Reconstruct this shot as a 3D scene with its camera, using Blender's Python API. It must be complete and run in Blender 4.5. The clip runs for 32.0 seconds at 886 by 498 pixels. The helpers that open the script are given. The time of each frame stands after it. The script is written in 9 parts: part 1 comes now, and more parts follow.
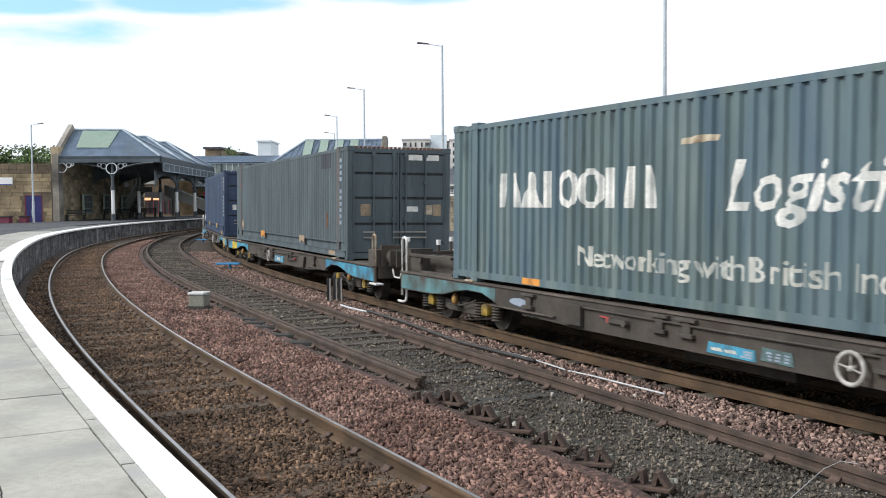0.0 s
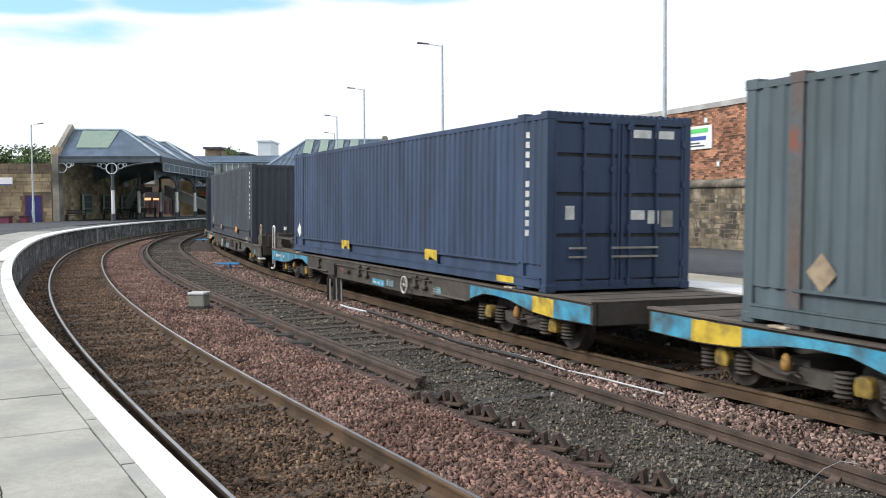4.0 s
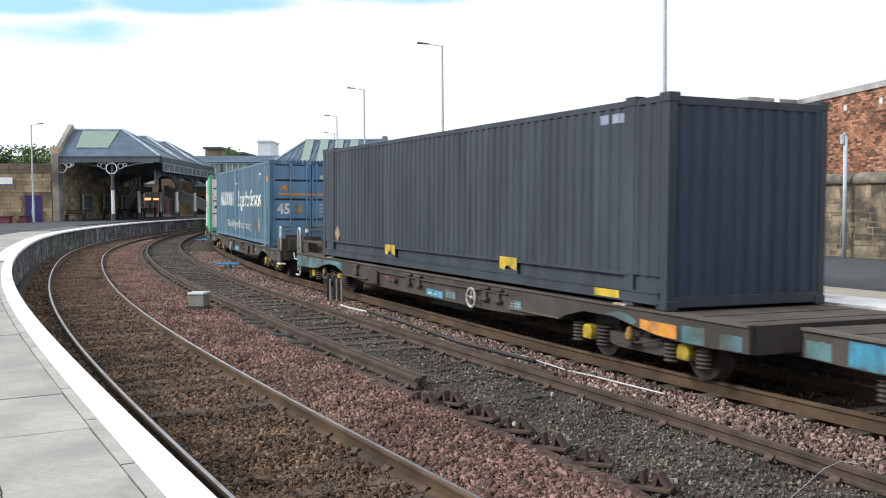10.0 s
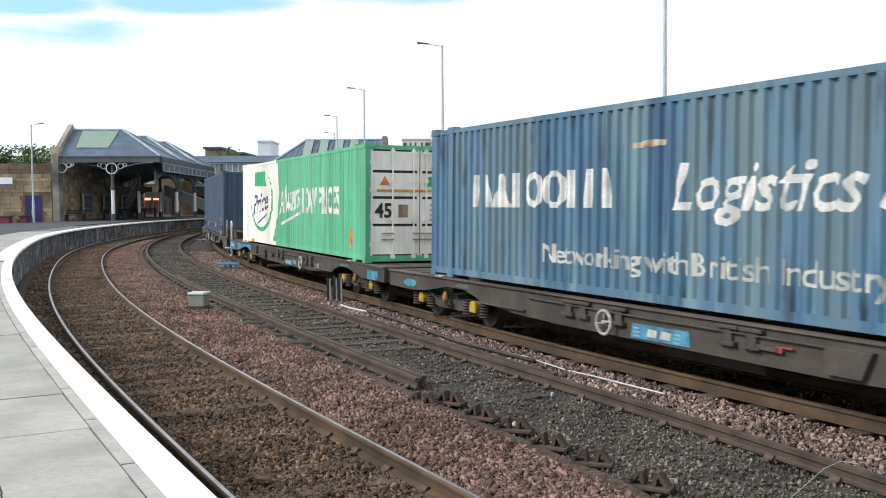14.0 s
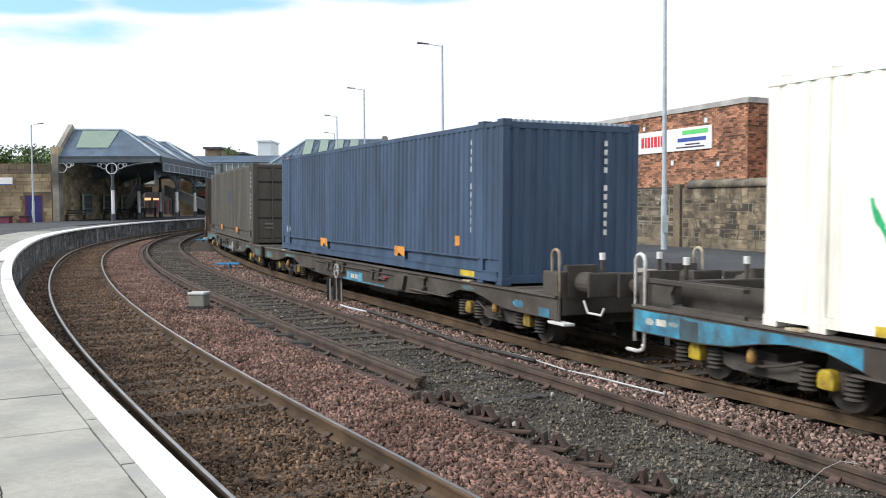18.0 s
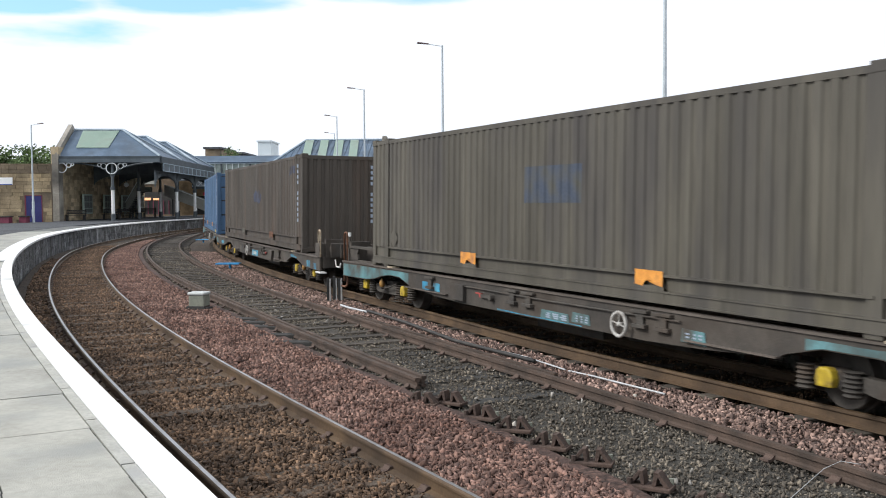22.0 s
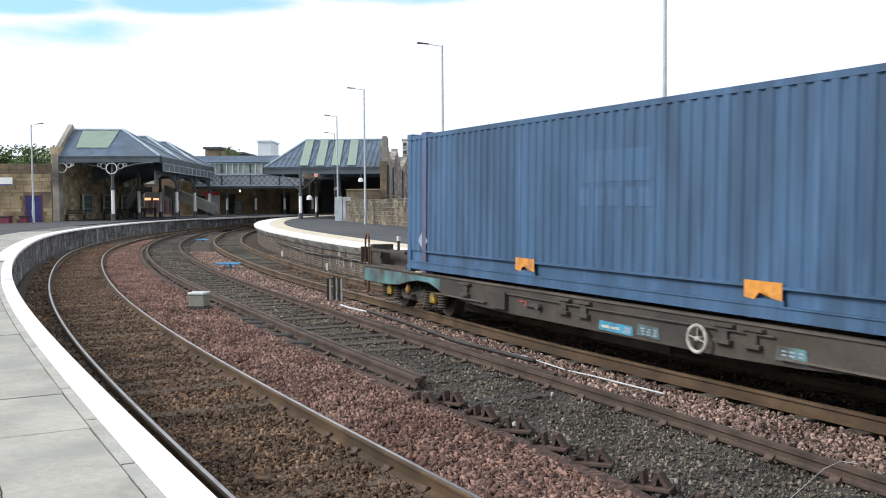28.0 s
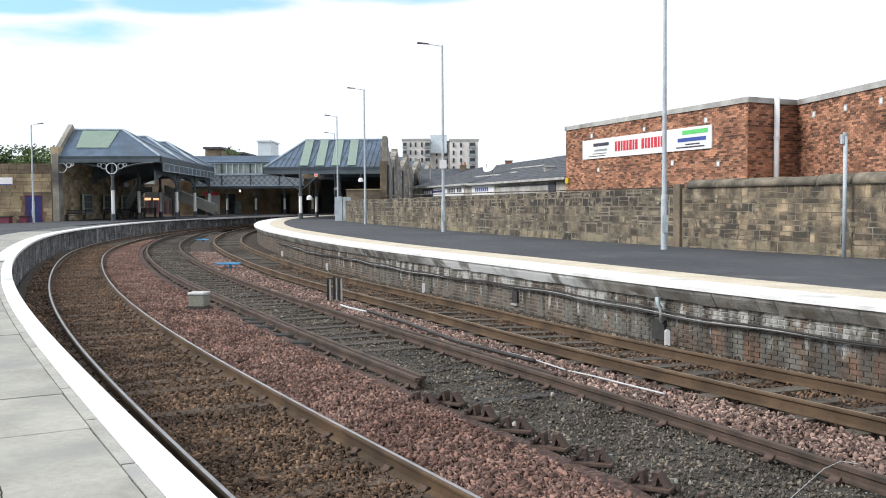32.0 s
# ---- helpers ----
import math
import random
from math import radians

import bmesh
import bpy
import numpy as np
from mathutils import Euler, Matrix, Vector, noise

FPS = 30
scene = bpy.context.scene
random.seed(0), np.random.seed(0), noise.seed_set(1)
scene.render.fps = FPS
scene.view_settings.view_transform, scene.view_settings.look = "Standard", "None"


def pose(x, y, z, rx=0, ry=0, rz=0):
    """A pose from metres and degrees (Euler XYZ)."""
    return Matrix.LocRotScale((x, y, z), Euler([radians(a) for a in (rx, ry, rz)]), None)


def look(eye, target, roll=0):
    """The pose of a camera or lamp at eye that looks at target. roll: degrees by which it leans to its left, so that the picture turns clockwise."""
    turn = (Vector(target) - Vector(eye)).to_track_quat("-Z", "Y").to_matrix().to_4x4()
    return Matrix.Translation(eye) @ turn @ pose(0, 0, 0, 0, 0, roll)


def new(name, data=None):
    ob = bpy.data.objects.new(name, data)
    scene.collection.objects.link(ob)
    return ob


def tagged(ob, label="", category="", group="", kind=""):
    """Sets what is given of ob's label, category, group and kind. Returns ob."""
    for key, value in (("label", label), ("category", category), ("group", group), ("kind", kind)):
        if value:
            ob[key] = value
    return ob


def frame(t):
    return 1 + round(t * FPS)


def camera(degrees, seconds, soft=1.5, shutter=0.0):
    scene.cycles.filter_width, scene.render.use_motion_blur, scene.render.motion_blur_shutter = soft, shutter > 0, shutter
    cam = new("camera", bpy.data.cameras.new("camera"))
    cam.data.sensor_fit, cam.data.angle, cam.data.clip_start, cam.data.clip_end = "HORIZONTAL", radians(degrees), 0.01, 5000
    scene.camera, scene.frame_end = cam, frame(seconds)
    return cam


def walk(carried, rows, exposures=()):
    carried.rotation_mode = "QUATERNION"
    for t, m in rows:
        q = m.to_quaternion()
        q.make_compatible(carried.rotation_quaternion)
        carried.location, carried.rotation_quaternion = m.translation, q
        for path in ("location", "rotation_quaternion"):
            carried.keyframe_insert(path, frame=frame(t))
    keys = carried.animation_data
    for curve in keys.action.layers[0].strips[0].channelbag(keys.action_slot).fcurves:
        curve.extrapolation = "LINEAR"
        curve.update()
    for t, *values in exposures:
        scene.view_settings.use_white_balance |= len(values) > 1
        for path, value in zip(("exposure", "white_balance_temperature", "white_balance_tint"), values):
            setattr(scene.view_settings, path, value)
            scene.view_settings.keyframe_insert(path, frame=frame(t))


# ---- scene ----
cam = camera(49.67, 32.0, soft=1.0, shutter=0.2)
EYE = (0.0, 0.0, 2.15)
VIEW = look(EYE, (0.0, 10.0, 2.15 - 0.4976), -0.40)
walk(cam, [(0, VIEW), (32, VIEW)], exposures=[(0, 0.0), (32, 0.0)])

# ---- light: a bright overcast afternoon ----
world = bpy.data.worlds.new("sky")
scene.world = world
world.use_nodes = True
wn, wl = world.node_tree.nodes, world.node_tree.links
wn.clear()
w_out = wn.new("ShaderNodeOutputWorld")
w_bg = wn.new("ShaderNodeBackground")
w_sky = wn.new("ShaderNodeTexSky")
w_sky.sky_type = "NISHITA"
w_sky.sun_disc = False
w_sky.sun_elevation = radians(37)
w_sky.sun_rotation = radians(252)
w_co = wn.new("ShaderNodeTexCoord")
w_map = wn.new("ShaderNodeMapping")
w_map.inputs["Scale"].default_value = (5.0, 5.0, 22.0)
w_no = wn.new("ShaderNodeTexNoise")
w_no.inputs["Scale"].default_value = 1.3
w_no.inputs["Detail"].default_value = 5.0
w_no.inputs["Roughness"].default_value = 0.52


def w_math(op, a, b=0.0, c=0.0):
    m = wn.new("ShaderNodeMath")
    m.operation = op
    for i, v in enumerate((a, b, c)):
        if isinstance(v, (int, float)):
            m.inputs[i].default_value = v
        else:
            wl.new(v, m.inputs[i])
    return m.outputs[0]


w_xyz = wn.new("ShaderNodeSeparateXYZ")
wl.new(w_co.outputs["Generated"], w_xyz.inputs[0])
w_y = w_math("MAXIMUM", w_xyz.outputs["Y"], 0.05)
w_rag = w_math("SUBTRACT", w_no.outputs["Fac"], 0.5)
w_u = w_math("DIVIDE", w_xyz.outputs["X"], w_y)
w_v = w_math("DIVIDE", w_xyz.outputs["Z"], w_y)
# thin places in the cloud, where blue shows: direction, width and height
w_gap = 0.0
for gu, gv, ga, gb in ((-0.405, 0.174, 0.105, 0.016), (-0.43, 0.206, 0.07, 0.011), (-0.245, 0.207, 0.10, 0.012), (-0.04, 0.212, 0.085, 0.010), (0.35, 0.36, 0.2, 0.03), (-0.6, 0.3, 0.2, 0.03)):
    gx = w_math("POWER", w_math("ABSOLUTE", w_math("DIVIDE", w_math("SUBTRACT", w_u, gu), ga)), 2.0)
    gy = w_math("POWER", w_math("ABSOLUTE", w_math("DIVIDE", w_math("SUBTRACT", w_v, gv), gb)), 2.0)
    gd = w_math("ADD", w_math("ADD", gx, gy), w_math("MULTIPLY", w_rag, 5.0))
    w_gap = w_math("MAXIMUM", w_gap, w_math("MULTIPLY_ADD", gd, -0.75, 1.0))
w_cloud = w_math("SUBTRACT", 1.0, w_math("MINIMUM", w_gap, 0.85))
w_mix = wn.new("ShaderNodeMix")
w_mix.data_type = "RGBA"
w_mix.inputs["B"].default_value = (11.3, 11.9, 12.9, 1)
wl.new(w_co.outputs["Generated"], w_map.inputs["Vector"])
wl.new(w_map.outputs["Vector"], w_no.inputs["Vector"])
wl.new(w_cloud, w_mix.inputs["Factor"])
w_gain = wn.new("ShaderNodeVectorMath")
w_gain.operation = "MULTIPLY"
w_gain.inputs[1].default_value = (1.75, 2.5, 2.6)
wl.new(w_sky.outputs["Color"], w_gain.inputs[0])
wl.new(w_gain.outputs["Vector"], w_mix.inputs["A"])
wl.new(w_mix.outputs["Result"], w_bg.inputs["Color"])
w_bg.inputs["Strength"].default_value = 0.089
wl.new(w_bg.outputs["Background"], w_out.inputs["Surface"])

sun_data = bpy.data.lights.new("sun", "SUN")
sun_data.energy = 3.0
sun_data.angle = radians(20)
sun_data.color = (1.0, 0.975, 0.94)
sun = new("sun", sun_data)
SUN_FROM = Vector((-0.80, -0.26, 0.64))
sun.matrix_world = look(SUN_FROM * 100, (0, 0, 0))

# ---- materials ----
def shade(name, dark, light, scale=4.0, rough=0.7, metal=0.0, bump=0.0, bscale=40.0, stretch=(1, 1, 1),
          dirt=None, dirt_amount=0.4, dscale=0.8, island=0.0, rand=0.0, fine=0.25, cell=0.0, cscale=20.0, world_at=False, stain=None, sscale=2.0, slo=0.5, flecks=False, bands=(), streaks=()):
    """A worn surface: two tones mixed by coarse noise, fine grain, stains, relief, and chance tones piece by piece."""
    m = bpy.data.materials.new(name)
    m.use_nodes = True
    n, l = m.node_tree.nodes, m.node_tree.links
    bs = n["Principled BSDF"]
    bs.inputs["Roughness"].default_value = rough
    bs.inputs["Metallic"].default_value = metal
    co = n.new("ShaderNodeTexCoord")
    mp = n.new("ShaderNodeMapping")
    mp.inputs["Scale"].default_value = stretch
    if world_at:
        l.new(n.new("ShaderNodeNewGeometry").outputs["Position"], mp.inputs["Vector"])
    else:
        l.new(co.outputs["Object"], mp.inputs["Vector"])

    def noise_at(s, d=4.0):
        t = n.new("ShaderNodeTexNoise")
        t.inputs["Scale"].default_value = s
        t.inputs["Detail"].default_value = d
        l.new(mp.outputs["Vector"], t.inputs["Vector"])
        return t.outputs["Fac"]

    def spread(sock, lo, hi):
        r = n.new("ShaderNodeMapRange")
        r.inputs["From Min"].default_value = lo
        r.inputs["From Max"].default_value = hi
        l.new(sock, r.inputs["Value"])
        return r.outputs["Result"]

    def mixed(fac, a, b, how="MIX"):
        x = n.new("ShaderNodeMix")
        x.data_type = "RGBA"
        x.blend_type = how
        for key, v in (("Factor", fac), ("A", a), ("B", b)):
            if isinstance(v, (float, int)):
                x.inputs[key].default_value = v
            elif isinstance(v, tuple):
                x.inputs[key].default_value = (*v, 1)
            else:
                l.new(v, x.inputs[key])
        return x.outputs["Result"]

    col = mixed(spread(noise_at(scale), 0.35, 0.65), dark, light)
    if fine:
        g = noise_at(scale * 14, 3.0)
        col = mixed(fine, col, mixed(spread(g, 0.3, 0.7), (0.35, 0.35, 0.35), (1.5, 1.5, 1.5)), "MULTIPLY")
    if cell:
        v = n.new("ShaderNodeTexVoronoi")
        v.inputs["Scale"].default_value = cscale
        l.new(mp.outputs["Vector"], v.inputs["Vector"])
        hs = n.new("ShaderNodeSeparateColor")
        l.new(v.outputs["Color"], hs.inputs["Color"])
        col = mixed(cell, col, mixed(hs.outputs["Red"], (0.45, 0.45, 0.45), (1.6, 1.6, 1.6)), "MULTIPLY")
        # Dark cell rims: the shade between stones, put into the colour.
        col = mixed(cell, col, mixed(spread(v.outputs["Distance"], 0.25, 0.75), (1, 1, 1), (0.3, 0.3, 0.3)), "MULTIPLY")
    if island or rand:
        if island:
            gi = n.new("ShaderNodeNewGeometry")
            rs = gi.outputs["Random Per Island"]
        else:
            gi = n.new("ShaderNodeObjectInfo")
            rs = gi.outputs["Random"]
        if flecks:
            pw = n.new("ShaderNodeMath")
            pw.operation = "POWER"
            pw.inputs[1].default_value = 2.0
            l.new(rs, pw.inputs[0])
            rs = pw.outputs[0]
        hi = (2.2, 2.16, 2.1) if flecks else (1.8, 1.74, 1.66)
        col = mixed(max(island, rand), col, mixed(rs, (0.42, 0.42, 0.43) if flecks else (0.32, 0.32, 0.34), hi), "MULTIPLY")
    for tone, sc, lo, amount in streaks:
        # long upright runs of weathering: tone, runs to the metre, threshold, strength
        drawn = n.new("ShaderNodeMapping")
        drawn.inputs["Scale"].default_value = (1, 1, 0.09)
        drawn.inputs["Location"].default_value = (7.3 * sc, 0, 11 * lo)
        l.new(co.outputs["Object"], drawn.inputs["Vector"])
        t = n.new("ShaderNodeTexNoise")
        t.inputs["Scale"].default_value = sc
        t.inputs["Detail"].default_value = 5.0
        l.new(drawn.outputs["Vector"], t.inputs["Vector"])
        mm = n.new("ShaderNodeMath")
        mm.operation = "MULTIPLY"
        mm.inputs[1].default_value = amount
        l.new(spread(t.outputs["Fac"], lo, lo + 0.14), mm.inputs[0])
        col = mixed(mm.outputs[0], col, tone)
    if stain:
        col = mixed(spread(noise_at(sscale, 7.0), slo, slo + 0.1), col, stain)
    if bands:
        # washes and soot that keep to a height: low, high, colour, noise scale, threshold, and the stretch along the wall (y from, y to)
        sep = n.new("ShaderNodeSeparateXYZ")
        l.new(n.new("ShaderNodeNewGeometry").outputs["Position"], sep.inputs[0])
        for z0, z1, tone, sc, lo, y0, y1 in bands:
            fac = spread(noise_at(sc, 6.0), lo, lo + 0.09)
            for sock, e0, e1 in ((sep.outputs["Z"], z0 - 0.05, z0 + 0.05), (sep.outputs["Z"], z1 + 0.05, z1 - 0.05), (sep.outputs["Y"], y0 - 1.0, y0 + 1.0), (sep.outputs["Y"], y1 + 1.0, y1 - 1.0)):
                mm = n.new("ShaderNodeMath")
                mm.operation = "MULTIPLY"
                l.new(fac, mm.inputs[0])
                l.new(spread(sock, e0, e1), mm.inputs[1])
                fac = mm.outputs[0]
            col = mixed(fac, col, tone)
    if dirt:
        ds = spread(noise_at(dscale, 6.0), 0.62 - dirt_amount * 0.35, 0.72)
        col = mixed(ds, col, dirt)
        rr = n.new("ShaderNodeMapRange")
        rr.inputs["To Min"].default_value = rough
        rr.inputs["To Max"].default_value = min(1.0, rough + 0.25)
        l.new(ds, rr.inputs["Value"])
        l.new(rr.outputs["Result"], bs.inputs["Roughness"])
    l.new(col, bs.inputs["Base Color"])
    if bump:
        bp = n.new("ShaderNodeBump")
        bp.inputs["Strength"].default_value = min(1.0, bump)
        bp.inputs["Distance"].default_value = 0.02
        l.new(noise_at(bscale, 5.0), bp.inputs["Height"])
        l.new(bp.outputs["Normal"], bs.inputs["Normal"])
    return m


def glow(name, color, strength):
    m = bpy.data.materials.new(name)
    m.use_nodes = True
    bs = m.node_tree.nodes["Principled BSDF"]
    bs.inputs["Base Color"].default_value = (*color, 1)
    bs.inputs["Emission Color"].default_value = (*color, 1)
    bs.inputs["Emission Strength"].default_value = strength
    return m


M_BALLAST_BROWN = shade("ballast_brown", (0.043, 0.031, 0.021), (0.083, 0.058, 0.039), 1.3, 0.95, bump=1.0, bscale=26, cell=0.8, cscale=19, dirt=(0.05, 0.036, 0.028), dscale=0.5)
M_BALLAST_PINK = shade("ballast_pink", (0.062, 0.035, 0.027), (0.108, 0.064, 0.051), 1.1, 0.95, bump=1.0, bscale=26, cell=0.8, cscale=19, dirt=(0.10, 0.06, 0.05), dscale=0.6)
M_BALLAST_GREY = shade("ballast_grey", (0.058, 0.053, 0.044), (0.112, 0.103, 0.087), 1.2, 0.95, bump=1.0, bscale=60, cell=0.7, cscale=52, dirt=(0.045, 0.04, 0.034), dscale=0.6)
M_STONE_BROWN = shade("chips_brown", (0.068, 0.043, 0.027), (0.158, 0.100, 0.063), 1.2, 0.92, island=0.8, fine=0.2, flecks=True)
M_STONE_PINK = shade("chips_pink", (0.126, 0.070, 0.055), (0.230, 0.142, 0.115), 1.2, 0.92, island=0.8, fine=0.2, flecks=True)
M_STONE_PALE = shade("chips_pale", (0.172, 0.115, 0.096), (0.295, 0.205, 0.173), 1.2, 0.92, island=0.95, fine=0.2, flecks=True)
M_STONE_GREY = shade("chips_grey", (0.090, 0.077, 0.062), (0.178, 0.154, 0.123), 1.2, 0.92, island=0.8, fine=0.2, flecks=True)
M_PEBBLE = shade("pale_pebble", (0.24, 0.225, 0.20), (0.40, 0.38, 0.35), 3.0, 0.85, island=0.3)
M_TIMBER = shade("black_timber", (0.022, 0.022, 0.021), (0.055, 0.053, 0.05), 3.0, 0.9, bump=0.5, bscale=30)
M_CLADDING = shade("pale_cladding", (0.58, 0.67, 0.73), (0.68, 0.76, 0.81), 0.3, 0.5)
M_GROUND = shade("far_ground", (0.10, 0.09, 0.075), (0.18, 0.16, 0.13), 0.3, 0.95, bump=0.6, bscale=9)
M_ASPHALT = shade("platform_asphalt", (0.046, 0.050, 0.057), (0.070, 0.075, 0.083), 0.35, 0.9, bump=0.5, bscale=160, dirt=(0.10, 0.10, 0.105), dirt_amount=0.1, dscale=0.9)
M_WHITE_EDGE = shade("white_edge_paint", (0.72, 0.72, 0.71), (0.84, 0.84, 0.83), 2.0, 0.6, bump=0.15, bscale=90, fine=0.08, dirt=(0.5, 0.5, 0.48), dirt_amount=0.05)
M_EDGE_GREY = shade("worn_edge_paint", (0.34, 0.335, 0.30), (0.44, 0.435, 0.39), 3.0, 0.75, bump=0.2, bscale=90, dirt=(0.34, 0.34, 0.33), dscale=2.0)
M_CREAM_EDGE = shade("cream_edge_band", (0.53, 0.465, 0.355), (0.64, 0.57, 0.45), 1.5, 0.8, bump=0.2, bscale=90)
M_FLAG = shade("paving_slab", (0.30, 0.295, 0.262), (0.39, 0.385, 0.345), 1.6, 0.85, bump=0.25, bscale=120, rand=0.16, world_at=True, fine=0.16, dirt=(0.27, 0.28, 0.265), dscale=1.4)
M_JOINT = shade("paving_joint", (0.10, 0.105, 0.10), (0.16, 0.165, 0.155), 5, 0.95)
M_RAIL = shade("rail_rust", (0.068, 0.042, 0.023), (0.122, 0.077, 0.042), 2.5, 0.75, bump=0.25, bscale=60, dirt=(0.05, 0.034, 0.022))
M_RAIL_TOP = shade("rail_head_polished", (0.26, 0.245, 0.24), (0.42, 0.41, 0.41), 3.0, 0.28, metal=0.9, fine=0.1)
M_RAIL_DULL = shade("rail_head_brown", (0.17, 0.11, 0.06), (0.25, 0.165, 0.09), 3.0, 0.5, metal=0.3, fine=0.2)
M_RAIL_OLD = shade("rail_old_rust", (0.05, 0.036, 0.028), (0.10, 0.068, 0.052), 3.0, 0.85, bump=0.3, bscale=60)
M_SLEEPER = shade("sleeper_wood", (0.036, 0.031, 0.026), (0.08, 0.069, 0.058), 2.0, 0.92, bump=0.5, bscale=30, stretch=(1, 1, 1), rand=0.3)
M_SLEEPER_DUSTY = shade("sleeper_dusty", (0.060, 0.046, 0.034), (0.115, 0.088, 0.066), 5.0, 0.95, bump=0.6, bscale=40, rand=0.3, fine=0.5, stain=(0.075, 0.048, 0.03), sscale=4.0, slo=0.5)
M_SLEEPER_PALE = shade("sleeper_grey", (0.055, 0.047, 0.038), (0.10, 0.086, 0.069), 2.0, 0.92, bump=0.4, bscale=30, rand=0.35)
M_CHAIR = shade("iron_chair", (0.05, 0.034, 0.028), (0.10, 0.066, 0.052), 6.0, 0.85, bump=0.4, bscale=50)
WHITEWASH = [(-0.5, 0.9, (0.05, 0.046, 0.04), 3.0, 0.56, -9, 80), (-0.5, 0.16, (0.19, 0.105, 0.068), 2.6, 0.47, -9, 15), (-0.5, 0.9, (0.16, 0.155, 0.135), 3.4, 0.47, 12, 30), (-0.05, 0.9, (0.40, 0.40, 0.375), 5.5, 0.56, -9, 34),
             (0.22, 0.60, (0.44, 0.44, 0.42), 3.6, 0.47, 7, 29), (0.0, 0.45, (0.36, 0.40, 0.45), 7.0, 0.63, 5, 16)]
PLAT = dict(bump=0.7, bscale=35, stretch=(1, 1, 0.3), world_at=True, fine=0.4, bands=WHITEWASH, dirt=(0.06, 0.056, 0.05), dirt_amount=0.35, dscale=2.4)
M_PLAT_BRICK = shade("platform_brick", (0.078, 0.063, 0.051), (0.158, 0.118, 0.092), 3.2, 0.9, rand=0.7, **PLAT)
M_PLAT_BRICK_I = shade("platform_brick_joined", (0.078, 0.063, 0.051), (0.158, 0.118, 0.092), 3.2, 0.9, island=0.7, **PLAT)
M_PLAT_BACK = shade("platform_mortar", (0.14, 0.125, 0.105), (0.25, 0.23, 0.20), 2.3, 0.95, bump=0.5, bscale=30, stretch=(1, 1, 0.3), world_at=True, bands=WHITEWASH)
M_COPE = shade("platform_nosing", (0.15, 0.148, 0.135), (0.30, 0.295, 0.275), 3.3, 0.9, bump=0.6, bscale=40, rand=0.6, world_at=True, fine=0.4, stain=(0.36, 0.37, 0.37), sscale=3.0, slo=0.60, bands=[(0.42, 0.70, (0.78, 0.80, 0.80), 1.2, 0.40, 17.5, 25), (0.4, 0.62, (0.13, 0.11, 0.085), 2.0, 0.52, -9, 18)], dirt=(0.13, 0.125, 0.115), dirt_amount=0.25)
M_OLD_PLAT = shade("near_platform_face", (0.055, 0.057, 0.058), (0.18, 0.184, 0.19), 2.6, 0.95, fine=0.5, stretch=(1, 1, 0.5), world_at=True, stain=(0.34, 0.35, 0.355), sscale=2.2, slo=0.56, bump=0.6, bscale=20, dirt=(0.07, 0.066, 0.06))
M_OLD_PLAT_I = shade("near_platform_stone", (0.055, 0.057, 0.058), (0.18, 0.184, 0.19), 2.6, 0.95, fine=0.5, stretch=(1, 1, 0.5), world_at=True, stain=(0.34, 0.35, 0.355), sscale=2.2, slo=0.56, bump=0.6, bscale=20, dirt=(0.07, 0.066, 0.06), island=0.6)

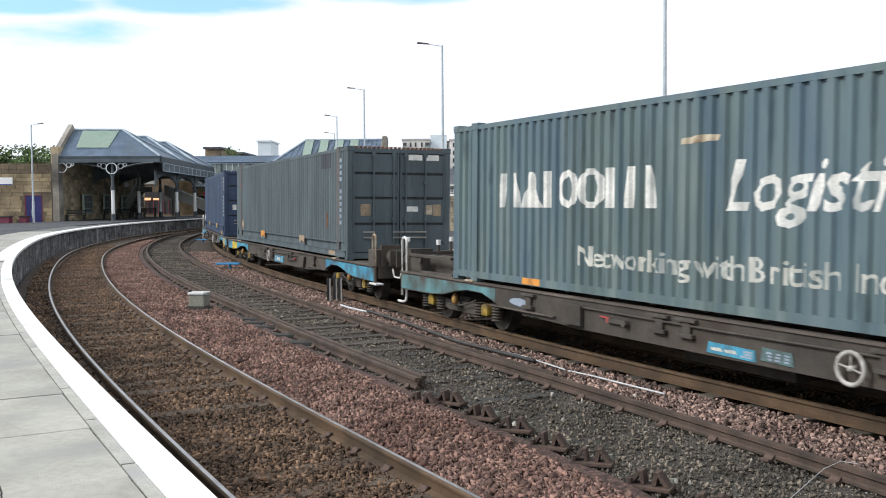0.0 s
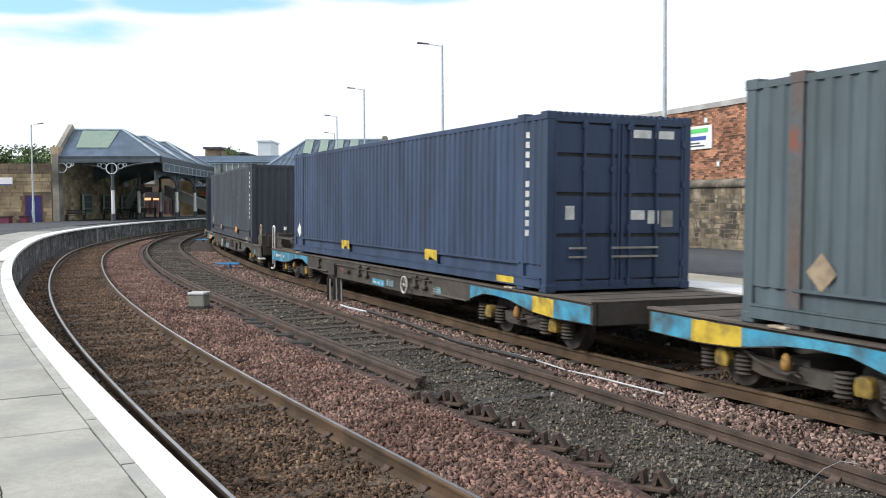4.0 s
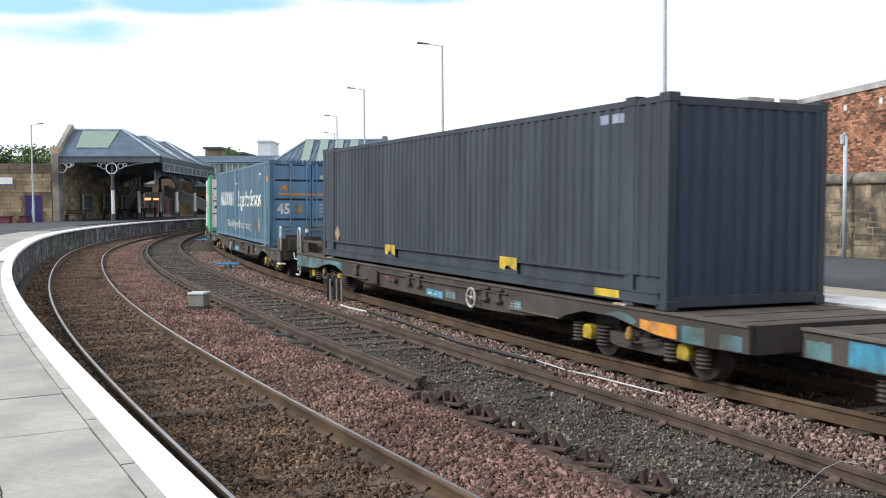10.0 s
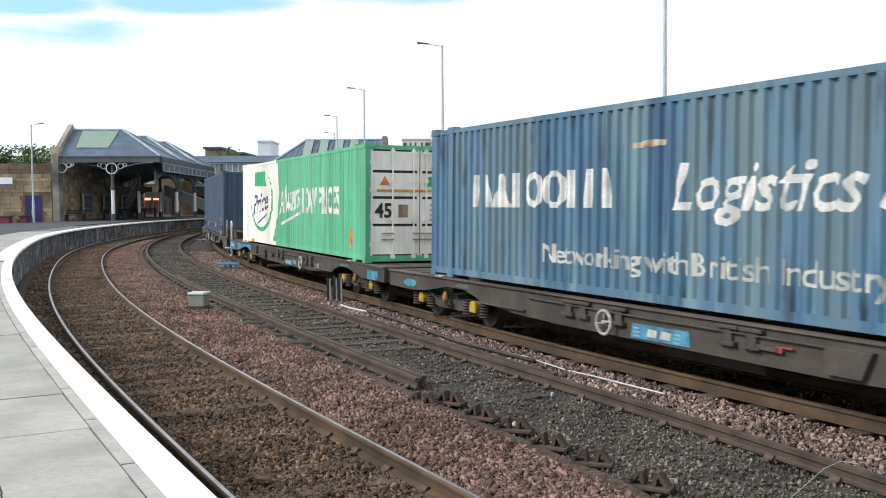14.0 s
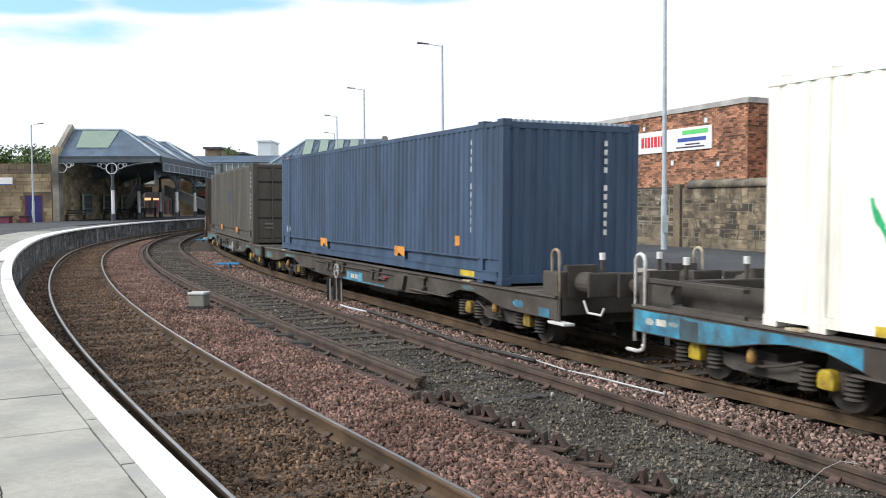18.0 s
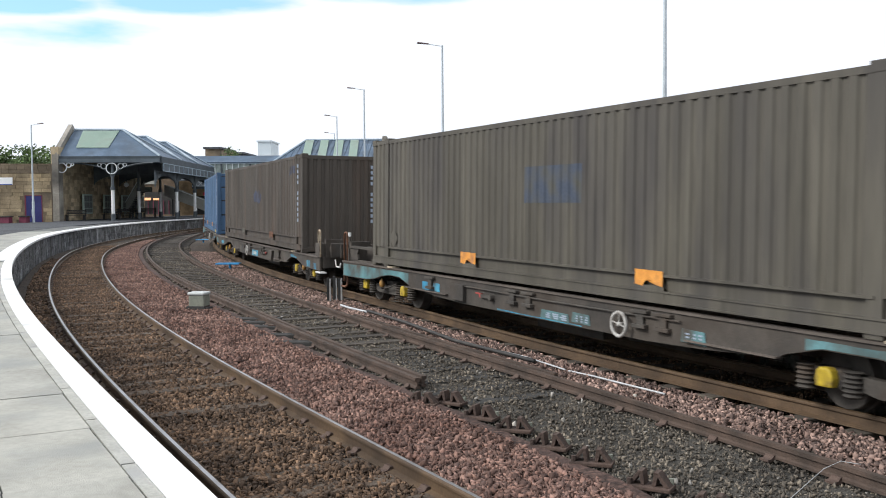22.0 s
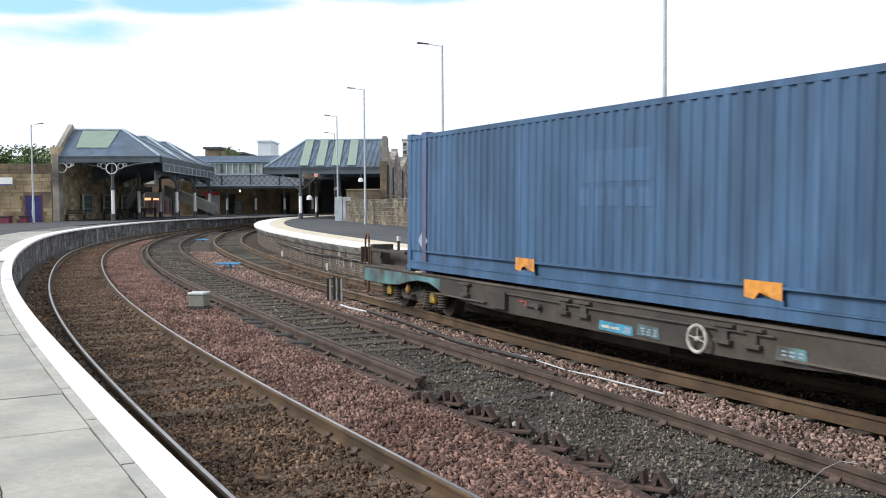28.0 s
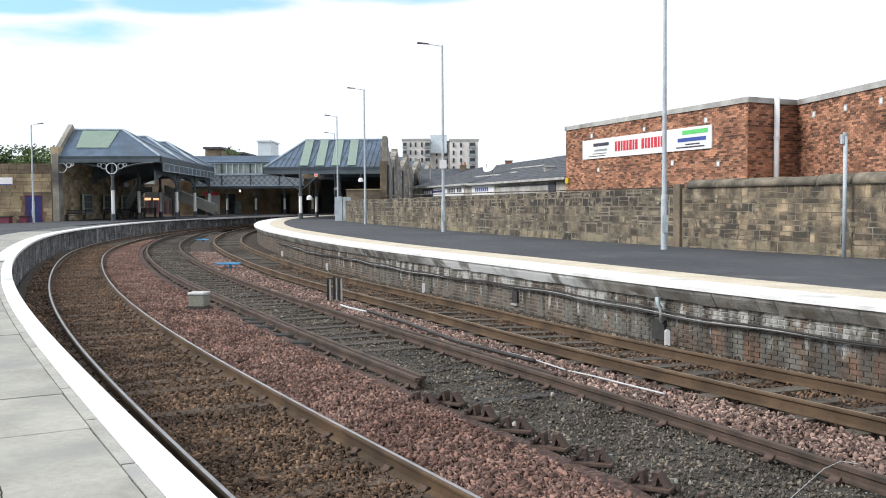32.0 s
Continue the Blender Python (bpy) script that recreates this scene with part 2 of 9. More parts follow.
# ---- building helpers ----
class Shell:
    """Gathers vertices and faces, with a material slot for each face."""

    def __init__(self):
        self.v, self.f, self.s = [], [], []

    def quad(self, pts, slot=0):
        k = len(self.v)
        self.v += [tuple(p) for p in pts]
        self.f.append(tuple(range(k, k + len(pts))))
        self.s.append(slot)

    def hexa(self, p, slot=0):
        """Eight corners: four below, four above, both rounds anticlockwise from above."""
        k = len(self.v)
        self.v += [tuple(a) for a in p]
        for f in ((3, 2, 1, 0), (4, 5, 6, 7), (0, 1, 5, 4), (1, 2, 6, 5), (2, 3, 7, 6), (3, 0, 4, 7)):
            self.f.append(tuple(k + i for i in f))
            self.s.append(slot)

    def box(self, x0, x1, y0, y1, z0, z1, slot=0):
        self.hexa([(x0, y0, z0), (x1, y0, z0), (x1, y1, z0), (x0, y1, z0), (x0, y0, z1), (x1, y0, z1), (x1, y1, z1), (x0, y1, z1)], slot)

    def slab(self, a, b, half, z0, z1, slot=0):
        """An upright board from a to b in plan, of half that thickness to each side."""
        d = Vector((b[0] - a[0], b[1] - a[1]))
        d.normalize()
        nx, ny = -d.y * half, d.x * half
        self.hexa([(a[0] - nx, a[1] - ny, z0), (b[0] - nx, b[1] - ny, z0), (b[0] + nx, b[1] + ny, z0), (a[0] + nx, a[1] + ny, z0),
                   (a[0] - nx, a[1] - ny, z1), (b[0] - nx, b[1] - ny, z1), (b[0] + nx, b[1] + ny, z1), (a[0] + nx, a[1] + ny, z1)], slot)

    def prism(self, outline, axis, lo, hi, slot=0):
        """An outline in the plane across axis, drawn out from lo to hi."""
        def at(p, h):
            return {"x": (h, p[0], p[1]), "y": (p[0], h, p[1]), "z": (p[0], p[1], h)}[axis]
        k, n = len(self.v), len(outline)
        self.v += [at(p, lo) for p in outline] + [at(p, hi) for p in outline]
        self.f += [tuple(range(k + n - 1, k - 1, -1)), tuple(range(k + n, k + 2 * n))]
        self.s += [slot, slot]
        for i in range(n):
            j = (i + 1) % n
            self.f.append((k + i, k + j, k + n + j, k + n + i))
            self.s.append(slot)

    def tube(self, a, b, r, r2=None, n=10, slot=0, caps=True):
        a, b = Vector(a), Vector(b)
        r2 = r if r2 is None else r2
        q = (b - a).to_track_quat("Z", "Y")
        k = len(self.v)
        for c, rr in ((a, r), (b, r2)):
            for i in range(n):
                w = 2 * math.pi * i / n
                self.v.append(tuple(c + q @ Vector((rr * math.cos(w), rr * math.sin(w), 0))))
        for i in range(n):
            j = (i + 1) % n
            self.f.append((k + i, k + j, k + n + j, k + n + i))
            self.s.append(slot)
        if caps:
            self.f += [tuple(range(k + n - 1, k - 1, -1)), tuple(range(k + n, k + 2 * n))]
            self.s += [slot, slot]

    def lathe(self, profile, n=16, upright=None, slot=0):
        """Turned from (height, radius): about the y axis, or upright about a point in plan."""
        k = len(self.v)
        for h, r in profile:
            for i in range(n):
                c, s = r * math.cos(2 * math.pi * i / n), r * math.sin(2 * math.pi * i / n)
                self.v.append((c, h, s) if upright is None else (upright[0] + c, upright[1] + s, h))
        m = len(profile)
        for a in range(m - 1):
            for i in range(n):
                j = (i + 1) % n
                self.f.append((k + a * n + i, k + a * n + j, k + (a + 1) * n + j, k + (a + 1) * n + i))
                self.s.append(slot)
        self.f += [tuple(range(k + n - 1, k - 1, -1)), tuple(range(k + (m - 1) * n, k + m * n))]
        self.s += [slot, slot]

    def bar(self, pts, r, n=8, slot=0):
        """One round bar through all the points."""
        p = [Vector(a) for a in pts]
        k = len(self.v)
        for i, c in enumerate(p):
            q = (p[min(i + 1, len(p) - 1)] - p[max(i - 1, 0)]).to_track_quat("Z", "Y")
            for j in range(n):
                w = 2 * math.pi * j / n
                self.v.append(tuple(c + q @ Vector((r * math.cos(w), r * math.sin(w), 0))))
        for i in range(len(p) - 1):
            for j in range(n):
                a, b = k + i * n, k + (i + 1) * n
                self.f.append((a + j, a + (j + 1) % n, b + (j + 1) % n, b + j))
                self.s.append(slot)
        self.f += [tuple(range(k + n - 1, k - 1, -1)), tuple(range(k + (len(p) - 1) * n, k + len(p) * n))]
        self.s += [slot, slot]

    def ring(self, c, normal, big, small, n=20, m=8, slot=0):
        q = Vector(normal).to_track_quat("Z", "Y")
        c = Vector(c)
        k = len(self.v)
        for i in range(n):
            w = 2 * math.pi * i / n
            for j in range(m):
                u = 2 * math.pi * j / m
                rr = big + small * math.cos(u)
                self.v.append(tuple(c + q @ Vector((rr * math.cos(w), rr * math.sin(w), small * math.sin(u)))))
        for i in range(n):
            for j in range(m):
                a, b = i, (i + 1) % n
                c2, d2 = j, (j + 1) % m
                self.f.append((k + a * m + c2, k + b * m + c2, k + b * m + d2, k + a * m + d2))
                self.s.append(slot)

    def sweep(self, line, profile, slot=0, closed=True, slots=None):
        """A profile of (offset to the right, height) drawn along rows of (x, y, nx, ny)."""
        k, n = len(self.v), len(profile)
        for x, y, nx, ny in line:
            for o, z in profile:
                self.v.append((x + nx * o, y + ny * o, z))
        last = n if closed else n - 1
        for i in range(len(line) - 1):
            for j in range(last):
                j2 = (j + 1) % n
                a, b = k + i * n, k + (i + 1) * n
                self.f.append((a + j, a + j2, b + j2, b + j))
                self.s.append(slots[j] if slots else slot)
        if closed:
            self.f += [tuple(range(k + n - 1, k - 1, -1)), tuple(k + (len(line) - 1) * n + j for j in range(n))]
            self.s += [slot, slot]

    def mesh(self, name, mats, smooth=False, bevel=0.0):
        me = bpy.data.meshes.new(name)
        me.from_pydata(self.v, [], self.f)
        for m in mats if isinstance(mats, (list, tuple)) else [mats]:
            me.materials.append(m)
        if any(self.s):
            me.polygons.foreach_set("material_index", self.s)
        bm = bmesh.new()
        bm.from_mesh(me)
        bmesh.ops.recalc_face_normals(bm, faces=bm.faces)
        if bevel:
            bmesh.ops.bevel(bm, geom=[e for e in bm.edges if len(e.link_faces) == 2 and e.calc_face_angle(0) > 0.6], offset=bevel, segments=2, affect="EDGES", profile=0.6, clamp_overlap=True)
        bm.to_mesh(me)
        bm.free()
        if smooth:
            me.polygons.foreach_set("use_smooth", [True] * len(me.polygons))
        me.update()
        return me


def part(name, shell, mats, parent=None, label="", smooth=False, bevel=0.0):
    """One mesh object, under a thing or alone."""
    ob = new(name, shell.mesh(name, mats, smooth, bevel))
    if parent is not None:
        ob.parent = parent
    if label:
        ob["label"] = label
    return ob


def thing(name, label, category, group="", kind="", at=None):
    ob = new(name)
    ob.empty_display_size = 0.3
    if at is not None:
        ob.matrix_world = at
    return tagged(ob, label, category, group, kind)


def share(name, mesh, parent, m):
    """A piece on a mesh that others share."""
    ob = new(name, mesh)
    ob.parent = parent
    ob.matrix_local = m
    return ob


def spline(ys, xs):
    """A natural cubic x(y) through knots."""
    ys, xs = np.array(ys, float), np.array(xs, float)
    n, h = len(ys), np.diff(ys)
    a, b = np.eye(n), np.zeros(n)
    for i in range(1, n - 1):
        a[i, i - 1], a[i, i], a[i, i + 1] = h[i - 1], 2 * (h[i - 1] + h[i]), h[i]
        b[i] = 6 * ((xs[i + 1] - xs[i]) / h[i] - (xs[i] - xs[i - 1]) / h[i - 1])
    mm = np.linalg.solve(a, b)

    def at(y):
        y = np.asarray(y, float)
        i = np.clip(np.searchsorted(ys, y) - 1, 0, n - 2)
        d, e, hh = y - ys[i], ys[i + 1] - y, h[i]
        return (mm[i] * e**3 + mm[i + 1] * d**3) / (6 * hh) + (xs[i] / hh - mm[i] * hh / 6) * e + (xs[i + 1] / hh - mm[i + 1] * hh / 6) * d
    return at


def rows_of(line, y0, y1, step=1.0, offset=0.0):
    """Rows of (x, y, nx, ny) along a line, the normal to the right of the way north."""
    ys = np.linspace(y0, y1, max(2, int(abs(y1 - y0) / step) + 1))
    xs = line(ys)
    sl = (line(ys + 0.05) - line(ys - 0.05)) / 0.1
    k = 1 / np.sqrt(1 + sl * sl)
    return [(x + offset * c, y - offset * s * c, c, -s * c) for x, y, s, c in zip(xs.tolist(), ys.tolist(), sl.tolist(), k.tolist())]


# ---- the plan: three tracks that bend to the right, two platforms ----
NEAR = spline([-40, -14, 0, 7, 14, 22, 32, 45, 60, 78, 92, 108, 125, 150, 190, 240],
              [25.6, 11.0, 3.2, -0.72, -4.44, -8.21, -12.23, -16.47, -19.36, -20.4, -18.8, -13.6, -6.0, 8, 34, 72])
FAR = spline([-220, -100, -30, -14, -2, 8, 14, 20, 28, 38, 52, 63, 74, 86, 100, 115, 140, 180, 240],
             [89, 45.5, 20, 14.2, 9.9, 5.92, 2.76, 0.04, -3.56, -7.33, -11.64, -14.0, -15.6, -16.2, -14.6, -10.8, 0.5, 26, 72])
SIDING = spline([-14, -2, 8, 14, 20, 28, 38, 52, 62, 74, 86],
                [11.6, 6.4, 2.39, -0.52, -3.34, -6.93, -10.8, -15.1, -17.2, -18.9, -19.4])
GAUGE = 0.775
Z_NEAR, Z_FAR, Z_SIDE = 0.0, -0.048, -0.05
CANT = radians(2.4)  # the far track leans into its bend
Z_PL, Z_PR, Z_PE = 0.784, 0.70, 0.765
EDGE = GAUGE + 0.79

# ---- ground and ballast ----
g = Shell()
g.quad([(-2500, -2500, -0.62), (2500, -2500, -0.62), (2500, 2500, -0.62), (-2500, 2500, -0.62)])
tagged(part("ground", g, M_GROUND), "bare trodden earth reaching the horizon", "ground", kind="structure")


def bed(name, left, right, y0, y1, z, mat, label):
    """A strip of ballast between two lines, uneven by noise."""
    ys = np.arange(y0, y1, 0.35)
    xl, xr = left(ys), right(ys)
    b = Shell()
    cols = 16
    for i, y in enumerate(ys.tolist()):
        for j in range(cols + 1):
            x = xl[i] + (xr[i] - xl[i]) * j / cols
            h = noise.noise((x * 1.7, y * 1.7, 3.0)) * 0.03 + noise.noise((x * 6, y * 6, 1.0)) * 0.018
            b.v.append((x, y, z + h))
    for i in range(len(ys) - 1):
        for j in range(cols):
            a = i * (cols + 1) + j
            b.f.append((a, a + 1, a + cols + 2, a + cols + 1))
            b.s.append(0)
    return tagged(part(name, b, mat, smooth=True), label, "ballast", kind="stuff")


def shifted(line, d):
    return lambda y: line(y) + d * np.sqrt(1 + ((line(np.asarray(y) + 0.1) - line(np.asarray(y) - 0.1)) / 0.2) ** 2)


L_WALL = shifted(NEAR, -EDGE - 0.02)
R_WALL = shifted(FAR, EDGE + 0.25)
N_IN = shifted(NEAR, 1.15)
S_OUT = shifted(SIDING, -0.95)
S_IN = shifted(SIDING, 1.15)
bed("ballast_near_track", L_WALL, N_IN, -12, 120, -0.175, M_BALLAST_BROWN, "dirty brown track ballast between the running rails")
bed("ballast_between_tracks", N_IN, S_OUT, -12, 78, -0.17, M_BALLAST_PINK, "reddish granite ballast between the tracks")
bed("ballast_siding", S_OUT, S_IN, -12, 80, -0.235, M_BALLAST_GREY, "grey gritty ballast of the disused siding")
bed("ballast_far_track", S_IN, R_WALL, -12, 140, -0.268, M_BALLAST_BROWN, "brown weathered ballast under the far track")


def chips(name, left, right, y0, y1, z, count, size, mat, label, seed):
    """Loose angular stones, denser towards the near end."""
    rg = np.random.default_rng(seed)
    y = y0 + (y1 - y0) * rg.random(count) ** 1.7
    xl, xr = left(y), right(y)
    x = xl + (xr - xl) * rg.random(count)
    r = size * (0.45 + 1.15 * rg.random(count) ** 1.5)
    cube = np.array([(sx, sy, sz) for sz in (-1, 1) for sx, sy in ((-1, -1), (1, -1), (1, 1), (-1, 1))], float)
    p = cube[None] * (0.15 + 1.35 * rg.random((count, 8, 3)))
    p *= (r[:, None, None] * np.array([1.25, 0.8, 0.5])) * 0.62
    w, u = rg.random(count) * 6.283, (rg.random(count) - 0.5) * 3.0
    c, s = np.cos(w)[:, None], np.sin(w)[:, None]
    cu, su = np.cos(u)[:, None], np.sin(u)[:, None]
    px, pz = p[..., 0] * cu - p[..., 2] * su, p[..., 0] * su + p[..., 2] * cu
    qx, qy = px * c - p[..., 1] * s, px * s + p[..., 1] * c
    v = np.stack([qx + x[:, None], qy + y[:, None], pz + z + (rg.random(count) * 0.035)[:, None]], 2).reshape(-1, 3)
    f = np.array([(3, 2, 1, 0), (4, 5, 6, 7), (0, 1, 5, 4), (1, 2, 6, 5), (2, 3, 7, 6), (3, 0, 4, 7)])
    f = (f[None] + 8 * np.arange(count)[:, None, None]).reshape(-1, 4)
    me = bpy.data.meshes.new(name)
    me.vertices.add(len(v))
    me.vertices.foreach_set("co", v.astype(np.float32).ravel())
    me.loops.add(f.size)
    me.loops.foreach_set("vertex_index", f.astype(np.int32).ravel())
    me.polygons.add(len(f))
    me.polygons.foreach_set("loop_start", (np.arange(len(f)) * 4).astype(np.int32))
    me.materials.append(mat)
    me.update(calc_edges=True)
    return tagged(new(name, me), label, "stones", kind="stuff")


chips("track_stones_brown", shifted(NEAR, -1.3), shifted(NEAR, -0.84), 3.5, 40, -0.175, 8000, 0.045, M_STONE_BROWN, "loose brown ballast stones", 1)
chips("track_stones_between_rails", shifted(NEAR, -0.7), shifted(NEAR, 0.7), 4, 52, -0.178, 58000, 0.028, M_STONE_BROWN, "loose brown ballast stones between the rails", 2)
chips("ballast_stones_pink", shifted(NEAR, 0.86), shifted(SIDING, -1.15), 4, 60, -0.165, 84000, 0.029, M_STONE_PINK, "loose pinkish granite ballast stones", 3)
chips("siding_stones_grey", shifted(SIDING, -1.2), shifted(SIDING, 1.35), 4, 52, -0.236, 52000, 0.0195, M_STONE_GREY, "loose grey stones of the siding", 4)
chips("ballast_stones_strip", shifted(SIDING, 1.15), shifted(FAR, -0.95), 5, 46, -0.215, 30000, 0.030, M_STONE_PALE, "pale pink ballast stones beside the far track", 5)
chips("far_track_stones", shifted(FAR, -0.7), shifted(FAR, 0.7), 6, 36, -0.268, 15000, 0.030, M_STONE_BROWN, "brown stones between the far rails", 6)
chips("cess_stones", shifted(FAR, 0.85), shifted(FAR, 1.6), 6, 44, -0.28, 13000, 0.037, M_STONE_GREY, "grey brown stones below the platform wall", 7)
chips("pale_pebbles", shifted(SIDING, -1.9), shifted(SIDING, 1.3), 5, 30, -0.205, 170, 0.032, M_PEBBLE, "scattered whitish stones on the siding", 8)

# ---- tracks ----
FLAT_RAIL = [(-0.017, 0.0), (0.017, 0.0), (0.03, -0.005), (0.036, -0.016), (0.036, -0.035), (0.010, -0.05), (0.010, -0.125), (0.07, -0.145), (0.07, -0.155), (-0.07, -0.155), (-0.07, -0.145), (-0.010, -0.125), (-0.010, -0.05), (-0.036, -0.035), (-0.036, -0.016), (-0.03, -0.005)]
BULL_RAIL = [(-0.034, 0.0), (0.034, 0.0), (0.034, -0.04), (0.010, -0.05), (0.010, -0.10), (0.03, -0.115), (0.03, -0.14), (-0.03, -0.14), (-0.03, -0.115), (-0.010, -0.10), (-0.010, -0.05), (-0.034, -0.04)]


def rail(name, line, off, y0, y1, z, parent, profile, mats, label=""):
    s = Shell()
    s.sweep(rows_of(line, y0, y1, 0.8, off), [(o, h + z) for o, h in profile], slots=[1] + [0] * (len(profile) - 1))
    return part(name, s, mats, parent, label)


def sleepers(line, y0, y1, gap, z, mat, parent, half=1.25, name="sleeper", cant=0.0):
    s = Shell()
    s.box(-half, half, -0.125, 0.125, -0.12, 0.0)
    me = s.mesh(name, mat, bevel=0.012)
    ys = y0
    while ys < y1:
        x, y, nx, ny = rows_of(line, ys, ys + 0.01, 1)[0]
        a = math.atan2(ny, nx) + random.uniform(-0.02, 0.02)
        share(name, me, parent, Matrix.Translation((x, y, z + random.uniform(-0.012, 0.012))) @ Matrix.Rotation(a, 4, "Z") @ Matrix.Rotation(cant, 4, "Y"))
        ys += gap * nx * random.uniform(0.95, 1.05)


def clips(line, y0, y1, gap, z, mat, parent, offs, name="rail_chair", k=1.0):
    s = Shell()
    s.prism([(-0.17, -0.16), (0.17, -0.16), (0.17, -0.12), (0.10, -0.105), (0.06, -0.04), (-0.06, -0.04), (-0.10, -0.105), (-0.17, -0.12)], "y", -0.08, 0.08)
    s.v = [(x * k, y * k, z if k > 0.7 else -0.16 + (z + 0.16) * 0.45) for x, y, z in s.v]
    me = s.mesh(name, mat)
    ys = y0
    while ys < y1:
        x, y, nx, ny = rows_of(line, ys, ys + 0.01, 1)[0]
        for o in offs:
            share(name, me, parent, Matrix.Translation((x + nx * o, y + ny * o, z)) @ Matrix.Rotation(math.atan2(ny, nx), 4, "Z"))
        ys += gap * nx


track_near = thing("track_near", "curved main track, polished rails on brown ballast", "railway track", kind="structure")
for o in (-GAUGE, GAUGE):
    rail("rail", NEAR, o, -12, 150, Z_NEAR, track_near, FLAT_RAIL, [M_RAIL, M_RAIL_TOP], "steel rail with a bright worn top")
sleepers(NEAR, 1, 34, 0.68, -0.150, M_SLEEPER_DUSTY, track_near)
sleepers(NEAR, 34, 60, 0.68, -0.170, M_SLEEPER_DUSTY, track_near)
clips(NEAR, 3, 34, 0.68, 0.0, M_CHAIR, track_near, (-GAUGE, GAUGE), "rail_clip", 0.66)
track_far = thing("track_far", "curved far track, rusty rails on worn sleepers", "railway track", kind="structure")
for o in (-GAUGE, GAUGE):
    rail("rail", FAR, o, -40, 150, Z_FAR - o * math.sin(CANT), track_far, FLAT_RAIL, [M_RAIL, M_RAIL_DULL], "brown rusty rail")
sleepers(FAR, -4, 24, 0.68, Z_FAR - 0.165, M_SLEEPER_PALE, track_far, half=1.02, cant=CANT)
sleepers(FAR, 24, 70, 0.68, Z_FAR - 0.18, M_SLEEPER_PALE, track_far, half=1.02, cant=CANT)
siding = thing("track_siding", "disused siding, rusty bullhead rails with a rail missing", "railway track", kind="structure")
rail("rail", SIDING, -GAUGE, 12.2, 82, Z_SIDE, siding, BULL_RAIL, [M_RAIL_OLD, M_RAIL_OLD], "rusted rail, cut off at its near end")
rail("rail", SIDING, GAUGE, -10, 82, Z_SIDE, siding, BULL_RAIL, [M_RAIL_OLD, M_RAIL_OLD])
rail("check_rail", SIDING, -GAUGE + 0.14, 12.3, 30, Z_SIDE - 0.005, siding, BULL_RAIL, [M_RAIL_OLD, M_RAIL_OLD], "rusty check rail")
rail("check_rail", SIDING, GAUGE + 0.17, 11.75, 18.4, Z_SIDE - 0.01, siding, BULL_RAIL, [M_RAIL_OLD, M_RAIL_OLD], "rusty check rail")
sleepers(SIDING, 11.4, 15.2, 0.75, Z_SIDE - 0.172, M_TIMBER, siding, half=1.2)
sleepers(SIDING, 15.2, 70, 0.75, Z_SIDE - 0.152, M_SLEEPER, siding)
clips(SIDING, 12.4, 40, 0.75, Z_SIDE, M_CHAIR, siding, (-GAUGE,), k=0.66)
clips(SIDING, 2, 40, 0.75, Z_SIDE, M_CHAIR, siding, (GAUGE,), k=0.66)

# ---- platforms ----
left_rows = rows_of(NEAR, -14, 150, 0.8, 0.0)
pl = thing("platform_left", "low curved platform paved with pale slabs, white edge", "platform", kind="structure")
s = Shell()
s.sweep(left_rows, [(-EDGE - 0.12, Z_PL - 0.06), (-EDGE - 14, Z_PL - 0.06), (-EDGE - 14, -0.6), (-EDGE - 0.12, -0.6)])
part("platform_body", s, M_OLD_PLAT, pl, "weathered grey platform wall")
s = Shell()
s.sweep(left_rows, [(-EDGE - 2.2, Z_PL - 0.004), (-EDGE - 9.5, Z_PL - 0.004), (-EDGE - 9.5, Z_PL - 0.05), (-EDGE - 2.2, Z_PL - 0.05)])
part("platform_surface", s, M_ASPHALT, pl, "dark asphalt further back on the platform")
s = Shell()
s.sweep(left_rows, [(-EDGE, Z_PL), (-EDGE - 0.202, Z_PL), (-EDGE - 0.202, Z_PL - 0.07), (-EDGE + 0.0, Z_PL - 0.07)], slots=[0, 0, 0, 0])
part("white_edge", s, M_WHITE_EDGE, pl, "broad white painted platform edge")
s = Shell()
s.sweep(rows_of(NEAR, 86, 118, 2.0), [(-EDGE + 0.012, Z_PL + 0.005), (-EDGE - 0.15, Z_PL + 0.005), (-EDGE - 0.15, Z_PL - 0.15), (-EDGE + 0.012, Z_PL - 0.15)])
part("white_nosing", s, M_WHITE_EDGE, pl, "white painted nosing")
s = Shell()
s.sweep(rows_of(NEAR, -14, 24, 0.8, 0.0), [(-EDGE - 0.206, Z_PL - 0.020), (-EDGE - 0.278, Z_PL - 0.020), (-EDGE - 0.278, Z_PL - 0.07), (-EDGE - 0.206, Z_PL - 0.07)])
part("border_bed", s, M_JOINT, pl)
yb = -1.38
while yb < 23:
    bx = rows_of(NEAR, yb + 0.006, yb + 1.02, 0.5)
    s = Shell()
    s.sweep(bx, [(-EDGE - 0.206, Z_PL - 0.003), (-EDGE - 0.276, Z_PL - 0.003), (-EDGE - 0.276, Z_PL - 0.05), (-EDGE - 0.206, Z_PL - 0.05)])
    part("edge_border", s, M_EDGE_GREY, pl, "worn grey border of the coping")
    yb += 1.035
s = Shell()
s.sweep(rows_of(NEAR, 24, 110, 0.8, 0.0), [(-EDGE - 0.206, Z_PL + 0.004), (-EDGE - 0.5, Z_PL + 0.004), (-EDGE - 0.5, Z_PL - 0.07), (-EDGE - 0.206, Z_PL - 0.07)])
part("edge_border", s, M_WHITE_EDGE, pl, "wider white paint round the bend")

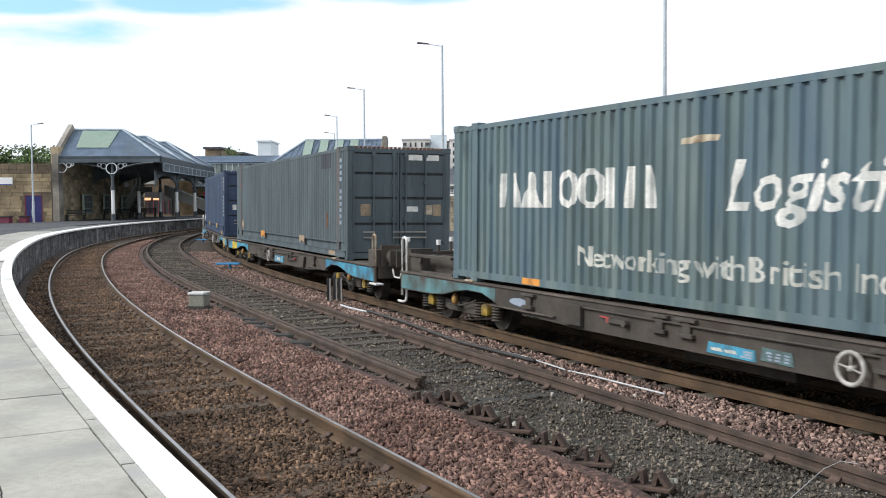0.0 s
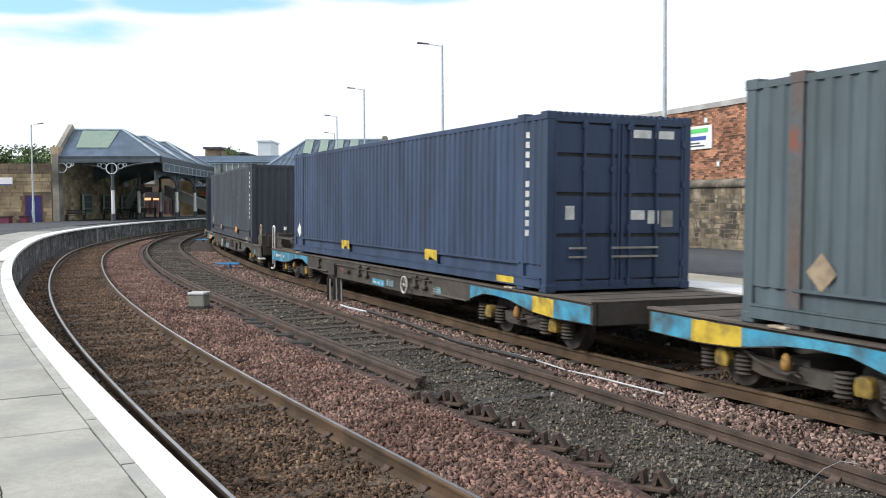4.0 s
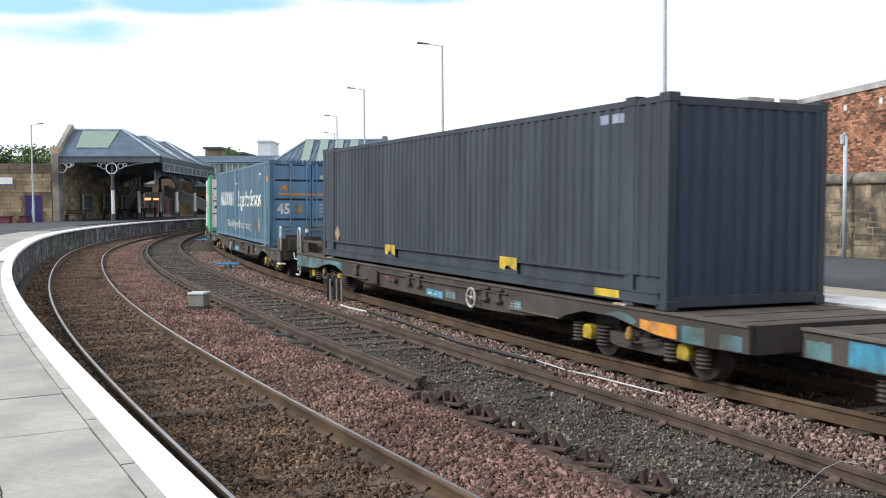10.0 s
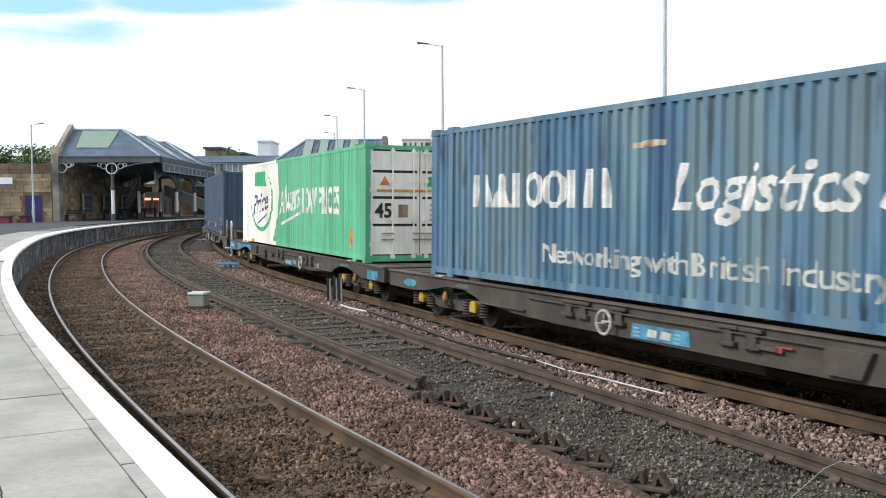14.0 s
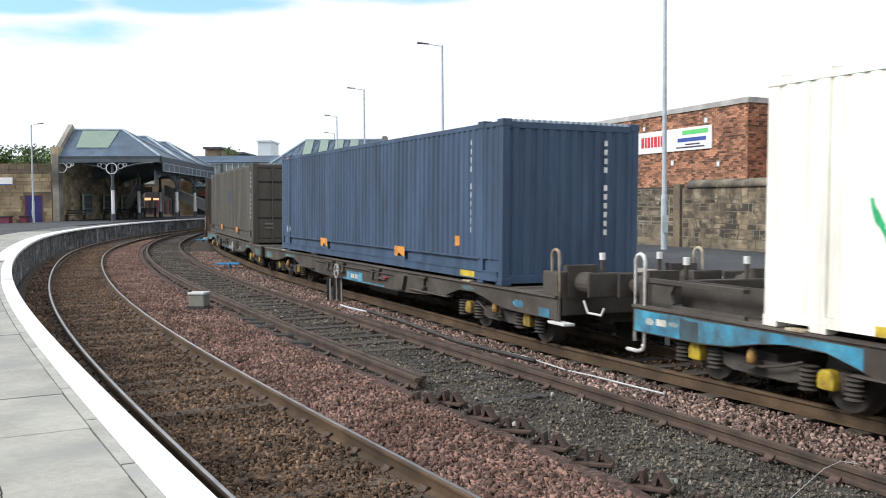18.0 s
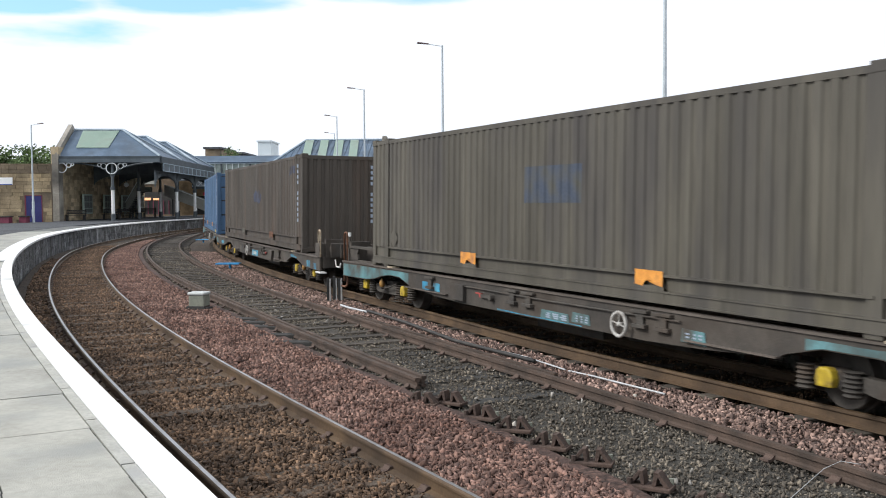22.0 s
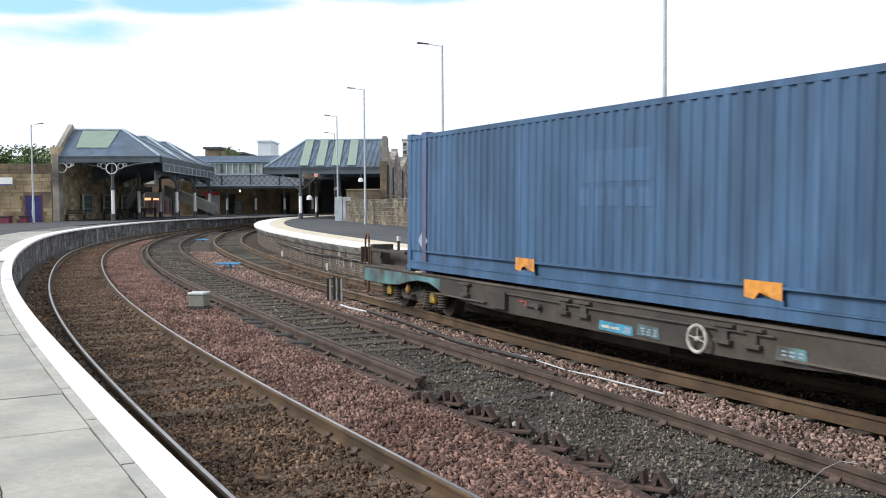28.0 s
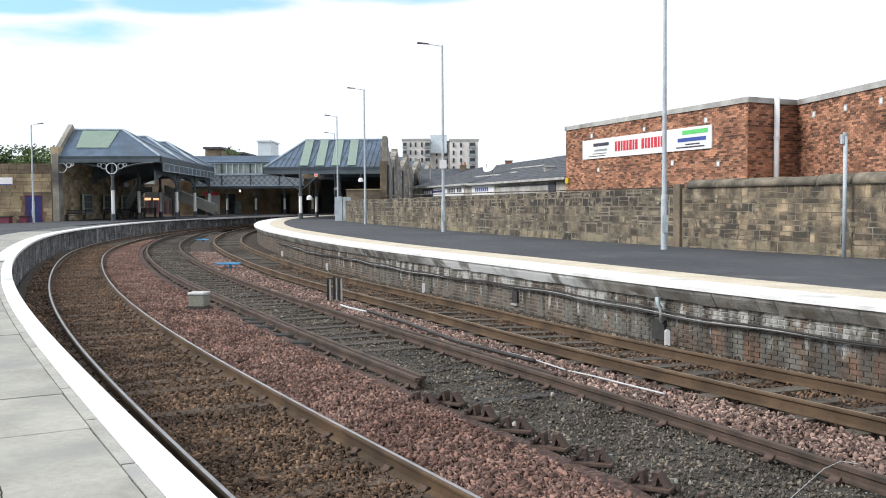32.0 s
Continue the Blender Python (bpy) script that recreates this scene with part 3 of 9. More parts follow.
pr = thing("platform_right", "long curved platform with dark asphalt and white edge", "platform", kind="structure")
right_rows = rows_of(FAR, -60, 150, 0.8, 0.0)
s = Shell()
s.sweep(right_rows, [(EDGE + 0.22, Z_PR - 0.14), (EDGE + 0.22, -0.6), (EDGE + 16, -0.6), (EDGE + 16, Z_PR - 0.14)])
part("platform_body", s, M_PLAT_BACK, pr, "stained mortar wall below the platform")
s = Shell()
s.sweep(right_rows, [(EDGE + 1.95, Z_PE - 0.012), (EDGE + 1.95, Z_PR - 0.12), (EDGE + 15, Z_PR - 0.12), (EDGE + 15, Z_PR), (EDGE + 5, Z_PR + 0.004)])
part("platform_surface", s, M_ASPHALT, pr, "smooth dark grey asphalt")
s = Shell()
s.sweep(right_rows, [(EDGE, Z_PE), (EDGE, Z_PE - 0.055), (EDGE + 0.98, Z_PE - 0.055), (EDGE + 0.98, Z_PE - 0.004)])
part("white_edge", s, M_WHITE_EDGE, pr, "white painted platform edge")
s = Shell()
s.sweep(right_rows, [(EDGE + 0.983, Z_PE - 0.004), (EDGE + 0.983, Z_PE - 0.055), (EDGE + 1.947, Z_PE - 0.055), (EDGE + 1.947, Z_PE - 0.008)])
part("cream_band", s, M_CREAM_EDGE, pr, "cream paving band behind the edge")

# ---- right side: boundary wall, brick building, sheds, flats ----
WALL_SOOT = [(1.85, 2.8, (0.04, 0.036, 0.031), 1.6, 0.45, 29, 80), (0.6, 2.8, (0.055, 0.05, 0.042), 1.4, 0.55, 20, 80), (0.5, 1.0, (0.30, 0.26, 0.17), 1.6, 0.45, 5, 80), (0.9, 2.5, (0.34, 0.29, 0.205), 2.4, 0.585, 5, 80)]
M_RUBBLE = shade("rubble_stone", (0.105, 0.088, 0.064), (0.275, 0.22, 0.15), 2.6, 0.92, bump=0.7, bscale=22, rand=0.95, world_at=True, stain=(0.33, 0.285, 0.215), sscale=2.2, slo=0.61, dirt=(0.07, 0.06, 0.05), dirt_amount=0.5, dscale=1.6, fine=0.4, bands=WALL_SOOT)
M_RUBBLE_W = shade("rubble_stone_warm", (0.105, 0.088, 0.064), (0.275, 0.22, 0.15), 2.6, 0.92, bump=0.7, bscale=22, island=0.85, world_at=True, stain=(0.33, 0.285, 0.215), sscale=2.2, slo=0.61, dirt=(0.07, 0.06, 0.05), dirt_amount=0.5, dscale=1.6, fine=0.4, bands=WALL_SOOT)
M_RUBBLE_J = shade("rubble_stone_sooty", (0.08, 0.07, 0.055), (0.225, 0.187, 0.132), 1.8, 0.92, bump=0.7, bscale=22, island=0.85, stain=(0.25, 0.21, 0.145), sscale=0.9, slo=0.61, dirt=(0.05, 0.046, 0.04), dirt_amount=0.55, dscale=0.8, fine=0.4, bands=WALL_SOOT, world_at=True)
M_COPING = shade("coping_sandstone", (0.13, 0.115, 0.09), (0.28, 0.245, 0.19), 2.2, 0.92, bump=0.7, bscale=25, rand=0.35, fine=0.4, world_at=True, dirt=(0.07, 0.066, 0.055), dirt_amount=0.55, dscale=1.7)
M_MORTAR = shade("old_mortar", (0.17, 0.148, 0.113), (0.31, 0.275, 0.21), 3.0, 0.95, bump=0.5, bscale=40, dirt=(0.07, 0.06, 0.047), dscale=1.2, dirt_amount=0.7)
M_SANDSTONE = shade("sandstone_blocks", (0.29, 0.228, 0.138), (0.44, 0.352, 0.225), 0.7, 0.92, bump=0.4, bscale=12, island=0.4, dirt=(0.12, 0.09, 0.06), dirt_amount=0.45, dscale=0.4)
M_SANDSTONE_D = shade("sandstone_dark", (0.16, 0.125, 0.085), (0.27, 0.215, 0.15), 0.7, 0.92, bump=0.4, bscale=12, island=0.35, dirt=(0.07, 0.06, 0.05), dirt_amount=0.55, dscale=0.4)
M_BRICK = shade("red_brick", (0.21, 0.097, 0.058), (0.39, 0.20, 0.125), 1.0, 0.9, bump=0.3, bscale=60, rand=1.0, fine=0.2)
M_BRICK_J = shade("red_brick_joined", (0.21, 0.097, 0.058), (0.39, 0.20, 0.125), 1.0, 0.9, bump=0.3, bscale=60, island=1.0, fine=0.2)
M_BRICK_MORTAR = shade("brick_mortar", (0.28, 0.20, 0.155), (0.36, 0.27, 0.215), 3.0, 0.95)
M_CONCRETE = shade("pale_concrete", (0.36, 0.36, 0.345), (0.50, 0.50, 0.48), 1.5, 0.85, bump=0.2, bscale=40, dirt=(0.24, 0.22, 0.2), dirt_amount=0.4)
M_SLATE = shade("roof_slate", (0.045, 0.05, 0.06), (0.082, 0.09, 0.105), 1.2, 0.75, stretch=(1, 1, 1), bump=0.4, bscale=14)
M_LAMP = shade("lamp_steel", (0.40, 0.46, 0.50), (0.52, 0.58, 0.62), 2.0, 0.55, dirt=(0.30, 0.32, 0.32), dirt_amount=0.2)
M_SIGN_WHITE = shade("sign_white", (0.74, 0.75, 0.75), (0.82, 0.82, 0.82), 2.0, 0.5, fine=0.05)
M_SIGN_RED = shade("sign_red", (0.55, 0.03, 0.05), (0.66, 0.05, 0.07), 2.0, 0.5, fine=0.05)
M_SIGN_GREEN = shade("sign_green", (0.10, 0.55, 0.14), (0.15, 0.65, 0.2), 2.0, 0.5, fine=0.05)
M_SIGN_BLUE = shade("sign_blue", (0.03, 0.07, 0.30), (0.05, 0.10, 0.38), 2.0, 0.5, fine=0.05)
M_SIGN_DARK = shade("sign_dark", (0.03, 0.03, 0.045), (0.06, 0.06, 0.08), 2.0, 0.5, fine=0.05)
M_SIGN_NAVY = shade("sign_navy", (0.02, 0.02, 0.10), (0.035, 0.035, 0.14), 2.0, 0.5, fine=0.05)
M_SIGN_YELLOW = shade("sign_yellow", (0.6, 0.42, 0.03), (0.7, 0.5, 0.05), 2.0, 0.5)
M_FLATS = shade("flats_render", (0.76, 0.73, 0.70), (0.84, 0.81, 0.78), 0.15, 0.85, fine=0.06)
M_FLATS_DARK = shade("flats_glass", (0.03, 0.036, 0.04), (0.06, 0.07, 0.075), 0.3, 0.3)
M_FLATS_RAIL = shade("flats_balcony", (0.20, 0.25, 0.26), (0.30, 0.36, 0.37), 0.4, 0.6)
M_GREY_WALL = shade("shed_wall", (0.38, 0.36, 0.30), (0.50, 0.47, 0.40), 0.6, 0.85, dirt=(0.2, 0.19, 0.17))

WALL = spline([8, 15, 22.8, 29.5, 35.7, 47, 54.7, 66, 72], [17.3, 14.0, 10.46, 7.34, 4.56, 0.5, -1.9, -5.5, -7.3])
WALL_TOP = 2.53


def block_wall(name, line, y0, y1, z0, z1, parent, mat_j, mat_one, stone, near, rnd, depth=0.03, side=-1, every=300):
    """Coursed blocks proud of a core: the ones between y = near are pieces of their own, the rest joined."""
    rest = Shell()
    metas, count = {}, 0
    gap = 0.013 if stone[2] else 0.008

    def put_block(zz0, zz1, pa, pb, c, d, n, pr):
        nonlocal count
        if near[0] <= c.y <= near[1] and count < every:
            lx = (pb - pa).length / 2
            key = count if stone[2] else (round(lx, 2), round((zz1 - zz0) / 2, 2))
            if key not in metas:
                s = Shell()
                s.box(-1, 1, -1, 1, -1, 1)
                if stone[2]:
                    s.v = [(x + rnd.uniform(-0.12, 0.06), y, z_ + rnd.uniform(-0.18, 0.10)) for x, y, z_ in s.v]
                metas[key] = s.mesh("stone" if stone[2] else "brick", mat_one)
                for v in metas[key].vertices:
                    v.co = (v.co.x * lx * (1 if v.co.y * side < 0 else 0.985), v.co.y * (depth + 0.02), v.co.z * (zz1 - zz0) / 2 * (1 if v.co.y * side < 0 else 0.97))
            off = n * (pr - depth - 0.02)
            share("stone" if stone[2] else "brick", metas[key], parent, Matrix.Translation((c.x + off.x, c.y + off.y, (zz0 + zz1) / 2)) @ Matrix.Rotation(math.atan2(d.y, d.x), 4, "Z"))
            count += 1
        else:
            o = n * pr
            i = n * -0.02
            t = 0.012 if stone[2] else 0.008
            if stone[2]:
                zz0, zz1 = zz0 + rnd.uniform(-0.02, 0.025), zz1 + rnd.uniform(-0.035, 0.01)
                pa, pb = pa + d * rnd.uniform(0, 0.03), pb - d * rnd.uniform(0, 0.03)
            rest.hexa([(pa.x + i.x, pa.y + i.y, zz0), (pb.x + i.x, pb.y + i.y, zz0), (pb.x + o.x - d.x * t, pb.y + o.y - d.y * t, zz0 + t), (pa.x + o.x + d.x * t, pa.y + o.y + d.y * t, zz0 + t),
                       (pa.x + i.x, pa.y + i.y, zz1), (pb.x + i.x, pb.y + i.y, zz1), (pb.x + o.x - d.x * t, pb.y + o.y - d.y * t, zz1 - t), (pa.x + o.x + d.x * t, pa.y + o.y + d.y * t, zz1 - t)])

    z = z0
    length = 0.0
    ys = np.linspace(y0, y1, 400)
    xs = line(ys)
    arc = np.r_[0, np.cumsum(np.hypot(np.diff(xs), np.diff(ys)))]
    while z < z1 - 0.04:
        h = min(z1 - z, rnd.uniform(*stone[1]))
        if z1 - z - h < stone[1][0] * 0.5:
            h = z1 - z
        a = rnd.uniform(-0.2, 0.0) if stone[2] else -(stone[0][0] / 2) * (int(round((z - z0) / stone[1][0])) % 2)
        while a < arc[-1] - 0.05:
            w = rnd.uniform(*stone[0])
            a0, a1 = max(a, 0.0), min(a + w, arc[-1])
            a += w
            if a1 - a0 < 0.06:
                continue
            ya, yb = np.interp((a0 + gap, a1 - gap), arc, ys)
            if a1 - a0 < 0.03:
                continue
            pa, pb = Vector((float(line(ya)), ya)), Vector((float(line(yb)), yb))
            d = (pb - pa).normalized()
            n = Vector((-d.y, d.x)) * (-side)
            pr = depth * rnd.uniform(0.6, 1.25) if stone[2] else depth * rnd.uniform(0.9, 1.1)
            g2 = 0.012 if stone[2] else 0.006
            c = (pa + pb) / 2
            spans = [(z + g2, z + h - g2)]
            if stone[2] and h > 0.2 and rnd.random() < 0.5:
                cut = z + h * rnd.uniform(0.35, 0.65)
                spans = [(z + g2, cut - g2 * 0.7), (cut + g2 * 0.7, z + h - g2)]
            for zz0, zz1 in spans:
                put_block(zz0, zz1, pa, pb, c, d, n, pr)
        z += h
    if rest.f:
        ob = part(name, rest, mat_j, parent)
        ob["kind"] = "stuff"
    for ob in parent.children:
        if ob.name.startswith(name):
            return ob


wall_r = thing("boundary_wall", "weathered rubble stone wall along the platform", "wall", kind="structure")
s = Shell()
s.sweep(rows_of(WALL, 8, 72, 1.0), [(0.0, -0.5), (0.0, WALL_TOP - 0.02), (0.42, WALL_TOP - 0.02), (0.42, -0.5)])
part("wall_core", s, M_MORTAR, wall_r)
for ya, yz, hgt in ((8, 24.6, 0.24), (24.66, 29.3, 0.20)):
    y0 = ya
    while y0 < yz - 0.2:
        y1 = min(yz, y0 + 0.95 + 0.35 * ((y0 * 7.3) % 1))
        h = hgt + 0.025 * ((y0 * 3.7) % 1)
        s = Shell()
        s.sweep(rows_of(WALL, y0 + 0.008, y1 - 0.008, 0.4), [(-0.07, WALL_TOP - 0.02), (-0.05, WALL_TOP + h * 0.55), (0.06, WALL_TOP + h * 0.92), (0.2, WALL_TOP + h), (0.36, WALL_TOP + h * 0.9), (0.47, WALL_TOP + h * 0.5), (0.49, WALL_TOP - 0.02)])
        part("coping_stone", s, M_COPING, wall_r, "rounded sandstone coping", smooth=True)
        y0 = y1
s = Shell()
s.sweep(rows_of(WALL, 29.9, 72, 0.9), [(-0.012, WALL_TOP - 0.02), (-0.012, WALL_TOP + 0.015), (0.44, WALL_TOP + 0.015), (0.44, WALL_TOP - 0.02)])
part("coping_stone", s, M_RUBBLE_J, wall_r, "thin flat coping, sooty")
px, py = float(WALL(29.6)), 29.6
s = Shell()
s.slab((px - 0.16 * 0.42, py + 0.16 * 0.9), (px + 0.16 * 0.42, py - 0.16 * 0.9), 0.1, 0.6, WALL_TOP + 0.1)
part("wall_pier", s, M_SANDSTONE_D, wall_r, "upright joint stone", bevel=0.02)

def settle(ob):
    """The far end of the wall sinks with the ground."""
    for v in ob.data.vertices:
        if v.co.y > 30:
            v.co.z -= 0.0062 * (v.co.y - 30) * max(0.0, v.co.z - 0.6) / 1.93


# brick building behind the wall
BA, BB, BC, BD = Vector((5.8, 45.0)), Vector((10.3, 32.4)), Vector((12.4, 33.6)), Vector((13.5, 21.6))
BTOP = 5.42
brick_b = thing("brick_building", "flat-roofed red brick shop building with pale parapet", "building")
back = Vector((0.94, 0.336)) * 14


def wall_between(name, a, b, z0, z1, thick, mat, parent, label=""):
    """A wall whose outer face runs from a to b, its thickness to the right of that way."""
    d = (b - a).normalized()
    n = Vector((d.y, -d.x)) * thick
    s = Shell()
    s.hexa([(a.x, a.y, z0), (b.x, b.y, z0), (b.x + n.x, b.y + n.y, z0), (a.x + n.x, a.y + n.y, z0), (a.x, a.y, z1), (b.x, b.y, z1), (b.x + n.x, b.y + n.y, z1), (a.x + n.x, a.y + n.y, z1)])
    return part(name, s, mat, parent, label)


for a, b in ((BB, BA), (BC, BB), (BD, BC), (BA, BA + back), (BA + back, BD + back), (BD + back, BD)):
    d = (b - a).normalized() * 0.12
    wall_between("wall", a + (d if a is BB else d * 0), b - (d if b is BB else d * 0), -0.6, BTOP - 0.05, 0.3, M_BRICK_MORTAR, brick_b)
s = Shell()
s.prism([tuple(p) for p in (BA, BB, BC, BD, BD + back, BA + back)], "z", BTOP - 0.3, BTOP - 0.12)
part("roof", s, M_SLATE, brick_b)
for a, b in ((BB, BA), (BC, BB), (BD, BC)):
    d = (b - a).normalized()
    n = Vector((d.y, -d.x))
    s = Shell()
    o = n * -0.06
    e = d * 0.05
    s.hexa([(p.x, p.y, z) for z in (BTOP - 0.02, BTOP + 0.17) for p in (a + o - e, b + o + e, b - o * 6 + e, a - o * 6 - e)])
    part("parapet_coping", s, M_CONCRETE, brick_b, "pale grey parapet band", bevel=0.01)


def brick_face(a, b, z0, z1, parent, near_count, rnd):
    """Running bond on the outer face from a to b."""
    ln = (b - a).length
    d = (b - a) / ln
    n = Vector((-d.y, d.x))
    rest = Shell()
    s = Shell()
    s.box(-0.108, 0.108, -0.012, 0.012, -0.031, 0.031)
    one = s.mesh("brick", M_BRICK)
    rowz, k, made = z0, 0, 0
    while rowz < z1:
        x = -0.1125 * (k % 2)
        while x < ln:
            x0, x1 = max(x, 0) + 0.006, min(x + 0.225, ln) - 0.006
            if x1 - x0 > 0.04:
                pr = 0.010 + rnd.uniform(-0.002, 0.003)
                full = x1 - x0 > 0.2
                if full and made < near_count and rowz > 2.9 and x < 7:
                    c = a + d * ((x0 + x1) / 2) + n * (pr - 0.012)
                    share("brick", one, parent, Matrix.Translation((c.x, c.y, rowz + 0.037)) @ Matrix.Rotation(math.atan2(d.y, d.x), 4, "Z"))
                    made += 1
                else:
                    p, q = a + d * x0, a + d * x1
                    o = n * pr
                    i = n * -0.01
                    rest.hexa([(p.x + i.x, p.y + i.y, rowz), (q.x + i.x, q.y + i.y, rowz), (q.x + o.x, q.y + o.y, rowz), (p.x + o.x, p.y + o.y, rowz),
                               (p.x + i.x, p.y + i.y, rowz + 0.063), (q.x + i.x, q.y + i.y, rowz + 0.063), (q.x + o.x, q.y + o.y, rowz + 0.063), (p.x + o.x, p.y + o.y, rowz + 0.063)])
            x += 0.225
        rowz += 0.075
        k += 1
    ob = part("brickwork", rest, M_BRICK_J, parent)
    ob["kind"] = "stuff"


def on_face(a, b, u, out=0.0):
    d = (b - a).normalized()
    n = Vector((-d.y, d.x))
    p = a + d * u + n * out
    return p


def plate(name, a, b, u0, u1, z0, z1, out0, out1, mat, parent, label=""):
    """A board on the wall that runs from a to b, outer side to the left."""
    p, q = on_face(a, b, u0, out1), on_face(a, b, u1, out1)
    p2, q2 = on_face(a, b, u0, out0), on_face(a, b, u1, out0)
    s = Shell()
    s.hexa([(v.x, v.y, z) for z in (z0, z1) for v in (p, q, q2, p2)])
    return part(name, s, mat, parent, label)


# lengths run from B to A here: the face's outer side is on the left of A to B seen from above
LAB = (BB - BA).length
sign = thing("shop_sign", "long white shop sign with red and green bars on brick", "sign")
plate("board", BB, BA, LAB - 11.43, LAB - 1.73, 3.98, 4.82, 0.014, 0.06, M_SIGN_WHITE, sign)
for u0, u1, z0, z1, m in ((9.6, 11.2, 4.56, 4.72, M_SIGN_GREEN), (9.3, 11.1, 4.30, 4.44, M_SIGN_BLUE), (9.8, 10.7, 4.17, 4.22, M_SIGN_DARK), (9.2, 11.0, 4.07, 4.12, M_SIGN_DARK),
                         (2.75, 4.1, 4.50, 4.64, M_SIGN_DARK), (2.85, 3.95, 4.29, 4.37, M_FLATS_RAIL), (2.7, 3.9, 4.17, 4.20, M_SIGN_DARK), (2.3, 3.8, 4.07, 4.10, M_SIGN_DARK)):
    plate("bar", BB, BA, LAB - u1, LAB - u0, z0, z1, 0.06, 0.066, m, sign)
u = 4.62
for k in range(17):
    w = (0.17, 0.20, 0.14, 0.19)[k % 4]
    if k != 8:
        plate("red_bar", BB, BA, LAB - u - w, LAB - u, 4.21, 4.62, 0.06, 0.066, M_SIGN_RED, sign)
    u += w + 0.06
for u, z in ((2.52, 5.0), (6.88, 4.98), (11.03, 5.0), (3.14, 3.48), (11.77, 3.41), (8.9, 3.55)):
    v = thing("wall_vent", "small pale square vent in the brick wall", "vent", "vents in the brick wall")
    plate("frame", BB, BA, LAB - u - 0.11, LAB - u + 0.11, z - 0.11, z + 0.11, 0.005, 0.03, M_CONCRETE, v)
    plate("grille", BB, BA, LAB - u - 0.07, LAB - u + 0.07, z - 0.07, z + 0.07, 0.03, 0.036, M_SIGN_WHITE, v)
LCD = (BD - BC).length
for u, z in ((1.27, 4.98), (3.35, 5.0), (5.4, 5.0)):
    v = thing("wall_vent", "small pale square vent in the brick wall", "vent", "vents in the brick wall")
    plate("frame", BD, BC, LCD - u - 0.11, LCD - u + 0.11, z - 0.11, z + 0.11, 0.005, 0.03, M_CONCRETE, v)
    plate("grille", BD, BC, LCD - u - 0.07, LCD - u + 0.07, z - 0.07, z + 0.07, 0.03, 0.036, M_SIGN_WHITE, v)
pipe = thing("downpipe", "white plastic downpipe on the brick wall", "pipe")
p = on_face(BC, BB, (BB - BC).length - 1.25, 0.13)
s = Shell()
s.tube((p.x, p.y, 0.5), (p.x, p.y, BTOP + 0.2), 0.095, n=14)
part("pipe", s, M_SIGN_WHITE, pipe, smooth=True)
s = Shell()
s.tube((p.x, p.y, 4.2), (p.x, p.y, 4.3), 0.115, n=14)
part("collar", s, M_SIGN_WHITE, pipe)

# low sheds with signs
shed = thing("shed", "low grey shed with a long slate roof", "building")
SA, SB, SC = Vector((-2.7, 92.0)), Vector((2.2, 70.5)), Vector((6.9, 52.0))
for a, b, zt, mat in ((SB, SA, 3.45, M_GREY_WALL), (SC, SB, 3.35, M_GREY_WALL)):
    wall_between("wall", a, b, -0.6, zt, 0.3, mat, shed)
for a, b, ze, zr, dep in ((SA, SB, 3.5, 5.42, 6.5), (SB, SC, 3.45, 5.45, 6.5)):
    d = (b - a).normalized()
    n = Vector((-d.y, d.x))
    if n.x < 0:
        n = -n
    s = Shell()
    e0, e1 = a - n * 0.35, b - n * 0.35 + d * 0.2
    r0, r1 = a + n * dep, b + n * dep
    t0, t1 = a + n * dep * 2, b + n * dep * 2
    for k in range(14):
        f0, f1 = k / 14, (k + 1) / 14
        q = [e0.lerp(r0, f0), e1.lerp(r1, f0), e1.lerp(r1, f1), e0.lerp(r0, f1)]
        z0, z1 = ze + (zr - ze) * f0, ze + (zr - ze) * f1
        s = Shell()
        s.hexa([(q[0].x, q[0].y, z0 - 0.05), (q[1].x, q[1].y, z0 - 0.05), (q[2].x, q[2].y, z1 - 0.07), (q[3].x, q[3].y, z1 - 0.07), (q[0].x, q[0].y, z0 + 0.02), (q[1].x, q[1].y, z0 + 0.02), (q[2].x, q[2].y, z1), (q[3].x, q[3].y, z1)])
        part("slate_course", s, M_SLATE, shed)
    s = Shell()
    s.hexa([(r0.x, r0.y, zr - 0.1), (r1.x, r1.y, zr - 0.1), (t1.x, t1.y, ze - 0.1), (t0.x, t0.y, ze - 0.1), (r0.x, r0.y, zr), (r1.x, r1.y, zr), (t1.x, t1.y, ze), (t0.x, t0.y, ze)])
    part("roof", s, M_SLATE, shed)
    for p, q in ((a, a + n * dep * 2), (b, b + n * dep * 2)):
        s = Shell()
        m = (p + q) / 2
        s.quad([(p.x, p.y, -0.6), (q.x, q.y, -0.6), (q.x, q.y, ze - 0.05), (m.x, m.y, zr - 0.08), (p.x, p.y, ze - 0.05)])
        part("end_wall", s, M_GREY_WALL, shed)
    s = Shell()
    s.slab((e0.x, e0.y), (e1.x, e1.y), 0.06, ze - 0.16, ze - 0.02)
    part("gutter", s, M_CONCRETE, shed)
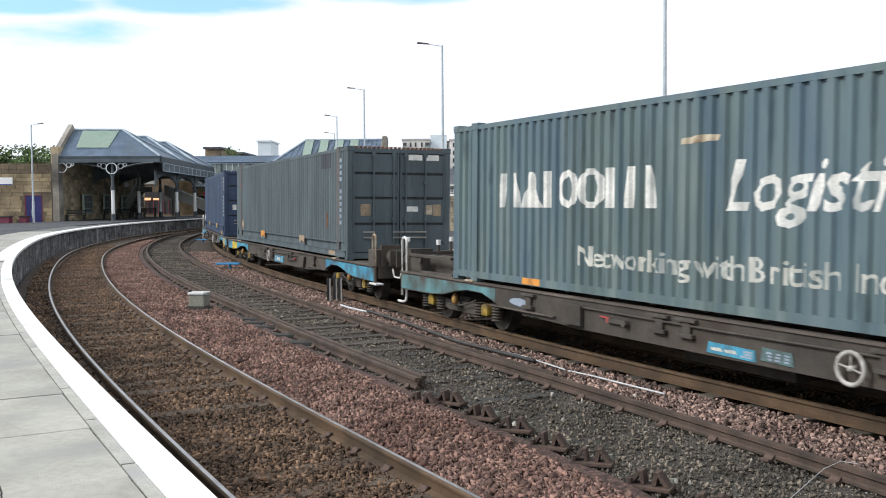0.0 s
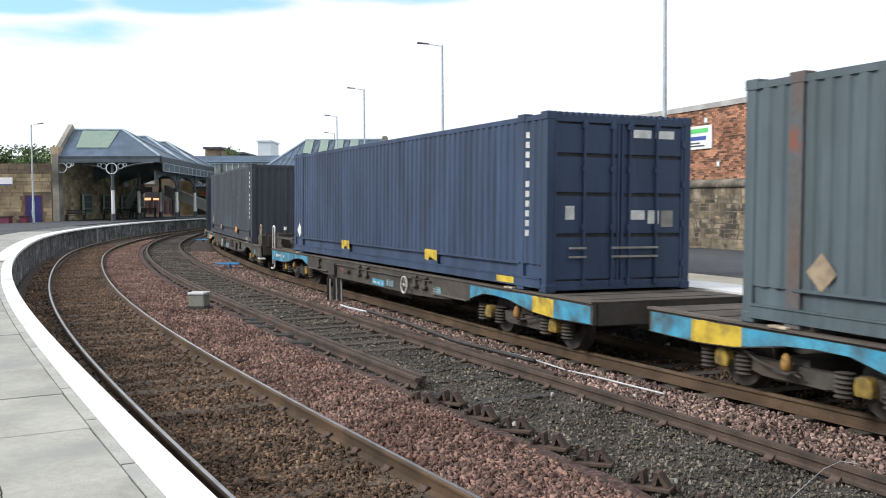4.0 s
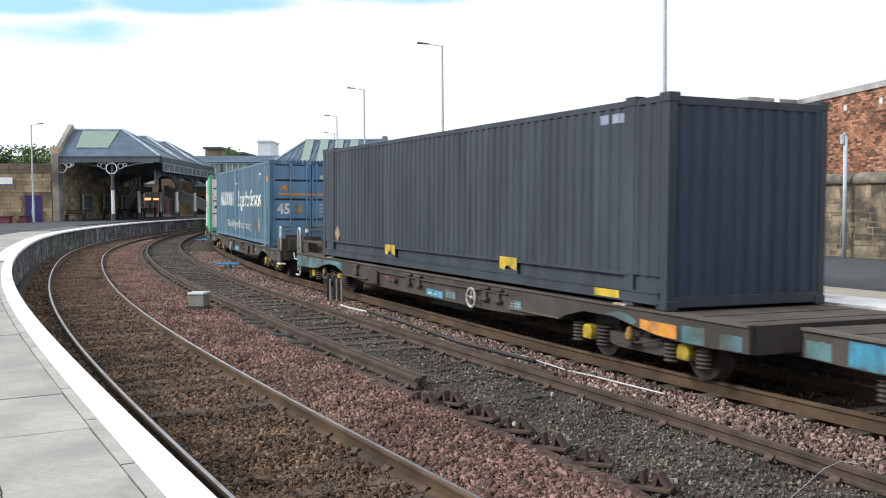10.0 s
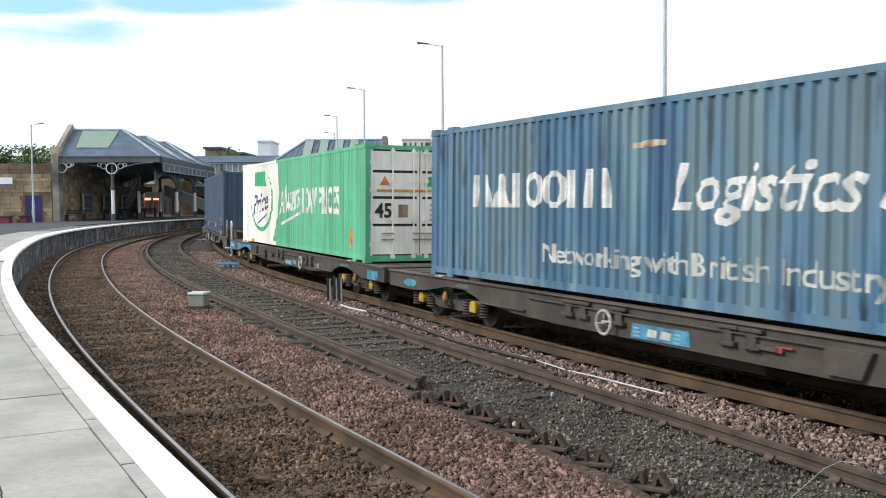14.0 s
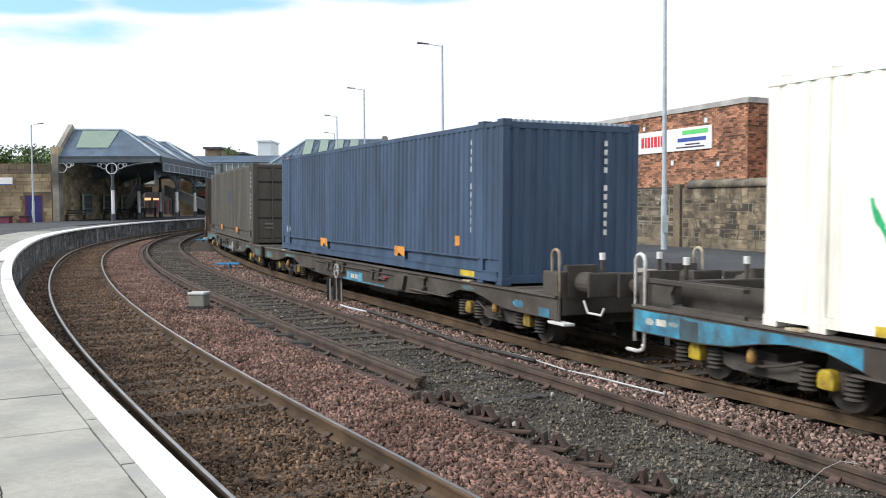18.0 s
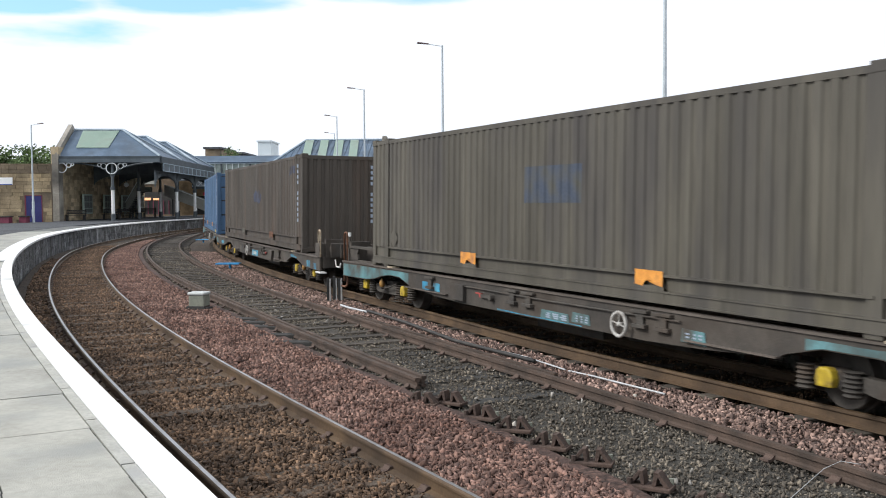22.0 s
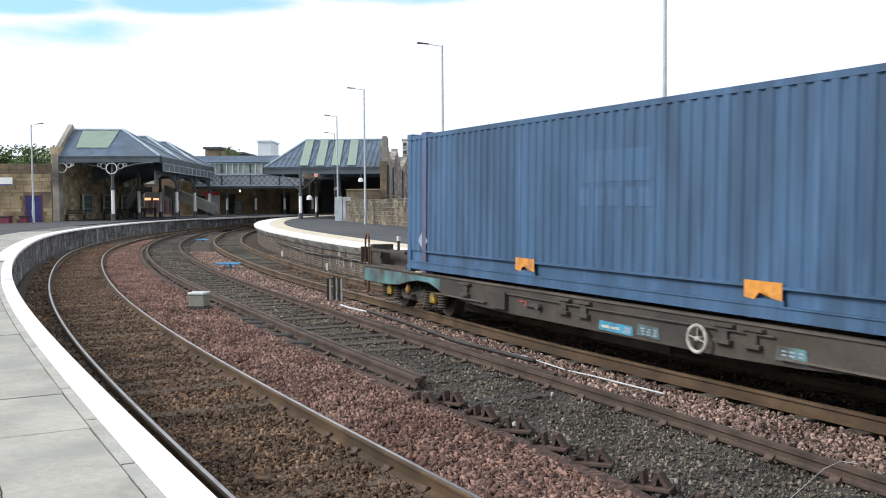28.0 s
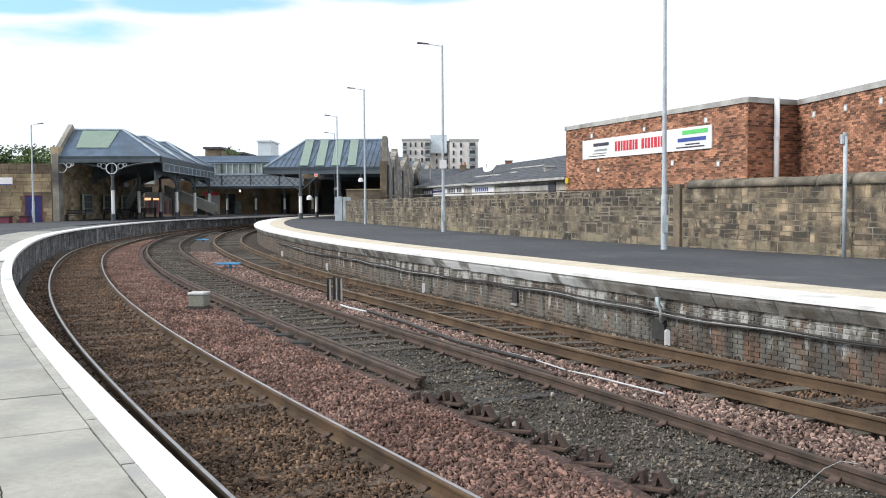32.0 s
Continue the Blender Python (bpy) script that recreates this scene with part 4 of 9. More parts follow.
# fascia boards with their writing as plain bars
for fa, fb, u0, u1, z0, z1, m, mb, lab in ((SA, SB, 4.2, 8.7, 2.6, 3.3, M_SIGN_NAVY, M_SIGN_WHITE, "dark blue fascia with white bars"), (SA, SB, 8.8, 19.8, 2.6, 3.4, M_SIGN_WHITE, M_SIGN_DARK, "white fascia with dark bars"),
                                          (SB, SC, 0.1, 5.6, 2.6, 3.3, M_SIGN_WHITE, M_SIGN_BLUE, "white fascia with blue bars")):
    sg = thing("fascia_sign", lab + " on the shed", "sign", "fascia signs on the shed")
    L1 = (fa - fb).length
    plate("board", fb, fa, L1 - u1, L1 - u0, z0, z1, 0.01, 0.08, m, sg)
    n_bar = 4 if mb is M_SIGN_WHITE else 9
    for k in range(n_bar):
        f0 = 0.12 if mb is M_SIGN_WHITE else 0.5 if mb is M_SIGN_DARK else 0.15
        wd = (u1 - u0) * (0.94 - f0) / n_bar
        uu = u0 + (u1 - u0) * f0 + wd * (k + 0.75)
        if (mb is M_SIGN_DARK and k == 5) or (mb is M_SIGN_BLUE and k > 6):
            continue
        plate("bar", fb, fa, L1 - uu, L1 - uu + wd * 0.7, z0 + 0.24, z1 - 0.2, 0.08, 0.09, mb, sg)
    if mb is M_SIGN_DARK:
        plate("stripe", fb, fa, L1 - u0 - 4.6, L1 - u0, z0 + 0.3, z1 - 0.32, 0.08, 0.09, M_SIGN_NAVY, sg)
garage = thing("shutter_door", "grey roller shutter in the shed wall", "door")
L2 = (SB - SC).length
plate("shutter", SC, SB, L2 - 15.8, L2 - 6.4, 0.5, 3.05, 0.01, 0.05, M_CONCRETE, garage)
# A flat plate with the darkness of the unlit gap put into its colour.
plate("opening", SC, SB, L2 - 17.0, L2 - 15.9, 0.5, 3.2, 0.01, 0.04, M_SIGN_DARK, garage)
plate("header", SC, SB, L2 - 17.0, L2 - 6.4, 3.06, 3.14, 0.01, 0.09, M_SIGN_DARK, garage)
# slate-roofed house further back
house = thing("house", "low house with a dark slate roof and chimney", "building")
s = Shell()
s.box(-2.3, 4.2, 112, 120, -0.6, 4.2)
part("wall", s, M_SANDSTONE_D, house)
s = Shell()
s.prism([(111.6, 4.0), (116, 6.1), (120.4, 4.0), (120.4, 3.9), (111.6, 3.9)], "x", -2.6, 4.6)
part("roof", s, M_SLATE, house)
s = Shell()
s.box(2.1, 2.9, 115.5, 116.6, 5.6, 6.5)
part("chimney", s, M_SANDSTONE_D, house)
for x in (2.3, 2.7):
    s = Shell()
    s.tube((x, 116, 6.5), (x, 116, 6.85), 0.13, 0.1)
    part("chimney_pot", s, M_BRICK_J, house)
pole = thing("aerial_pole", "thin pale pole on the dark roof", "pole")
s = Shell()
s.tube((-1.42, 111.5, -0.6), (-1.42, 111.5, 5.9), 0.06)
part("mast", s, M_CONCRETE, pole)
vent = thing("roof_vent", "squat grey ventilator on the slate roof", "vent")
s = Shell()
s.box(6.35, 7.05, 59.6, 60.3, 3.8, 4.2)
s.prism([(6.3, 4.2), (7.1, 4.2), (6.95, 4.32), (6.45, 4.32)], "y", 59.55, 60.35)
part("cowl", s, M_CONCRETE, vent, bevel=0.03)
stub = thing("ridge_vent", "small brown vent on the shed ridge", "vent")
s = Shell()
s.box(5.5, 6.1, 83.6, 84.2, 5.2, 5.62)
part("case", s, M_BRICK_J, stub)
s = Shell()
s.box(5.44, 6.16, 83.54, 84.26, 5.62, 5.68)
part("lid", s, M_CONCRETE, stub)
dish = thing("satellite_dish", "large white dish on the shed roof", "dish", at=Matrix.Translation((3.6, 72.0, 4.66)) @ Vector((-0.5, -0.6, 0.62)).to_track_quat("-Y", "Z").to_matrix().to_4x4())
s = Shell()
for i in range(6):
    r0_, r1_ = 0.56 * i / 6, 0.56 * (i + 1) / 6
    d0, d1 = 0.5 * r0_ ** 2, 0.5 * r1_ ** 2
    for j in range(20):
        a0, a1 = 2 * math.pi * j / 20, 2 * math.pi * (j + 1) / 20
        s.quad([(r * math.cos(w), -dd, r * math.sin(w)) for r, dd, w in ((r0_ + 0.001, d0, a0), (r1_, d1, a0), (r1_, d1, a1), (r0_ + 0.001, d0, a1))])
part("bowl", s, M_SIGN_WHITE, dish, smooth=True)
s = Shell()
s.tube((0, 0.03, 0), (0.25, 0.75, -0.45), 0.05)
part("mast", s, M_CONCRETE, dish)
s = Shell()
s.bar([(0, -0.12, -0.5), (0, -0.55, -0.1)], 0.02)
part("feed_arm", s, M_CONCRETE, dish)
# pale strips let into the slates
slope_d = (SC - SB).normalized()
slope_n = Vector((-slope_d.y, slope_d.x))
for u0, u1, w in ((-5.0, 1.5, 1.6), (-1.0, 6.0, 3.3), (7.0, 12.5, 4.6), (3.0, 4.2, 1.9)):
    s = Shell()
    zz = 3.45 + 2.0 * (w + 0.35) / 6.85
    q = [SB + slope_d * u + slope_n * ww for u, ww in ((u0, w), (u1, w), (u1, w + 0.16), (u0, w + 0.16))]
    s.hexa([(p.x, p.y, zz + h + (0.05 if i > 1 else 0)) for h in (-0.05, 0.05) for i, p in enumerate(q)])
    part("roof_light", s, M_CONCRETE, shed, "narrow pale roof light")
box_y = thing("alarm_box", "small yellow alarm box on the brick corner", "alarm box")
s = Shell()
plate("case", BB, BA, LAB - 0.4, LAB - 0.12, 2.95, 3.2, 0.01, 0.12, M_SIGN_YELLOW, box_y)

# flats in the distance
flats = thing("apartment_block", "pale concrete tower block with stacked balconies, far away", "building")


def far_pt(px, d):
    return (px - 784) / 1694 * d


for x0, x1, top, y0 in ((714, 762, 250, 250), (797, 847, 251, 252), (762, 797, 254, 258)):
    s = Shell()
    zt = 2.15 + (357 - top) / 1694 * y0
    s.box(far_pt(x0, y0), far_pt(x1, y0), y0, y0 + 14, -0.6, zt)
    part("wall", s, M_FLATS, flats)
    s = Shell()
    s.box(far_pt(x0, y0) - 0.2, far_pt(x1, y0) + 0.2, y0 - 0.2, y0 + 14.2, zt, zt + 0.5)
    part("roof", s, M_CONCRETE, flats)
s = Shell()
s.box(far_pt(763, 256), far_pt(792, 256), 256, 264, 15, 2.15 + (357 - 240) / 1694 * 256)
part("lift_tower", s, M_CLADDING, flats)
for col, w, kind_ in ((718, 6, "b"), (728, 3, "w"), (737, 3, "w"), (748, 3, "w"), (758, 8, "b"), (774, 3, "w"), (790, 6, "w"), (804, 3, "w"), (817, 3, "w"), (837, 10, "b")):
    for fl in range(7):
        y0 = 249.7 if col < 797 else 251.7
        if 762 < col < 797:
            y0 = 257.7
        z = 16.35 - fl * 2.02
        x = far_pt(col, y0)
        hw = w / 2 / 1694 * y0
        s = Shell()
        s.box(x - hw, x + hw, y0, y0 + 0.25, z, z + 1.1)
        part("window", s, M_FLATS_DARK, flats)
        if kind_ == "b":
            s = Shell()
            s.box(x - hw * 1.2, x + hw * 1.2, y0 - 1.2, y0, z - 0.5, z + 0.2)
            part("balcony", s, M_FLATS_RAIL, flats)

# lamp posts
def lamp_post(x, y, z, height, arm, label, head_mat):
    p = thing("lamp_post", label, "street lamp", "lamp posts on the platforms", at=Matrix.Translation((x, y, z)))
    s = Shell()
    s.tube((0, 0, 0), (0, 0, 1.5), 0.096, n=14)
    s.tube((0, 0, 1.5), (0, 0, 1.62), 0.096, 0.075, n=14, caps=False)
    part("base", s, M_LAMP, p)
    s = Shell()
    s.tube((0, 0, 1.62), (0, 0, height), 0.072, 0.04, n=12)
    part("column", s, M_LAMP, p)
    d = Vector(arm)
    s = Shell()
    s.tube((0, 0, height - 0.04), (d.x * 0.66, d.y * 0.66, height + 0.05), 0.017, n=8)
    part("arm", s, M_LAMP, p)
    s = Shell()
    e = d.normalized()
    n2 = Vector((-e.y, e.x, 0)) * 0.13
    a, b = d * 0.58, d * 1.06
    h0, h1 = height + 0.03, height + 0.075
    s.hexa([(a.x - n2.x * 0.6, a.y - n2.y * 0.6, h0), (b.x - n2.x, b.y - n2.y, h0 + 0.03), (b.x + n2.x, b.y + n2.y, h0 + 0.03), (a.x + n2.x * 0.6, a.y + n2.y * 0.6, h0),
            (a.x - n2.x * 0.6, a.y - n2.y * 0.6, h1), (b.x - n2.x * 0.8, b.y - n2.y * 0.8, h1 + 0.05), (b.x + n2.x * 0.8, b.y + n2.y * 0.8, h1 + 0.05), (a.x + n2.x * 0.6, a.y + n2.y * 0.6, h1)])
    part("lantern", s, head_mat, p, bevel=0.02)
    s = Shell()
    s.box(-0.08, 0.08, -0.13, -0.11, 0.5, 1.0)
    part("hatch", s, M_LAMP, p)
    return p


M_LANTERN = shade("lantern_grey", (0.10, 0.06, 0.06), (0.16, 0.10, 0.10), 3.0, 0.5)
LP = "slender grey steel lamp post, flat lantern"
p2 = lamp_post(0.03, 45.3, Z_PR, 8.75, (-1.1, -0.25, 0), LP + ", small white sign", M_LANTERN)
s = Shell()
s.box(-0.17, 0.17, -0.11, -0.085, 3.0, 3.4)
part("number_sign", s, M_SIGN_WHITE, p2, "small square white sign")
lamp_post(-5.06, 62.6, Z_PR, 8.75, (-1.0, -0.2, 0), LP, M_LANTERN)
lamp_post(6.45, 27.9, Z_PR, 8.75, (-1.1, -0.3, 0), LP, M_LANTERN)
lamp_post(-8.42, 77.0, Z_PR, 8.3, (-0.9, -0.2, 0), LP, M_LANTERN)
lamp_post(-10.77, 96.0, Z_PR, 8.3, (-0.9, -0.2, 0), LP, M_LANTERN)
lamp_post(-30.5, 71.4, Z_PL, 7.25, (0.9, -0.2, 0), LP, M_LANTERN)
post = thing("camera_post", "thin grey post with a small box on top", "post", at=Matrix.Translation((9.86, 23.5, Z_PR)))
s = Shell()
s.tube((0, 0, 0), (0, 0, 3.0), 0.05, n=12)
part("pole", s, M_LAMP, post, smooth=True)
s = Shell()
s.box(-0.11, -0.04, -0.05, 0.05, 2.78, 3.02)
part("junction_box", s, M_LAMP, post, bevel=0.01)
s = Shell()
s.tube((0, 0, 3.0), (0, 0, 3.07), 0.065, n=12)
part("cap", s, M_CONCRETE, post)

# ---- the station beyond the bend ----
M_ROOF = shade("canopy_slate", (0.058, 0.094, 0.142), (0.094, 0.142, 0.205), 0.9, 0.6, bump=0.25, bscale=8, dirt=(0.075, 0.098, 0.125), dscale=0.5)
M_GLAZING = shade("roof_glazing", (0.29, 0.40, 0.33), (0.37, 0.49, 0.41), 0.8, 0.35, dirt=(0.28, 0.32, 0.28), dscale=0.8)
pane_tree = M_GLAZING.node_tree
pane_out = next(nd for nd in pane_tree.nodes if nd.type == "OUTPUT_MATERIAL")
pane_mix, pane_thin = pane_tree.nodes.new("ShaderNodeMixShader"), pane_tree.nodes.new("ShaderNodeBsdfTranslucent")
pane_thin.inputs["Color"].default_value = (0.75, 0.82, 0.76, 1)
pane_mix.inputs[0].default_value = 0.35
pane_tree.links.new(pane_out.inputs["Surface"].links[0].from_socket, pane_mix.inputs[1])
pane_tree.links.new(pane_thin.outputs[0], pane_mix.inputs[2])
pane_tree.links.new(pane_mix.outputs[0], pane_out.inputs["Surface"])
M_FASCIA = shade("canopy_fascia", (0.034, 0.046, 0.056), (0.056, 0.072, 0.086), 1.0, 0.6)
M_IRON = shade("canopy_iron", (0.05, 0.062, 0.07), (0.085, 0.10, 0.11), 1.5, 0.55)
M_PALE_IRON = shade("pale_iron", (0.55, 0.60, 0.62), (0.70, 0.74, 0.76), 2.0, 0.6)
M_BRIDGE = shade("bridge_grey", (0.25, 0.32, 0.38), (0.36, 0.43, 0.49), 1.0, 0.6)
M_BRIDGE_GLASS = shade("bridge_glass", (0.24, 0.29, 0.27), (0.40, 0.45, 0.42), 1.8, 0.25)
M_VALANCE = shade("valance_grey", (0.065, 0.085, 0.10), (0.105, 0.13, 0.15), 1.0, 0.6)
M_PLATE = shade("bridge_plate", (0.17, 0.20, 0.235), (0.25, 0.285, 0.32), 1.5, 0.65)
M_LATTICE = shade("lattice_grey", (0.40, 0.45, 0.50), (0.52, 0.57, 0.62), 2.0, 0.6)
M_STAIR = shade("stair_panel", (0.27, 0.275, 0.25), (0.36, 0.365, 0.335), 1.0, 0.8)
# Sandstone darkened for the gloom indoors: the shade is put into the colour.
M_WALL_DIM = shade("warm_stone_inside", (0.085, 0.06, 0.04), (0.14, 0.10, 0.065), 0.6, 0.9, bump=0.3, bscale=10)
# The same sandstone with light put into its colour, against the canopy's shade.
M_WALL_LIFTED = shade("cream_stone_inside", (0.36, 0.29, 0.19), (0.55, 0.46, 0.32), 0.8, 0.9, bump=0.5, bscale=7, island=0.5, dirt=(0.22, 0.175, 0.12), dirt_amount=0.4, dscale=0.7)
# Again the same stone, its warm lit look put into the colour.
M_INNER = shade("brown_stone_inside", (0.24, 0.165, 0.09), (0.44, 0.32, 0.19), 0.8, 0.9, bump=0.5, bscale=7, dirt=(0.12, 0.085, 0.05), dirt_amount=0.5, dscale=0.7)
M_GABLE = shade("gable_rubble", (0.18, 0.168, 0.146), (0.36, 0.338, 0.295), 1.4, 0.92, bump=0.6, bscale=7, island=0.6, fine=0.4, dirt=(0.11, 0.10, 0.09), dirt_amount=0.5, dscale=0.8)
M_GREY_STONE = shade("grey_stone", (0.25, 0.232, 0.20), (0.38, 0.355, 0.31), 0.7, 0.92, bump=0.4, bscale=9, dirt=(0.09, 0.085, 0.078), dscale=0.4)
M_FRAME = shade("pale_green_frame", (0.36, 0.46, 0.42), (0.46, 0.56, 0.52), 2.0, 0.6)
M_DOOR_BLUE = shade("door_blue", (0.02, 0.022, 0.12), (0.032, 0.034, 0.16), 1.5, 0.5)
# Near-black: for openings and the back wall the unlit depth is put in colour.
M_DARK = shade("dark_inside", (0.03, 0.03, 0.03), (0.055, 0.052, 0.05), 1.0, 0.9)
M_MAROON = shade("maroon_paint", (0.13, 0.02, 0.045), (0.18, 0.03, 0.06), 2.0, 0.6)
G_LAMP = glow("lit_lamp", (1.0, 0.93, 0.8), 1.2)
G_ORANGE = glow("lit_orange", (1.0, 0.5, 0.25), 0.7)
G_RED = glow("red_signal", (1.0, 0.04, 0.03), 1.6)


def roof_piece(name, pts, thick, mat, parent, label=""):
    s = Shell()
    n = (Vector(pts[1]) - Vector(pts[0])).cross(Vector(pts[2]) - Vector(pts[0])).normalized()
    if n.z < 0:
        pts, n = pts[::-1], -n
    lo = [Vector(p) - n * thick for p in pts]
    k = len(pts)
    s.v += [tuple(p) for p in lo] + [tuple(p) for p in pts]
    s.f += [tuple(range(k - 1, -1, -1)), tuple(range(k, 2 * k))] + [(i, (i + 1) % k, k + (i + 1) % k, k + i) for i in range(k)]
    s.s += [0] * (k + 2)
    return part(name, s, mat, parent, label)


def iron_column(parent_at, height, band, rings=True, side=1.0):
    c = thing("iron_column", "dark cast-iron canopy column with a white band", "column", "canopy columns", at=Matrix.Translation(parent_at))
    s = Shell()
    s.tube((0, 0, 0), (0, 0, 0.5), 0.19, 0.17, n=14)
    s.tube((0, 0, 0.5), (0, 0, 0.58), 0.21, 0.16, n=14)
    part("base", s, M_IRON, c)
    s = Shell()
    s.tube((0, 0, 0.58), (0, 0, band), 0.14, n=14)
    part("white_band", s, M_SIGN_WHITE, c, "white painted band")
    s = Shell()
    s.tube((0, 0, band), (0, 0, band + 0.25), 0.2, n=14)
    s.tube((0, 0, band + 0.25), (0, 0, height), 0.12, 0.11, n=14)
    part("shaft", s, M_IRON, c)
    if rings:
        for sx in (-1, 1):
            s = Shell()
            pts = [(sx * (0.1 + 3.2 * (1 - math.cos(a))), 0, height - 1.15 + 1.1 * math.sin(a)) for a in np.linspace(0, math.pi / 2, 11)]
            s.bar(pts, 0.07, n=6)
            part("bracket", s, M_IRON, c)
            for cx, cz, r in ((0.68, height - 0.30, 0.22), (1.03, height - 0.2, 0.13)):
                s = Shell()
                s.ring((sx * cx, -0.03, cz), (0, 1, 0), r, 0.04, n=18, m=6)
                part("ornament_ring", s, M_PALE_IRON, c, "pale cast ring", smooth=True)
        s = Shell()
        s.ring((0, -0.16, height - 0.5), (0, 1, 0), 0.43, 0.045, n=22, m=6)
        part("ornament_ring", s, M_PALE_IRON, c, "large pale cast ring", smooth=True)
    return c


# left building: hipped bays in a row, stepping back along U
U = Vector((-0.068, 0.998, 0))
R0 = Vector((-22.68, 77.2, 0))
LW = Vector((-7.95, -0.55, 0))
EAVE_L, RIDGE_L, BAY = 5.9, 8.32, 8.3
left_roof = thing("station_canopy_left", "slate platform canopy of hipped bays with pale roof lights", "canopy roof", kind="structure")
for k in range(3):
    a = R0 + U * (BAY * k)
    b = R0 + U * (BAY * (k + 1))
    ridge_r = R0 + U * (BAY * (k + 0.5)) + Vector((-4.0, 0, 0))
    ridge_l = R0 + U * (BAY * (k + 0.5)) + LW * 1.0
    al, bl = a + LW, b + LW
    E = lambda p, z: (p.x, p.y, z)
    lie = lambda u, v: Vector(E(al, EAVE_L)).lerp(Vector(E(a, EAVE_L)), u).lerp(Vector(E(ridge_l, RIDGE_L)).lerp(Vector(E(ridge_r, RIDGE_L)), u), v)
    if k == 0:
        cuts = [((0, 0), (1, 0), (1, 0.32), (0, 0.32)), ((0, 0.97), (1, 0.97), (1, 1), (0, 1)), ((0, 0.32), (0.15, 0.32), (0.19, 0.97), (0, 0.97)), ((0.53, 0.32), (1, 0.32), (1, 0.97), (0.9, 0.97))]
    else:
        cuts = [((0, 0), (1, 0), (1, 1), (0, 1))]
    for cut in cuts:
        roof_piece("roof_slope", [tuple(lie(*uv)) for uv in cut], 0.15, M_ROOF, left_roof)
    roof_piece("roof_slope", [E(b, EAVE_L), E(bl, EAVE_L), E(ridge_l, RIDGE_L), E(ridge_r, RIDGE_L)], 0.15, M_ROOF, left_roof)
    roof_piece("roof_hip", [E(a, EAVE_L), E(b, EAVE_L), E(ridge_r, RIDGE_L)], 0.15, M_ROOF, left_roof)
    if k in (0, 2):
        f = lambda u, v: lie(u, v) + Vector((0, -0.05, 0.05))
        roof_piece("roof_light", [f(0.15, 0.32), f(0.53, 0.32), f(0.9, 0.97), f(0.19, 0.97)] if k == 0 else [f(0.4, 0.3), f(0.8, 0.3), f(0.8, 0.95), f(0.4, 0.95)], 0.04, M_GLAZING, left_roof, "pale green roof light")
    for p, q in ((Vector(E(a, EAVE_L)), Vector(E(ridge_r, RIDGE_L))), (Vector(E(b, EAVE_L)), Vector(E(ridge_r, RIDGE_L))), (Vector(E(ridge_l, RIDGE_L)), Vector(E(ridge_r, RIDGE_L)))):
        s = Shell()
        s.tube(p + Vector((0, 0, 0.06)), q + Vector((0, 0, 0.06)), 0.10, n=6)
        part("ridge_capping", s, M_BRIDGE, left_roof)
s = Shell()
ea = R0 + LW
s.slab((ea.x, ea.y), (R0.x, R0.y), 0.12, EAVE_L - 0.16, EAVE_L + 0.05)
part("fascia", s, M_FASCIA, left_roof)
s = Shell()
s.slab((ea.x, ea.y - 0.16), (R0.x, R0.y - 0.16), 0.05, EAVE_L - 0.46, EAVE_L - 0.16)
part("valance", s, M_VALANCE, left_roof)
eb = R0 + U * (3 * BAY)
s = Shell()
s.slab((R0.x, R0.y), (eb.x, eb.y), 0.12, EAVE_L - 0.5, EAVE_L + 0.02)
part("fascia", s, M_FASCIA, left_roof)
s = Shell()
s.slab((R0.x + 0.1, R0.y + 0.3), (eb.x + 0.1, eb.y), 0.05, EAVE_L - 1.15, EAVE_L - 0.5)
part("valance", s, M_VALANCE, left_roof)
for z in (EAVE_L - 0.52, EAVE_L - 1.14):
    s = Shell()
    s.slab((R0.x + 0.17, R0.y + 0.3), (eb.x + 0.17, eb.y), 0.03, z - 0.03, z + 0.03)
    part("valance_rail", s, M_BRIDGE, left_roof, "thin grey moulding")
s = Shell()
for k in range(13):
    p = R0 + U * (2.0 * k + 0.4)
    s.box(p.x + 0.14, p.x + 0.2, p.y - 0.07, p.y + 0.07, EAVE_L - 1.12, EAVE_L - 0.54)
ob = part("valance_ribs", s, M_BRIDGE, left_roof)
ob["kind"] = "stuff"
